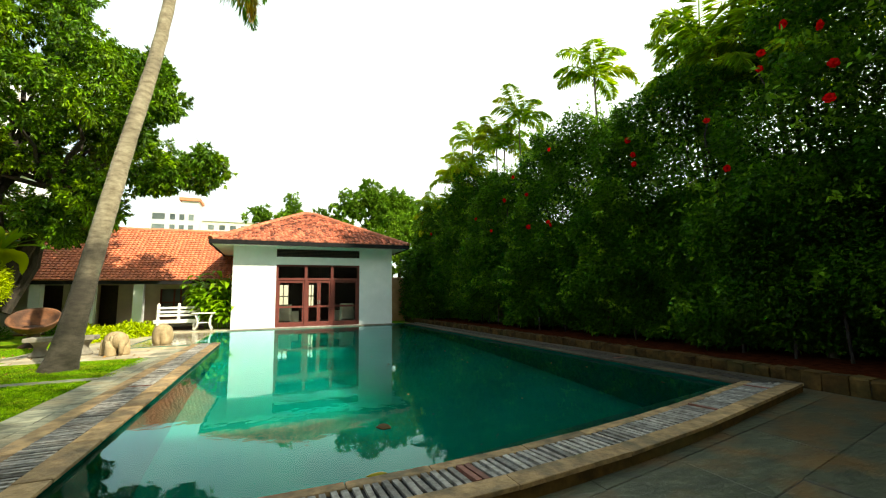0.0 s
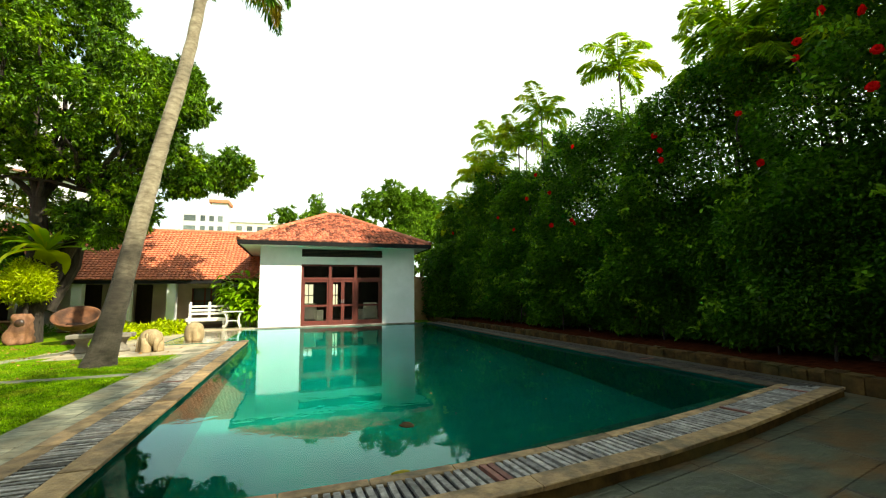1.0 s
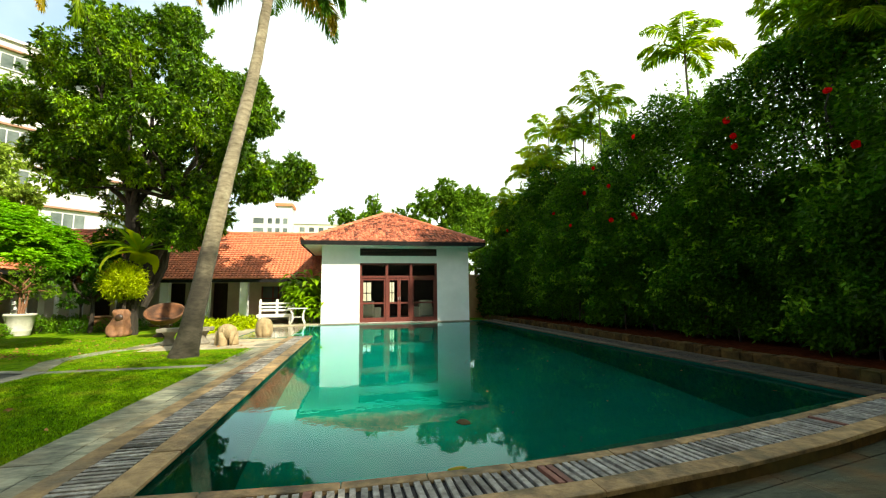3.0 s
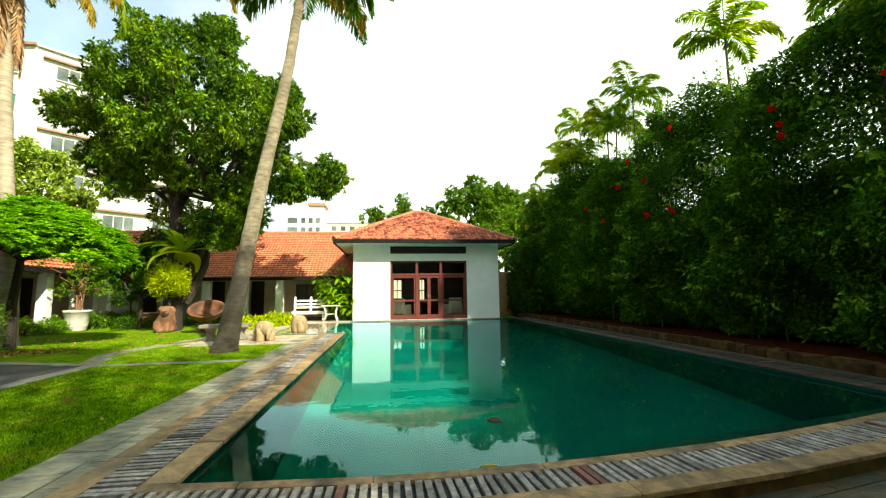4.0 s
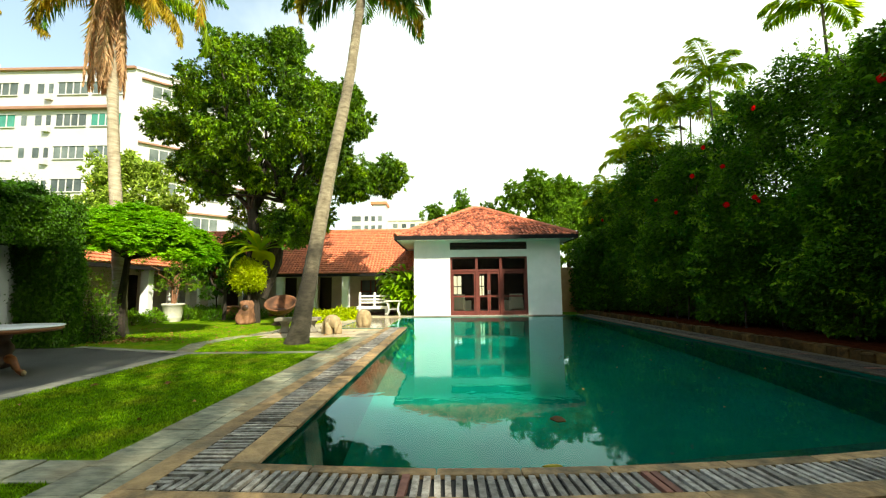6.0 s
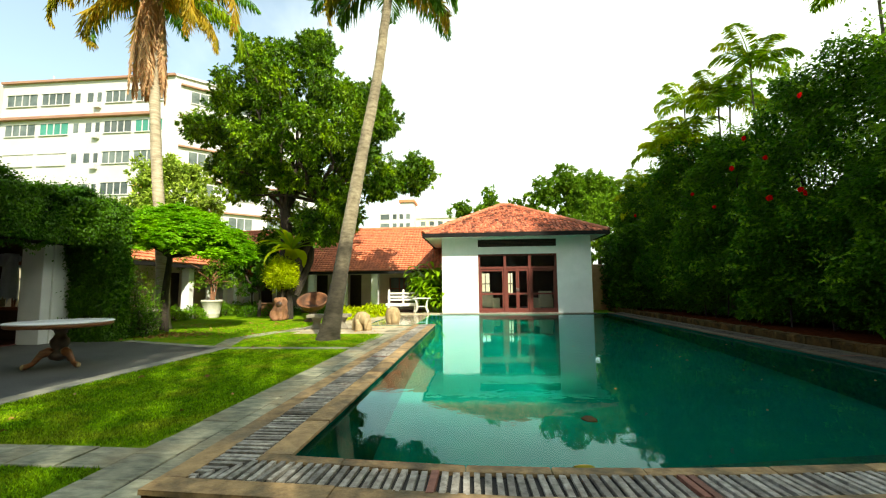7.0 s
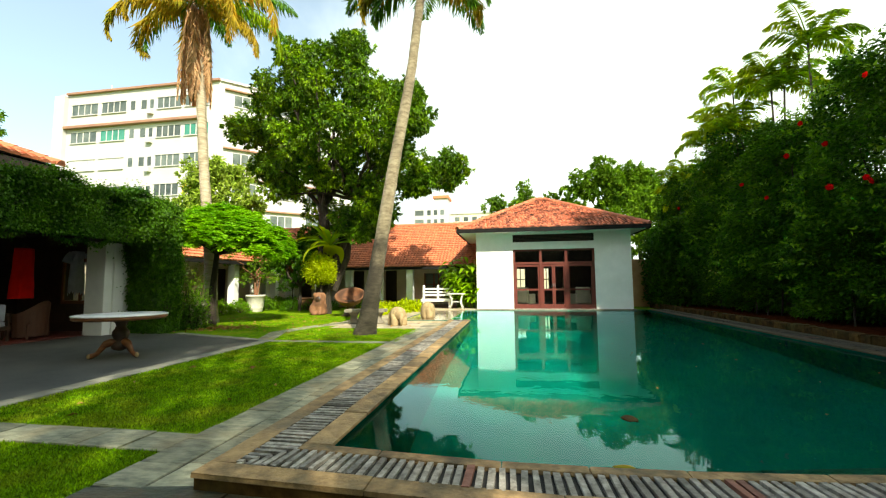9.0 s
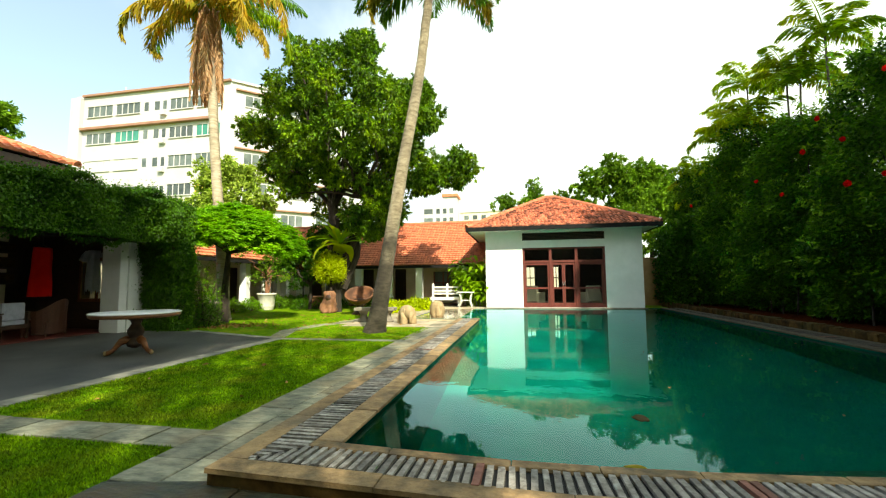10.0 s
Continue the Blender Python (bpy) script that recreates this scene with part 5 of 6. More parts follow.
def feather_tree():
    """The flat-topped feathery tree beside the second palm."""
    tree = thing("feathery_tree", "small umbrella-shaped tree with fine feathery bright green leaves", "tree", Matrix.Translation((-8.42, 9.5, GROUND)))
    rng = np.random.default_rng(41)
    lobes = []
    for i in range(400):
        a, r = rng.uniform(0, 2 * math.pi), math.sqrt(rng.random())
        x, y = 0.60 + 1.80 * r * math.cos(a), 0.1 + 1.8 * r * math.sin(a)
        lobes.append((x, y, 3.72 - 0.85 * r * r - 0.14 * x + rng.uniform(-0.42, 0.22)))
    lobes = np.array(lobes)
    starts, ways, lens = [], [], []
    for c in lobes:
        for k in range(16):
            az, rise = rng.uniform(0, 2 * math.pi), rng.uniform(-0.35, 0.5)
            d = np.array([math.cos(az) * math.cos(rise), math.sin(az) * math.cos(rise), math.sin(rise)])
            ln = rng.uniform(0.3, 0.5)
            side = unit(np.cross(d, [0, 0, 1.0]))
            for t in np.linspace(0.1, 1, 11):
                p = c + d * ln * t + np.array([0, 0, -0.10 * t * t])
                for s in (-1, 1):
                    starts.append(p)
                    ways.append(side * s + d * 0.4 + rng.normal(0, 0.1, 3))
                    lens.append(0.11 * math.sin(math.pi * (0.15 + 0.8 * t)) + 0.02)
    leaves("crown", starts, ways, np.array(lens) * 1.15, 0.04, M_FEATHER, tree, "layers of fine feathery leaves", 0.15, 42)
    bm = bmesh.new()
    add_tube(bm, [(0.15, -0.1, -0.1), (0.12, -0.1, 1.1), (0.2, -0.05, 2.35)], [0.13, 0.105, 0.08], 9)
    limbs(bm, (0.2, -0.05, 2.3), 0.045, [tuple(c) for c in lobes[::18]], 43, 0.12, 5)
    part("trunk", bm, M_TRUNK, tree)


feather_tree()


def hedge():
    """The tall hedge along the pool's right side, with its stems and red flowers."""
    h = thing("hedge", "tall dense dark green hibiscus hedge with red flowers", "hedge")
    rng = np.random.default_rng(51)

    def crest(y):
        return 6.0 + 0.35 * np.sin(y * 0.9 + 1) + 0.25 * np.sin(y * 2.3) + 0.30 * np.clip((y - 6) / 6, 0, 1)

    n = 360000
    y = np.concatenate([rng.uniform(-0.8, 9.5, 210000), rng.uniform(9.5, 21.5, n - 210000)])
    u = rng.random(n)
    z = 0.12 + (crest(y) - 0.12) * u ** 0.92
    bulge = 0.30 * np.sin(y * 1.7 + z * 0.8) + 0.22 * np.sin(y * 3.9 - z * 2.1) + 0.16 * np.sin(z * 3.7 + y)
    lean = 0.25 * np.abs(z / 6 - 0.45) * 2 + np.where(z < 0.8, (0.8 - z) * 0.5, 0)
    depth = rng.exponential(0.42, n) * (1 + 1.3 * np.clip((z - 3.2) / 3, 0, 1))
    x = 9.22 + bulge + lean + depth
    far = rng.random(n) < 0.20
    x = np.where(far, rng.uniform(10.2, 11.8, n), x)
    x = x - 0.22 * np.clip((z - 0.7) / 1.2, 0, 1)
    thin = (y < 9.5) & (z > 3.4) & (z < crest(y) - 0.75) & (rng.random(n) < 0.72) & (np.sin(y * 2.1 + z) * np.sin(z * 1.9 - y * 0.7) > 0.02)
    x, y, z = x[~thin], y[~thin], z[~thin]
    n = len(x)
    ways = np.stack([rng.normal(-0.75, 0.6, n), rng.normal(0, 0.7, n), rng.normal(-0.15, 0.6, n)], 1)
    size = np.where(y < 9.5, rng.uniform(0.07, 0.135, n), rng.uniform(0.08, 0.16, n))
    leaves("foliage", np.stack([x, y, z], 1), ways, size, size * 0.52, M_HEDGE, h, "", 0.22, 52)["kind"] = "stuff"
    # dense inner leaves added to firm up the hedge's shade, and the clump that closes the hedge beside the pavilion
    q = 34000
    ends = rng.random(q) < 0.30
    cx = np.where(ends, rng.uniform(7.85, 9.6, q), rng.uniform(10.7, 12.1, q))
    cy = np.where(ends, rng.uniform(17.4, 20.0, q), rng.uniform(-0.8, 16, q))
    cz = np.where(ends, 0.1 + 4.6 * rng.random(q) * (0.72 + 0.28 * (cx - 7.8) / 1.8), rng.uniform(0.2, 3.7, q))
    big = np.where(ends, rng.uniform(0.14, 0.22, q), 0.3)
    leaves("foliage", np.stack([cx, cy, cz], 1), rng.normal(size=(q, 3)) + np.array([-0.4, -0.4, 0]), big, big * 0.55, M_HEDGE, h, "", 0.22, 56)["kind"] = "stuff"
    # sprigs that break the outline
    k = 520
    sy = rng.uniform(-0.5, 21.0, k)
    top = rng.random(k) < 0.6
    sz = np.where(top, crest(sy) - 0.1, rng.uniform(0.6, 5.6, k))
    sx = np.where(top, rng.uniform(9.2, 11.2, k), 9.1 + 0.3 * np.sin(sy * 1.7 + sz * 0.8))
    c, w, l = [], [], []
    for px, py, pz, t in zip(sx, sy, sz, top):
        d = unit(np.array([rng.normal(-0.2, 0.3), rng.normal(0, 0.35), 1.0]) if t else np.array([-1.0, rng.normal(0, 0.5), rng.normal(0.1, 0.5)]))
        for s in np.linspace(0, rng.uniform(0.3, 0.75), 16):
            c.append(np.array([px, py, pz]) + d * s + rng.normal(0, 0.03, 3))
            w.append(d * 0.4 + rng.normal(0, 0.7, 3))
            l.append(rng.uniform(0.08, 0.15))
    leaves("foliage", c, w, np.array(l), np.array(l) * 0.5, M_BUSH, h, "", 0.22, 53)["kind"] = "stuff"
    # the unseen run beside and behind the camera, added for the shade it casts
    m = 80000
    y2, z2 = rng.uniform(-9, -0.8, m), rng.uniform(0.1, 7.2, m)
    leaves("foliage", np.stack([rng.uniform(9.2, 11.6, m), y2, z2], 1), rng.normal(size=(m, 3)), 0.36, 0.21, M_HEDGE, h, "", 0.22, 54)["kind"] = "stuff"
    rnd = random.Random(55)
    for i in range(46):
        yy = -0.5 + i * 0.47 + rnd.uniform(-0.15, 0.15)
        xx = rnd.uniform(9.5, 11.0)
        bm = bmesh.new()
        add_tube(bm, [(xx, yy, 0.0), (xx + rnd.uniform(-0.2, 0.2), yy + rnd.uniform(-0.2, 0.2), 2.2), (xx + rnd.uniform(-0.4, 0.4), yy + rnd.uniform(-0.4, 0.4), 4.4), (xx + rnd.uniform(-0.6, 0.6), yy + rnd.uniform(-0.6, 0.6), 6.2)], [0.026, 0.022, 0.016, 0.008], 6)
        part("stem", bm, M_TRUNK, h)
    # hibiscus flowers: two whorls of ruffled petals round a stamen
    bm = bmesh.new()
    for p in range(9):
        a = 2 * math.pi * p / 9 * 2
        lift = 0.012 + 0.045 * (p > 4)
        reach = 0.10 if p < 5 else 0.075
        side, out = Vector((-math.sin(a), math.cos(a), 0)), Vector((math.cos(a), math.sin(a), 0))
        v = [bm.verts.new(q) for q in (Vector((0, 0, 0)), out * reach * 0.5 + side * 0.06 + Vector((0, 0, lift)), out * reach + side * 0.045 + Vector((0, 0, lift * 0.8)), out * reach * 1.12 + Vector((0, 0, lift + 0.015)), out * reach - side * 0.045 + Vector((0, 0, lift * 0.7)), out * reach * 0.5 - side * 0.06 + Vector((0, 0, lift)))]
        bm.faces.new(v)
    add_tube(bm, [(0, 0, 0), (0.01, 0, 0.09)], [0.008, 0.012], 5)
    me = bpy.data.meshes.new("flower")
    bm.to_mesh(me)
    bm.free()
    me.materials.append(M_FLOWER)
    for fy, fz in ((0.99, 5.11), (1.03, 4.85), (1.66, 3.32), (3.92, 4.65), (3.72, 4.24), (3.65, 3.99), (8.06, 4.34), (9.37, 4.44), (7.94, 3.28), (6.78, 3.16), (7.1, 3.3), (0.14, 5.05), (0.62, 5.38), (0.12, 3.91), (0.06, 4.43), (6.67, 5.34), (1.94, 4.3), (11.8, 4.22), (10.49, 3.54), (16.87, 4.34), (8.83, 5.12)):
        fx = 8.66 + 0.08 * math.sin(fy * 5 + fz * 3)
        s = rnd.uniform(0.55, 0.75)
        piece("flower", me, h, pose(fx, fy, fz, rnd.uniform(-30, 30), -90 + rnd.uniform(-30, 30), rnd.uniform(0, 70)) @ Matrix.Diagonal((s, s, s, 1)))


hedge()


def cane_palm(at, height, stems, seed, reach=1.7, yellow=0.2, width=0.045):
    """A clump of slender cane palms rising over the hedge."""
    palm = thing("cane_palm", "slender cane palm with arching feathery fronds above the hedge", "palm tree", Matrix.Translation(at), "cane palms over the hedge")
    rnd = random.Random(seed)
    for s in range(stems):
        lean = Vector((rnd.uniform(-0.5, 0.3), rnd.uniform(-0.6, 0.6), 0)) * (0 if s == 0 else 1)
        hh = height * (1 if s == 0 else rnd.uniform(0.72, 0.95))
        bm = bmesh.new()
        add_tube(bm, [(lean.x * 0.2, lean.y * 0.2, 0), (lean.x * 0.6, lean.y * 0.6, hh * 0.6), (lean.x, lean.y, hh)], [0.045, 0.035, 0.028], 8)
        part("cane", bm, M_BARK_MID, palm)
        n = 8
        for i in range(n):
            az = 360 / n * i + rnd.uniform(-22, 22) + s * 20
            rise = (30, 68, 45, 86, 38, 74, 55, 24)[i]
            frond(palm, (lean.x, lean.y, hh), radians(az), radians(rise), reach * rnd.uniform(0.8, 1.15), radians(rnd.uniform(95, 150)), M_LIME if rnd.random() < yellow * 0.6 else M_CANE, 0.52, seed * 31 + s * 11 + i, 50, 0.5, width * 1.1)


cane_palm((10.0, 10.4, 0.02), 8.0, 1, 61, 1.75, 0.3)
cane_palm((9.9, 6.1, 0.02), 7.5, 1, 62, 1.6, 0.5)
cane_palm((10.0, 14.6, 0.02), 8.4, 3, 63, 1.7, 0.7)
cane_palm((10.2, 17.0, 0.02), 7.6, 3, 64, 1.6, 0.5)
cane_palm((9.8, 19.4, 0.02), 6.2, 3, 65, 1.7, 0.1)
cane_palm((10.2, 3.0, 0.02), 6.9, 3, 66, 1.8, 0.05, 0.055)
cane_palm((10.3, 1.2, 0.02), 7.2, 3, 67, 2.0, 0.05, 0.055)
cane_palm((10.2, 12.6, 0.02), 7.9, 2, 68, 1.7, 0.4)


def bush(name, label, at, size, leaf, width, count, material, seed, category="bush", group=""):
    """A low rounded bush: uneven leaf mass on a few short stems."""
    b = thing(name, label, category, Matrix.Translation(at), group)
    rng = np.random.default_rng(seed)
    d = unit(rng.normal(size=(count, 3)))
    d[:, 2] = np.abs(d[:, 2]) * 1.0 - 0.12
    r = (0.55 + 0.45 * rng.random((count, 1)) ** 0.5) * (1 + 0.14 * np.sin(d[:, :1] * 7 + seed) + 0.1 * np.sin(d[:, 1:2] * 9))
    c = d * r * np.array(size)
    c[:, 2] = np.maximum(c[:, 2], 0.03)
    leaves("foliage", c, d + rng.normal(0, 0.6, (count, 3)), rng.uniform(0.7, 1.2, count) * leaf, width, material, b, "", 0.22, seed)
    bm = bmesh.new()
    rnd = random.Random(seed)
    for i in range(5):
        a = rnd.uniform(0, 6.28)
        add_tube(bm, [(0.05 * math.cos(a), 0.05 * math.sin(a), -0.05), (size[0] * 0.5 * math.cos(a), size[1] * 0.5 * math.sin(a), size[2] * 0.6)], [0.02, 0.008], 5)
    part("stem", bm, M_TRUNK, b)
    return b


for i, (x, y, sx, sy, sz) in enumerate(((-11.2, 13.6, 0.5, 0.8, 0.62), (-11.1, 14.8, 0.45, 0.7, 0.62), (-11.0, 16.9, 0.5, 0.6, 0.72), (-10.9, 17.9, 0.5, 0.7, 0.72), (-10.6, 18.7, 0.6, 0.5, 0.7), (-11.3, 12.2, 0.5, 0.7, 0.55))):
    bush("low_bush", "clipped low green bush before the veranda columns", (x, y, GROUND), (sx, sy, sz), 0.085, 0.045, 1500, M_BUSH, 70 + i, group="bushes before the veranda")
for i, (x, y, s) in enumerate(((-4.2, 14.2, 0.5), (-3.6, 15.2, 0.5), (-3.1, 16.2, 0.45), (-4.7, 15.6, 0.55), (-3.7, 16.8, 0.5))):
    bush("ground_cover", "bright yellow-green ground cover plants", (x, y, GROUND), (s * 1.15, s * 1.15, 0.52), 0.16, 0.07, 620, M_LIME, 80 + i, group="ground cover by the bench")
for i, (x, y, s) in enumerate(((-8.4, 16.6, 0.5), (-7.8, 17.2, 0.5), (-5.6, 16.4, 0.5), (-9.4, 16.3, 0.5))):
    bush("low_bush", "shaded dark green bush under the mango tree", (x, y, GROUND), (s, s, 0.55), 0.1, 0.05, 700, M_HEDGE, 90 + i, group="bushes under the mango")
for i, (x, y, s, hgt) in enumerate(((-8.3, 8.55, 0.55, 2.2), (-8.9, 8.7, 0.5, 1.7), (-7.95, 8.2, 0.32, 1.2))):
    b = bush("shrub", "loose small-leaved shrub beside the ivy post", (x, y, GROUND), (s, s, hgt), 0.08, 0.032, 1300, M_IVY if i else M_BUSH, 100 + i)


round_tree("garden_tree", "small dark tree with drooping leaves beside the veranda", (-8.9, 16.3, GROUND), 2.2, [(-0.9, 0, 2.5, 0.7), (-0.2, 0, 3.3, 0.9), (0.7, 0.2, 3.2, 0.9), (0.1, -0.3, 2.2, 0.7), (1.3, 0, 2.5, 0.7), (-0.5, 0.2, 1.5, 0.5)], 0.20, 0.07, 110, M_HEDGE, 45, 0.07, 0.7)
round_tree("garden_tree", "thin shrub with rusty red-brown leaves", (-9.9, 17.4, GROUND), 1.8, [(0, 0, 2.1, 0.45), (0.5, 0, 2.4, 0.4), (-0.4, 0.1, 2.5, 0.35)], 0.13, 0.05, 90, M_AUTUMN, 46, 0.04, 0.2)


def strap_plant(name, label, at, n, length, width, material, seed, rise=(35, 80), droop=70, category="plant", yellow=0):
    """A tuft of broad arching strap leaves."""
    p = thing(name, label, category, Matrix.Translation(at))
    rnd = random.Random(seed)
    for i in range(n):
        az, pitch, ln = rnd.uniform(0, 2 * math.pi), radians(rnd.uniform(*rise)), length * rnd.uniform(0.65, 1.1)
        bm = bmesh.new()
        q = Vector((0.05 * math.cos(az), 0.05 * math.sin(az), rnd.uniform(0, 0.08)))
        side = Vector((-math.sin(az), math.cos(az), 0))
        rows = []
        for k in range(9):
            u = k / 8
            w = width * math.sin(math.pi * min(0.08 + u * 0.92, 1.0)) ** 0.8 * 0.5
            rows.append((bm.verts.new(q + side * w + Vector((0, 0, w * 0.35))), bm.verts.new(q), bm.verts.new(q - side * w + Vector((0, 0, w * 0.35)))))
            q = q + (Vector((math.cos(az), math.sin(az), 0)) * math.cos(pitch) + Vector((0, 0, math.sin(pitch)))) * ln / 8
            pitch -= radians(droop) / 8 * (0.4 + 1.3 * u)
        for a, b in zip(rows, rows[1:]):
            for s in (0, 1):
                bm.faces.new((a[s], a[s + 1], b[s + 1], b[s]))
        part("leaf", bm, M_LIME if i < yellow else material, p, smooth=True)
    return p


def ginger_plant(at, stems, height, leaf, seed):
    """Leaning canes, each with long pointed leaves set in turn along its upper part."""
    p = thing("ginger_plant", "clump of tall canes with long pointed yellow-green leaves by the pavilion", "plant", Matrix.Translation(at))
    rnd = random.Random(seed)
    for _ in range(stems):
        az, lean, h = rnd.uniform(0, 2 * math.pi), rnd.uniform(0.03, 0.46), height * rnd.uniform(0.6, 1.08)
        out = Vector((math.cos(az), math.sin(az), 0))
        side = Vector((-math.sin(az), math.cos(az), 0))
        foot = out * rnd.uniform(0.02, 0.4)
        way = [foot + out * (lean * h * u ** 1.7) + Vector((0, 0, h * (u - 0.16 * lean * u * u))) for u in (0, 0.25, 0.5, 0.75, 1.0)]
        bm = bmesh.new()
        add_tube(bm, way, [0.014, 0.013, 0.011, 0.008, 0.004], 5)
        cane = part("cane", bm, M_BROAD, p)
        for k in range(9):
            u = 0.28 + 0.72 * k / 8
            i = min(int(u * 4), 3)
            q = way[i].lerp(way[i + 1], u * 4 - i)
            reach = (out * rnd.uniform(0.3, 0.9) + side * (1 if k % 2 else -1) * rnd.uniform(0.5, 1.0)).normalized()
            pitch, ln = radians(rnd.uniform(20, 60)), leaf * rnd.uniform(0.75, 1.15)
            across = reach.cross(Vector((0, 0, 1)))
            bm = bmesh.new()
            rows = []
            for n in range(6):
                w = leaf * 0.13 * math.sin(math.pi * (0.06 + 0.94 * n / 5)) ** 0.8
                fold = Vector((0, 0, w * 0.4))
                rows.append((bm.verts.new(q + across * w + fold), bm.verts.new(q), bm.verts.new(q - across * w + fold)))
                q = q + (reach * math.cos(pitch) + Vector((0, 0, math.sin(pitch)))) * ln / 5
                pitch -= radians(20)
            for a, b in zip(rows, rows[1:]):
                for c in (0, 1):
                    bm.faces.new((a[c], a[c + 1], b[c + 1], b[c]))
            part("leaf", bm, M_BROAD, cane, smooth=True)


ginger_plant((-0.95, 17.75, -0.1), 34, 2.15, 0.85, 111)
ginger_plant((-0.50, 17.0, 0.0), 14, 1.35, 0.65, 112)
strap_plant("birds_nest_fern", "large bird's nest fern growing on the mango trunk", (-6.4, 14.1, 2.75), 30, 1.45, 0.24, M_BROAD, 113, (15, 85), 80, yellow=8)
strap_plant("elephant_ear", "broad lime-green leaves hanging from the mango trunk", (-6.1, 13.6, 2.70), 4, 1.35, 0.46, M_LIME, 114, (-5, 25), 110, yellow=4)


def ivy():
    """Creeper over the patio house's fascia and corner post."""
    h = thing("ivy", "thick green ivy creeper covering fascia and post", "ivy")
    rng = np.random.default_rng(121)
    spots = []

    def sheet(n, x, y, z, normal, thick):
        p = np.stack([np.full(n, 0.0) + rng.uniform(*x, n), rng.uniform(*y, n), rng.uniform(*z, n)], 1)
        wob = 0.10 * np.sin(p[:, 1] * 3.1 + p[:, 2] * 2) + 0.06 * np.sin(p[:, 1] * 7 - p[:, 2] * 5)
        p += np.array(normal) * (wob + rng.exponential(thick, n))[:, None]
        spots.append((p, np.array(normal) * 0.55 + rng.normal(0, 0.32, (n, 3)) + np.array([0, 0, -0.75])))

    sheet(98000, (-8.22, -8.18), (-1.5, 7.75), (2.30, 3.42), (1, 0, 0), 0.05)
    sheet(34000, (-9.1, -8.0), (-1.5, 7.75), (3.40, 3.48), (0, 0, 1), 0.05)
    sheet(22000, (-8.2, -8.05), (7.0, 7.75), (GROUND, 3.3), (1, -0.5, 0), 0.07)
    sheet(20000, (-9.15, -8.1), (7.12, 7.18), (GROUND, 2.6), (0, -1, 0), 0.05)
    sheet(3000, (-8.4, -8.2), (-1.5, 7.6), (2.27, 2.33), (0, 0, -1), 0.03)
    p, w = np.concatenate([s[0] for s in spots]), np.concatenate([s[1] for s in spots])
    size = rng.uniform(0.04, 0.072, len(p))
    leaves("foliage", p, w, size, size * 0.72, M_IVY, h, "", 0.2, 122)
    bm = bmesh.new()
    rnd = random.Random(9)
    for i in range(9):
        y = 7.2 + i * 0.06
        add_tube(bm, [(-8.1, y, GROUND), (-8.08 + rnd.uniform(-0.05, 0.05), y + rnd.uniform(-0.1, 0.1), 1.6), (-8.15, y + rnd.uniform(-0.2, 0.2), 3.1)], [0.018, 0.014, 0.008], 5)
    part("vine_stem", bm, M_TRUNK, h)


ivy()


def grass():
    """Short blades over the nearer lawn."""
    rng = np.random.default_rng(131)
    c = []
    for n, x0, x1, y0, y1 in ((62000, -4.06, -1.37, 0.36, 5.82), (34000, -4.06, -1.37, -2.2, -0.08), (14000, -4.3, -1.2, 6.15, 8.6), (16000, -8.5, -4.4, 6.9, 13.5)):
        x, y = rng.uniform(x0, x1, n), rng.uniform(y0, y1, n)
        keep = (x > -8.5) & ~((y > 6) & (x < -4.4) & (y < 7.4 - 0.3 * (x + 4.4)))
        c.append(np.stack([x, y, np.full(n, GROUND - 0.012)], 1)[keep])
    c = np.concatenate(c)
    w = np.stack([rng.normal(0, 0.55, len(c)), rng.normal(0, 0.55, len(c)), np.ones(len(c))], 1)
    size = rng.uniform(0.018, 0.042, len(c))
    ob = leaves("grass", c, w, size, 0.010, M_BLADE, None, "", 0.1, 132)
    tagged(ob, "short lawn grass blades, yellowish in places", "grass", kind="stuff")
    m = 420
    x, y = rng.uniform(-9.5, -1.4, m), rng.uniform(-1.5, 13, m)
    ok = ~((x < -4.1) & (y < 7.3)) & ((y > 7) | (rng.random(m) < 0.18))
    p = np.stack([x, y, np.full(m, GROUND + 0.008)], 1)[ok]
    drift = np.stack([rng.normal(-7.3, 0.55, 260), rng.normal(8.5, 0.4, 260), np.full(260, GROUND + 0.01)], 1)
    p = np.concatenate([p, drift])
    ob = leaves("fallen_leaves", p, np.stack([rng.normal(size=len(p)), rng.normal(size=len(p)), rng.normal(0, 0.12, len(p))], 1), rng.uniform(0.05, 0.12, len(p)), 0.05, M_LITTER, None, "", 0.3, 133)
    tagged(ob, "dry brown leaves scattered on the lawn", "fallen leaves", kind="stuff")


grass()


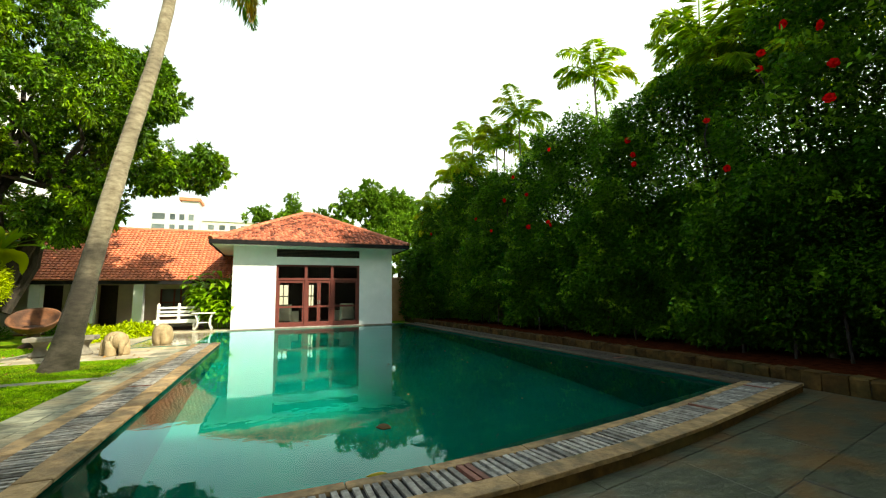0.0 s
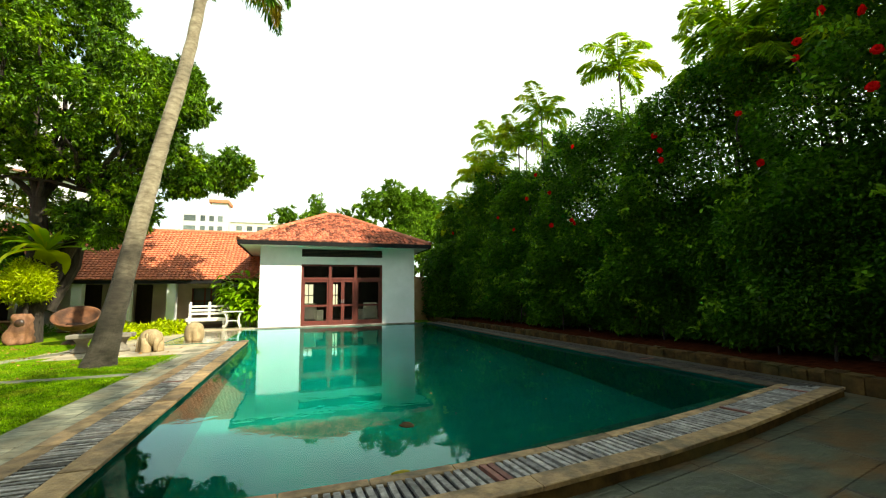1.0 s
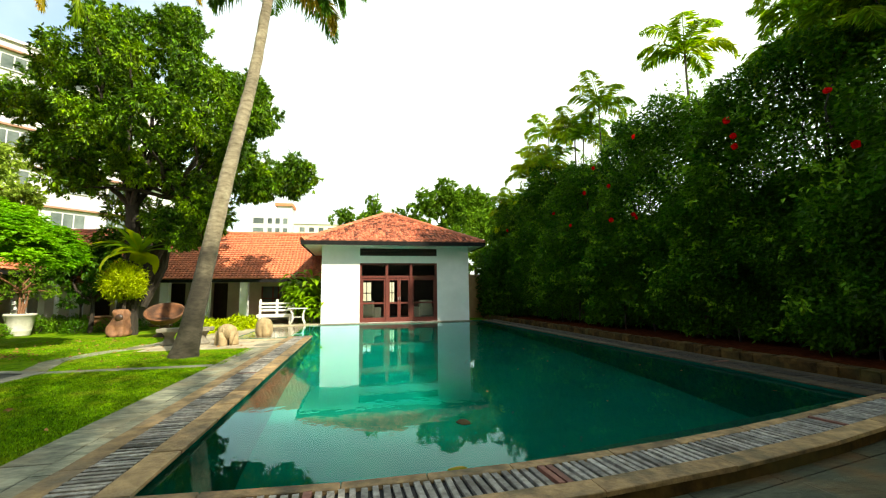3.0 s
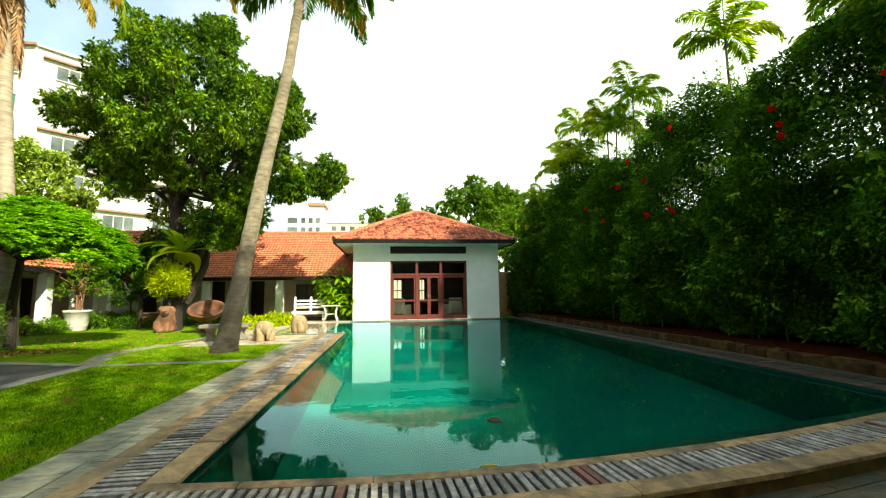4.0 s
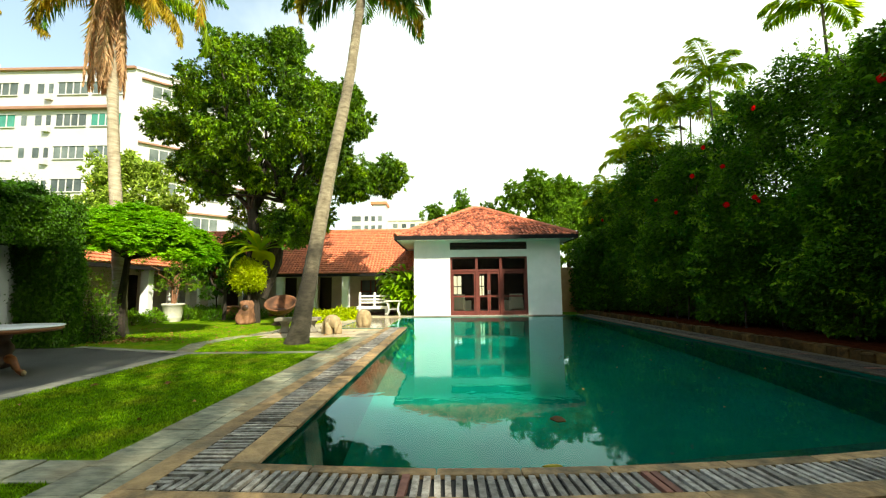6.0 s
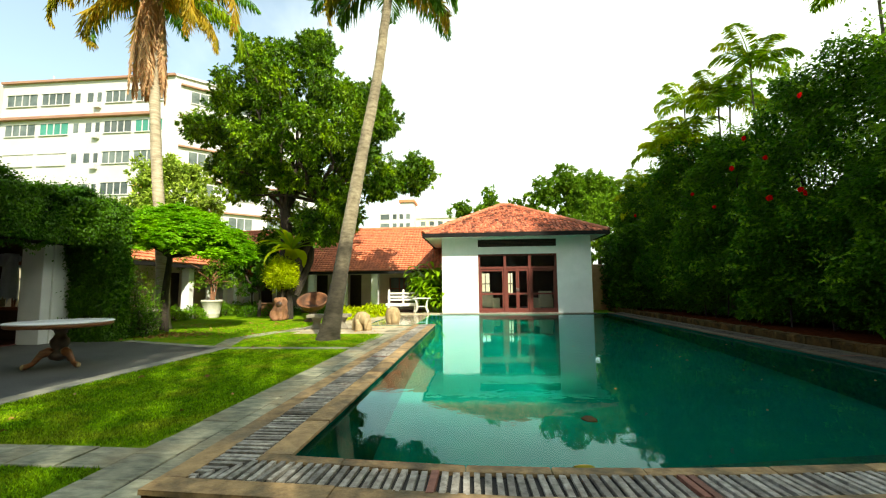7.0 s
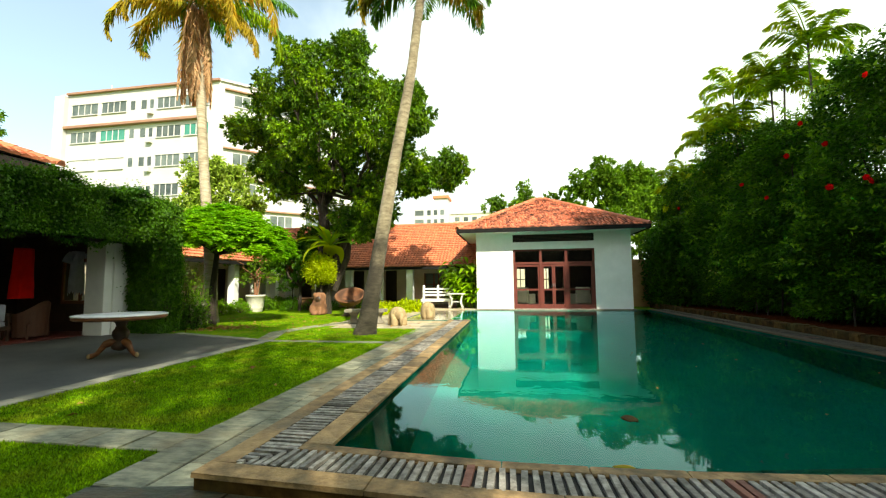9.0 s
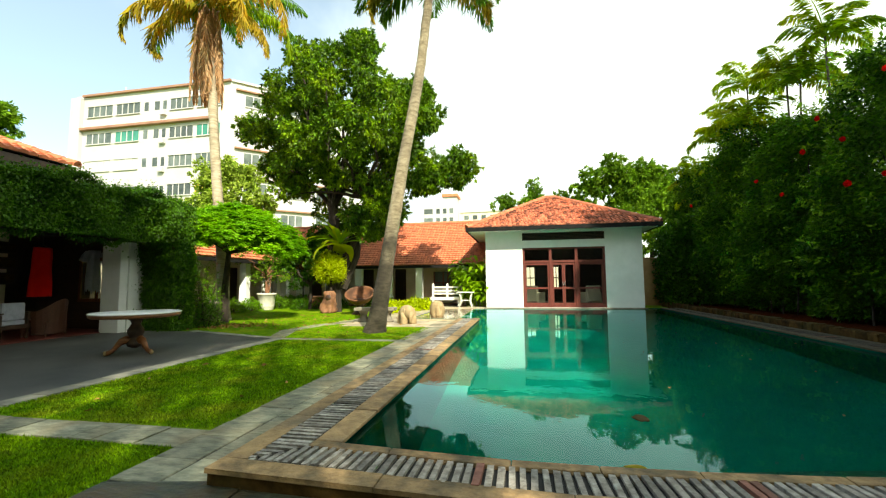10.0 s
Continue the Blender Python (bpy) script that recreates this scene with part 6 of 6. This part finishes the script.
# ---- things in the garden ----
def pedestal_table():
    t = thing("pedestal_table", "round white marble-topped table on a carved wooden pedestal", "table", pose(-5.75, 3.72, GROUND, 0, 0, 12) @ Matrix.Diagonal((0.72, 0.72, 1, 1)))
    bm = bmesh.new()
    lathe(bm, [(0.985, 0.740), (1.0, 0.746), (1.0, 0.759), (0.985, 0.765), (0.0005, 0.765)], 64)
    part("tabletop", bm, M_MARBLE, t, "white marble top", True)
    bm = bmesh.new()
    lathe(bm, [(0.86, 0.672), (0.94, 0.677), (0.985, 0.70), (0.98, 0.7395), (0.02, 0.7395)], 64)
    part("apron", bm, M_TEAK, t, "dark varnished wooden rim", True)
    bm = bmesh.new()
    lathe(bm, [(0.05, 0.10), (0.17, 0.14), (0.20, 0.20), (0.16, 0.25), (0.12, 0.28), (0.15, 0.33), (0.185, 0.39), (0.18, 0.45), (0.13, 0.50), (0.10, 0.55), (0.13, 0.61), (0.22, 0.65), (0.24, 0.671)], 28)
    part("pedestal", bm, M_WOOD_DARK, t, "turned dark wooden column", True)
    for k in range(3):
        bm = bmesh.new()
        a = radians(100 + 120 * k)
        d = Vector((math.cos(a), math.sin(a), 0))
        prof = [(0.10, 0.24), (0.20, 0.26), (0.30, 0.23), (0.38, 0.15), (0.45, 0.08), (0.54, 0.05), (0.58, 0.05)]
        add_tube(bm, [tuple(d * r + Vector((0, 0, z))) for r, z in prof], [0.075, 0.08, 0.07, 0.055, 0.045, 0.045, 0.05], 10)
        leg = part("leg", bm, M_TEAK, t, "", True)
        bm = bmesh.new()
        bmesh.ops.create_uvsphere(bm, u_segments=12, v_segments=8, radius=0.045, matrix=Matrix.Translation(d * 0.60 + Vector((0, 0, 0.045))))
        part("foot_cap", bm, M_STONE, leg, "pale worn foot", True)


pedestal_table()


def garment(name, label, material, m, width, height, ragged=0.0, sleeves=False):
    """A hanging garment of draped cloth on a hanger."""
    g = thing(name, label, "garment", m)
    bm = bmesh.new()
    cols, rows = 18, 14
    grid = []
    for j in range(rows + 1):
        v = j / rows
        row = []
        for i in range(cols * 2):
            a = 2 * math.pi * i / (cols * 2)
            w = width / 2 * (0.86 + 0.14 * min(v * 5, 1) - 0.10 * math.sin(math.pi * min(v / 0.7, 1)) + 0.10 * v)
            fold = 1 + 0.10 * v * math.sin(i * 2.3) + 0.05 * math.sin(i * 5.1)
            z = -v * height * (1 + ragged * noise.noise(Vector((i * 1.3, v, 2))))
            row.append(bm.verts.new((w * math.cos(a) * fold, 0.09 * math.sin(a) * fold, z)))
        grid.append(row)
    n = cols * 2
    for a, b in zip(grid, grid[1:]):
        for i in range(n):
            bm.faces.new((a[i], a[(i + 1) % n], b[(i + 1) % n], b[i]))
    bm.faces.new(grid[0])
    part("cloth", bm, material, g, "", True)
    if sleeves:
        for s in (-1, 1):
            bm = bmesh.new()
            add_tube(bm, [(s * width * 0.38, 0, -0.06), (s * width * 0.62, 0, -0.20), (s * width * 0.72, 0, -0.32)], [0.09, 0.10, 0.11], 10)
            part("sleeve", bm, material, g, "", True)
    bm = bmesh.new()
    add_tube(bm, [(-width * 0.4, 0, -0.02), (0, 0, 0.06), (width * 0.4, 0, -0.02)], [0.012, 0.012, 0.012], 6)
    add_tube(bm, [(0, 0, 0.05), (0, 0, 0.35)], [0.006, 0.006], 5)
    part("hanger", bm, M_WOOD_DARK, g, "")


garment("red_dress", "sleeveless red dress hanging in the doorway", M_RED, pose(-10.8, 5.70, 2.14, 0, 0, 78), 0.45, 1.26)
garment("pale_dress", "pale grey-white dress hanging from a hanger", M_CLOTH, pose(-10.8, 7.06, 2.16, 0, 0, 78), 0.36, 1.18, 0.25, True)


def wicker_chair(m, label):
    c = thing("wicker_chair", label, "chair", m)
    bm = bmesh.new()
    add_box(bm, -0.32, 0.32, -0.30, 0.30, 0.34, 0.42, 0.03)
    part("seat", bm, M_WICKER, c)
    bm = bmesh.new()
    rows = []
    for k in range(13):
        a = math.pi * (1.06 * k / 12 - 0.03)
        x, y = 0.40 * math.cos(a), 0.02 + 0.36 * math.sin(a)
        top = 0.62 + 0.30 * math.sin(max(min(a, math.pi), 0)) ** 2
        rows.append([bm.verts.new((x * s, y * s, z)) for s, z in ((1, 0.05), (1.04, 0.40), (1.1, top), (1.03, top), (0.93, 0.40), (0.92, 0.05))])
    for a, b in zip(rows, rows[1:]):
        for k in range(6):
            bm.faces.new((a[k], a[(k + 1) % 6], b[(k + 1) % 6], b[k]))
    bm.faces.new(rows[0])
    bm.faces.new(list(reversed(rows[-1])))
    part("backrest", bm, M_WICKER, c)
    for sx in (-0.33, 0.33):
        for sy in (-0.26, 0.26):
            bm = bmesh.new()
            add_tube(bm, [(sx, sy, 0), (sx * 0.96, sy * 0.96, 0.36)], [0.025, 0.03], 8)
            part("leg", bm, M_WICKER, c)


wicker_chair(pose(-10.6, 5.72, GROUND + 0.012, 0, 0, -70), "dark brown wicker armchair on the red floor")


def cushioned_chair():
    c = thing("lounge_chair", "dark timber lounge chair with pale seat cushion", "chair", pose(-10.6, 4.75, GROUND + 0.012, 0, 0, -75))
    box("frame", -0.36, 0.36, -0.34, 0.34, 0.26, 0.34, M_WOOD_DARK, c, bevel=0.01)
    box("cushion", -0.31, 0.31, -0.31, 0.29, 0.345, 0.45, M_CLOTH, c, bevel=0.03)
    box("back_cushion", -0.29, 0.29, 0.16, 0.30, 0.46, 0.86, M_CLOTH, c, bevel=0.04)
    for sx in (-0.36, 0.31):
        for sy in (-0.34, 0.29):
            box("leg", sx, sx + 0.05, sy, sy + 0.05, 0.0, 0.6, M_WOOD_DARK, c, bevel=0.005)
        box("armrest", sx - 0.01, sx + 0.06, -0.36, 0.36, 0.605, 0.64, M_WOOD_DARK, c, bevel=0.008)


cushioned_chair()
for i in range(3):
    z = 1.20 + 0.42 * i
    p = thing("picture", "small dark framed picture on a white wall", "picture", pose(-12.39, 5.95, z), "pictures on the wall")
    box("frame", 0.0, 0.03, -0.26, 0.26, 0.0, 0.32, M_WOOD_DARK, p, bevel=0.005)
    box("print", 0.0305, 0.034, -0.20, 0.20, 0.05, 0.27, M_KERB, p)


def stone_block(name, label, at, rx, ry, h, seed, grooves):
    """A squat rounded block of carved stone with shallow grooves and an arched notch."""
    bm = bmesh.new()
    lathe(bm, [(0.78, 0.0), (0.88, 0.06), (0.96, 0.18), (1.0, 0.34), (0.99, 0.50), (0.94, 0.66), (0.84, 0.80), (0.68, 0.91), (0.45, 0.97), (0.22, 1.0), (0.02, 1.0)], 56)
    rnd = random.Random(seed)
    for v in bm.verts:
        a = math.atan2(v.co.y, v.co.x)
        r = math.hypot(v.co.x, v.co.y)
        dent = 0.0
        for g, wdt, z0, z1 in grooves:
            if z0 <= v.co.z <= z1:
                dent += 0.20 * math.exp(-((a - g) / wdt) ** 2)
        k = (1 - dent + 0.03 * noise.noise(v.co * 3 + Vector((seed, 0, 0)))) if r > 0.3 else 1
        v.co = Vector((v.co.x * rx * k, v.co.y * ry * k, v.co.z * h))
    ob = part(name, bm, M_STONE, None, "", True)
    ob.matrix_basis = Matrix.Translation(at)
    tagged(ob, label, "carved stone", "carved stones by the pool")


def stone_elephant(at, turn):
    """A small elephant carved from one block: domed back, four stout legs, ears and hanging trunk."""
    bm = bmesh.new()

    def lump(x, y, z, rx, ry, rz):
        bmesh.ops.create_uvsphere(bm, u_segments=20, v_segments=12, radius=1.0, matrix=pose(x, y, z) @ Matrix.Diagonal((rx, ry, rz, 1)))

    lump(-0.04, 0, 0.35, 0.33, 0.27, 0.235)
    lump(0.23, 0, 0.36, 0.17, 0.19, 0.20)
    for x, y in ((-0.22, -0.15), (-0.22, 0.15), (0.14, -0.15), (0.14, 0.15)):
        add_tube(bm, [(x, y, 0.0), (x, y, 0.03), (x, y, 0.18), (x * 0.9, y * 0.9, 0.36)], [0.135, 0.14, 0.13, 0.14], 14)
    for y in (-0.17, 0.17):
        lump(0.17, y, 0.36, 0.115, 0.045, 0.145)
    add_tube(bm, [(0.34, 0, 0.36), (0.39, 0, 0.24), (0.38, 0, 0.10), (0.33, 0, 0.02)], [0.085, 0.07, 0.055, 0.045], 12)
    for v in bm.verts:
        v.co += Vector((1, 1, 1)) * 0.012 * noise.noise(v.co * 7)
    ob = part("stone_elephant", bm, M_STONE, None, "", True)
    ob.matrix_basis = pose(*at, 0, 0, turn) @ Matrix.Diagonal((0.84, 0.9, 0.96, 1))
    tagged(ob, "small squat pale carved stone elephant on paving", "statue")


stone_elephant((-2.15, 9.75, GROUND), -55)
ledge = box("wet_ledge", -2.3, -0.72, 10.55, 16.095, WATER - 0.3, WATER + 0.006, M_WET, None, "", 0.004)
tagged(ledge, "pale wet stone ledge at the water's surface", "ledge", kind="structure")
stone_block("carved_stone", "upright drum-shaped carved stone beside the water", (-1.54, 11.45, WATER + 0.006), 0.26, 0.26, 0.56, 5, [(-1.7, 0.15, 0.0, 0.35), (-1.0, 0.1, 0.2, 0.8)])


def stone_bench():
    b = thing("stone_bench", "grey stone bench on two waisted supports", "bench", pose(-3.35, 10.25, GROUND, 0, 0, 4))
    box("seat", -0.66, 0.66, -0.24, 0.24, 0.36, 0.46, M_CONCRETE, b, bevel=0.02)
    for x in (-0.40, 0.40):
        bm = bmesh.new()
        lathe(bm, [(0.20, 0.0), (0.20, 0.05), (0.15, 0.09), (0.11, 0.18), (0.12, 0.26), (0.17, 0.33), (0.19, 0.36)], 20, (x, 0, 0))
        part("support", bm, M_CONCRETE, b, "", True)


stone_bench()


def white_bench():
    b = thing("garden_bench", "white painted timber garden bench with slatted back", "bench", pose(-2.18, 16.95, -0.01))
    for x in (-0.70, 0.0, 0.70):
        box("back_post", x - 0.05, x + 0.05, 0.20, 0.28, 0.30, 1.02, M_PLASTIC, b, bevel=0.012)
        bm = bmesh.new()
        lathe(bm, [(0.03, 1.0), (0.06, 1.03), (0.05, 1.07), (0.01, 1.09)], 12, (x, 0.24, 0))
        part("finial", bm, M_PLASTIC, b, "", True)
    for z in (0.56, 0.70, 0.86):
        box("back_slat", -0.74, 0.74, 0.175, 0.198, z, z + 0.085, M_PLASTIC, b, bevel=0.006)
    for y in (-0.26, -0.14, -0.02, 0.10):
        box("seat_slat", -0.78, 0.78, y, y + 0.10, 0.40, 0.435, M_PLASTIC, b, bevel=0.006)
    box("apron", -0.74, 0.74, -0.25, -0.22, 0.31, 0.40, M_PLASTIC, b, bevel=0.006)
    for x in (-0.62, 0.62):
        for y in (-0.20, 0.20):
            bm = bmesh.new()
            lathe(bm, [(0.05, 0.0), (0.065, 0.06), (0.045, 0.14), (0.06, 0.24), (0.045, 0.32), (0.05, 0.40)], 14, (x, y, 0))
            part("leg", bm, M_PLASTIC, b, "", True)


white_bench()


def white_table():
    t = thing("side_table", "small white painted table with curved legs", "table", pose(-1.18, 16.45, -0.01))
    bm = bmesh.new()
    add_box(bm, -0.40, 0.40, -0.30, 0.30, 0.66, 0.70, 0.012)
    part("tabletop", bm, M_PLASTIC, t)
    for sx in (-1, 1):
        for sy in (-1, 1):
            bm = bmesh.new()
            add_tube(bm, [(sx * 0.30, sy * 0.22, 0.66), (sx * 0.22, sy * 0.18, 0.45), (sx * 0.20, sy * 0.16, 0.25), (sx * 0.30, sy * 0.23, 0.0)], [0.03, 0.028, 0.026, 0.03], 8)
            part("leg", bm, M_PLASTIC, t, "", True)
    box("shelf", -0.20, 0.20, -0.15, 0.15, 0.30, 0.325, M_PLASTIC, t, bevel=0.005)


white_table()


def pot(name, label, at, r, h, material, rings=3):
    p = thing(name, label, "pot", Matrix.Translation(at))
    prof = [(r * 0.70, 0.0), (r * 0.72, 0.02)]
    for k in range(rings):
        z = h * (0.2 + 0.6 * k / rings)
        w = 0.72 + 0.24 * z / h
        prof += [(r * w, z), (r * (w + 0.03), z + 0.02), (r * (w + 0.02), z + 0.05)]
    prof += [(r * 0.96, h * 0.88), (r * 1.03, h * 0.90), (r * 1.03, h), (r * 0.92, h), (r * 0.88, h * 0.86), (0.02, h * 0.86)]
    bm = bmesh.new()
    lathe(bm, prof, 28)
    part("body", bm, material, p, "", True)
    bm = bmesh.new()
    lathe(bm, [(0.02, h * 0.865), (r * 0.86, h * 0.87), (0.02, h * 0.9)], 20)
    part("earth", bm, M_SOIL, p)
    return p


pot("plant_pot", "large ribbed white stone plant pot on the lawn", (-10.75, 15.55, GROUND), 0.44, 0.80, surf("chalky_pot", (0.50, 0.48, 0.40), (0.66, 0.64, 0.56), 5, 0.85, 0.3, 20, (0.38, 0.35, 0.27), 2, 0.5), 1)
pot("plant_pot", "weathered brown plant pot under the trees", (-8.7, 16.9, GROUND), 0.55, 0.62, M_TERRA)
pot("plant_pot", "grey stone pot by the ivy post", (-8.45, 8.75, GROUND), 0.36, 0.72, M_CONCRETE)
pot("plant_pot", "pale stone pot on the veranda", (-11.0, 9.6, GROUND), 0.45, 0.55, M_CONCRETE)


def pot_tree():
    t = thing("potted_tree", "thin leggy light green tree growing in a pot", "tree", Matrix.Translation((-10.75, 15.55, GROUND + 0.76)))
    rng = np.random.default_rng(141)
    cs = [(rng.normal(0, 0.55), rng.normal(0, 0.5), 1.15 + rng.uniform(-0.5, 0.85)) for _ in range(26)]
    c, w, l, wd = rosettes(rng, cs, [0.36] * 26, 100, 0.10, 0.040, 1.0, 0.1, 0.15)
    leaves("crown", c, w, l, wd, M_FAR, t, "", 0.2, 142)
    bm = bmesh.new()
    for k in range(3):
        add_tube(bm, [(0.05 * k - 0.05, 0, -0.1), (0.1 * k - 0.08, 0.04, 0.4), (0.15 * k - 0.12, 0.05, 0.9)], [0.05, 0.04, 0.03], 7)
    limbs(bm, (0, 0.03, 0.8), 0.025, cs[::2], 143, 0.1, 5)
    part("trunk", bm, M_TERRA, t)


pot_tree()


def ball_shrub():
    """The round lime shrub in its rough stump-shaped planter."""
    s = thing("stump_planter", "rough brown stump-shaped planter with a knot hole", "planter", Matrix.Translation((-6.78, 14.0, GROUND)))
    bm = bmesh.new()
    lathe(bm, [(0.34, 0.0), (0.35, 0.08), (0.34, 0.16), (0.31, 0.26), (0.30, 0.36), (0.29, 0.46), (0.27, 0.56), (0.26, 0.66), (0.25, 0.76), (0.23, 0.84), (0.19, 0.92), (0.02, 0.93)], 40, wobble=0.3)
    for v in bm.verts:
        v.co += Vector((v.co.x, v.co.y, 0)).normalized() * (0.05 * noise.noise(v.co * 7) + 0.03 * noise.noise(v.co * 17))
    part("body", bm, M_TERRA, s, "", True)
    bm = bmesh.new()
    bmesh.ops.create_uvsphere(bm, u_segments=16, v_segments=10, radius=0.13, matrix=Matrix.Translation((0.08, -0.25, 0.64)) @ Matrix.Diagonal((1, 0.5, 1, 1)))
    part("knot", bm, M_WOOD_DARK, s, "dark round knot", True)
    b = thing("ball_shrub", "clipped round lime-green shrub in a planter", "shrub", Matrix.Translation((-6.70, 14.0, GROUND + 0.93)))
    rng = np.random.default_rng(151)
    n = 7200
    d = unit(rng.normal(size=(n, 3)))
    r = 0.60 * (0.4 + 0.6 * rng.random((n, 1)) ** 0.5) * (1 + 0.12 * np.sin(5 * d[:, :1] + 3 * d[:, 2:]) + 0.13 * rng.normal(size=(n, 1)))
    leaves("foliage", d * r + np.array([0, 0, 0.98]), d * 0.3 + rng.normal(0, 0.7, (n, 3)) + np.array([0, 0, 0.25]), rng.uniform(0.10, 0.20, n), 0.036, M_LIME, b, "", 0.2, 152)
    bm = bmesh.new()
    add_tube(bm, [(0, 0, -0.1), (0.02, 0, 0.5), (0, 0, 1.0)], [0.06, 0.05, 0.03], 8)
    part("stem", bm, M_TRUNK, b)


ball_shrub()


def clay_bowl():
    b = thing("clay_bowl", "huge tilted terracotta bowl with a dark stained inside", "bowl", pose(-5.1, 13.3, GROUND))
    bm = bmesh.new()
    lathe(bm, [(0.10, 0.0), (0.30, 0.03), (0.50, 0.14), (0.60, 0.30), (0.63, 0.40), (0.67, 0.42), (0.66, 0.45), (0.60, 0.45), (0.56, 0.36), (0.45, 0.18), (0.2, 0.08), (0.02, 0.07)], 40)
    bmesh.ops.transform(bm, matrix=pose(0, 0.05, 0.50, 29, 0, 10) @ Matrix.Scale(0.9, 4), verts=bm.verts)
    part("body", bm, M_BOWL, b, "", True)
    bm = bmesh.new()
    lathe(bm, [(0.34, 0.0), (0.30, 0.05), (0.16, 0.14), (0.14, 0.40), (0.24, 0.62)], 20)
    part("stand", bm, M_WOOD_DARK, b, "", True)


clay_bowl()


def pool_litter():
    rng = np.random.default_rng(161)
    n = 34
    c = np.stack([rng.uniform(2.2, 6.6, n), rng.uniform(0.8, 11, n), np.full(n, WATER + 0.004)], 1)
    ob = leaves("floating_leaves", c, np.stack([rng.normal(size=n), rng.normal(size=n), np.zeros(n)], 1), rng.uniform(0.03, 0.07, n), 0.025, M_LITTER, None, "", 0.05, 162)
    tagged(ob, "small leaves floating on the pool", "floating leaves", kind="stuff")
    bm = bmesh.new()
    lathe(bm, [(0.14, 0.0), (0.15, 0.02), (0.10, 0.06), (0.02, 0.07)], 16, wobble=0.3)
    ob = part("leaf_clump", bm, M_PALM_YEL, None, "", True)
    ob.matrix_basis = pose(2.05, near_edge(2.05) + 0.02, -0.045) @ Matrix.Diagonal((0.5, 0.16, 0.2, 1))
    tagged(ob, "yellow-green leaf floating against the rim", "leaf")

    # dark disc added on the surface in place of a submerged drain
    bm = bmesh.new()
    lathe(bm, [(0.070, 0.0), (0.072, 0.002), (0.055, 0.005), (0.02, 0.006)], 24, wobble=0.35)
    ob = part("leaf_litter", bm, M_KERB, None, "", True)
    ob.matrix_basis = pose(2.36, 1.07, WATER + 0.001) @ Matrix.Diagonal((1.0, 1.2, 1, 1))
    tagged(ob, "dark disc on the pool surface for a submerged drain", "leaf litter")


pool_litter()


# ---- plan depth ----
def settle(depth):
    """The plan was laid out for a narrower lens: squeeze everything in y about the camera's foot to fit the camera's
    view. Things that have a place of their own keep their shape.
    """
    shift = EYE[1] * (1 - depth)
    still = Matrix.Identity(4)
    for ob in scene.objects:
        if ob.parent is None and ob.type in ("MESH", "EMPTY"):
            if ob.matrix_basis == still:
                ob.location.y, ob.scale.y = shift, depth
            else:
                ob.location.y = ob.location.y * depth + shift


settle(0.969)
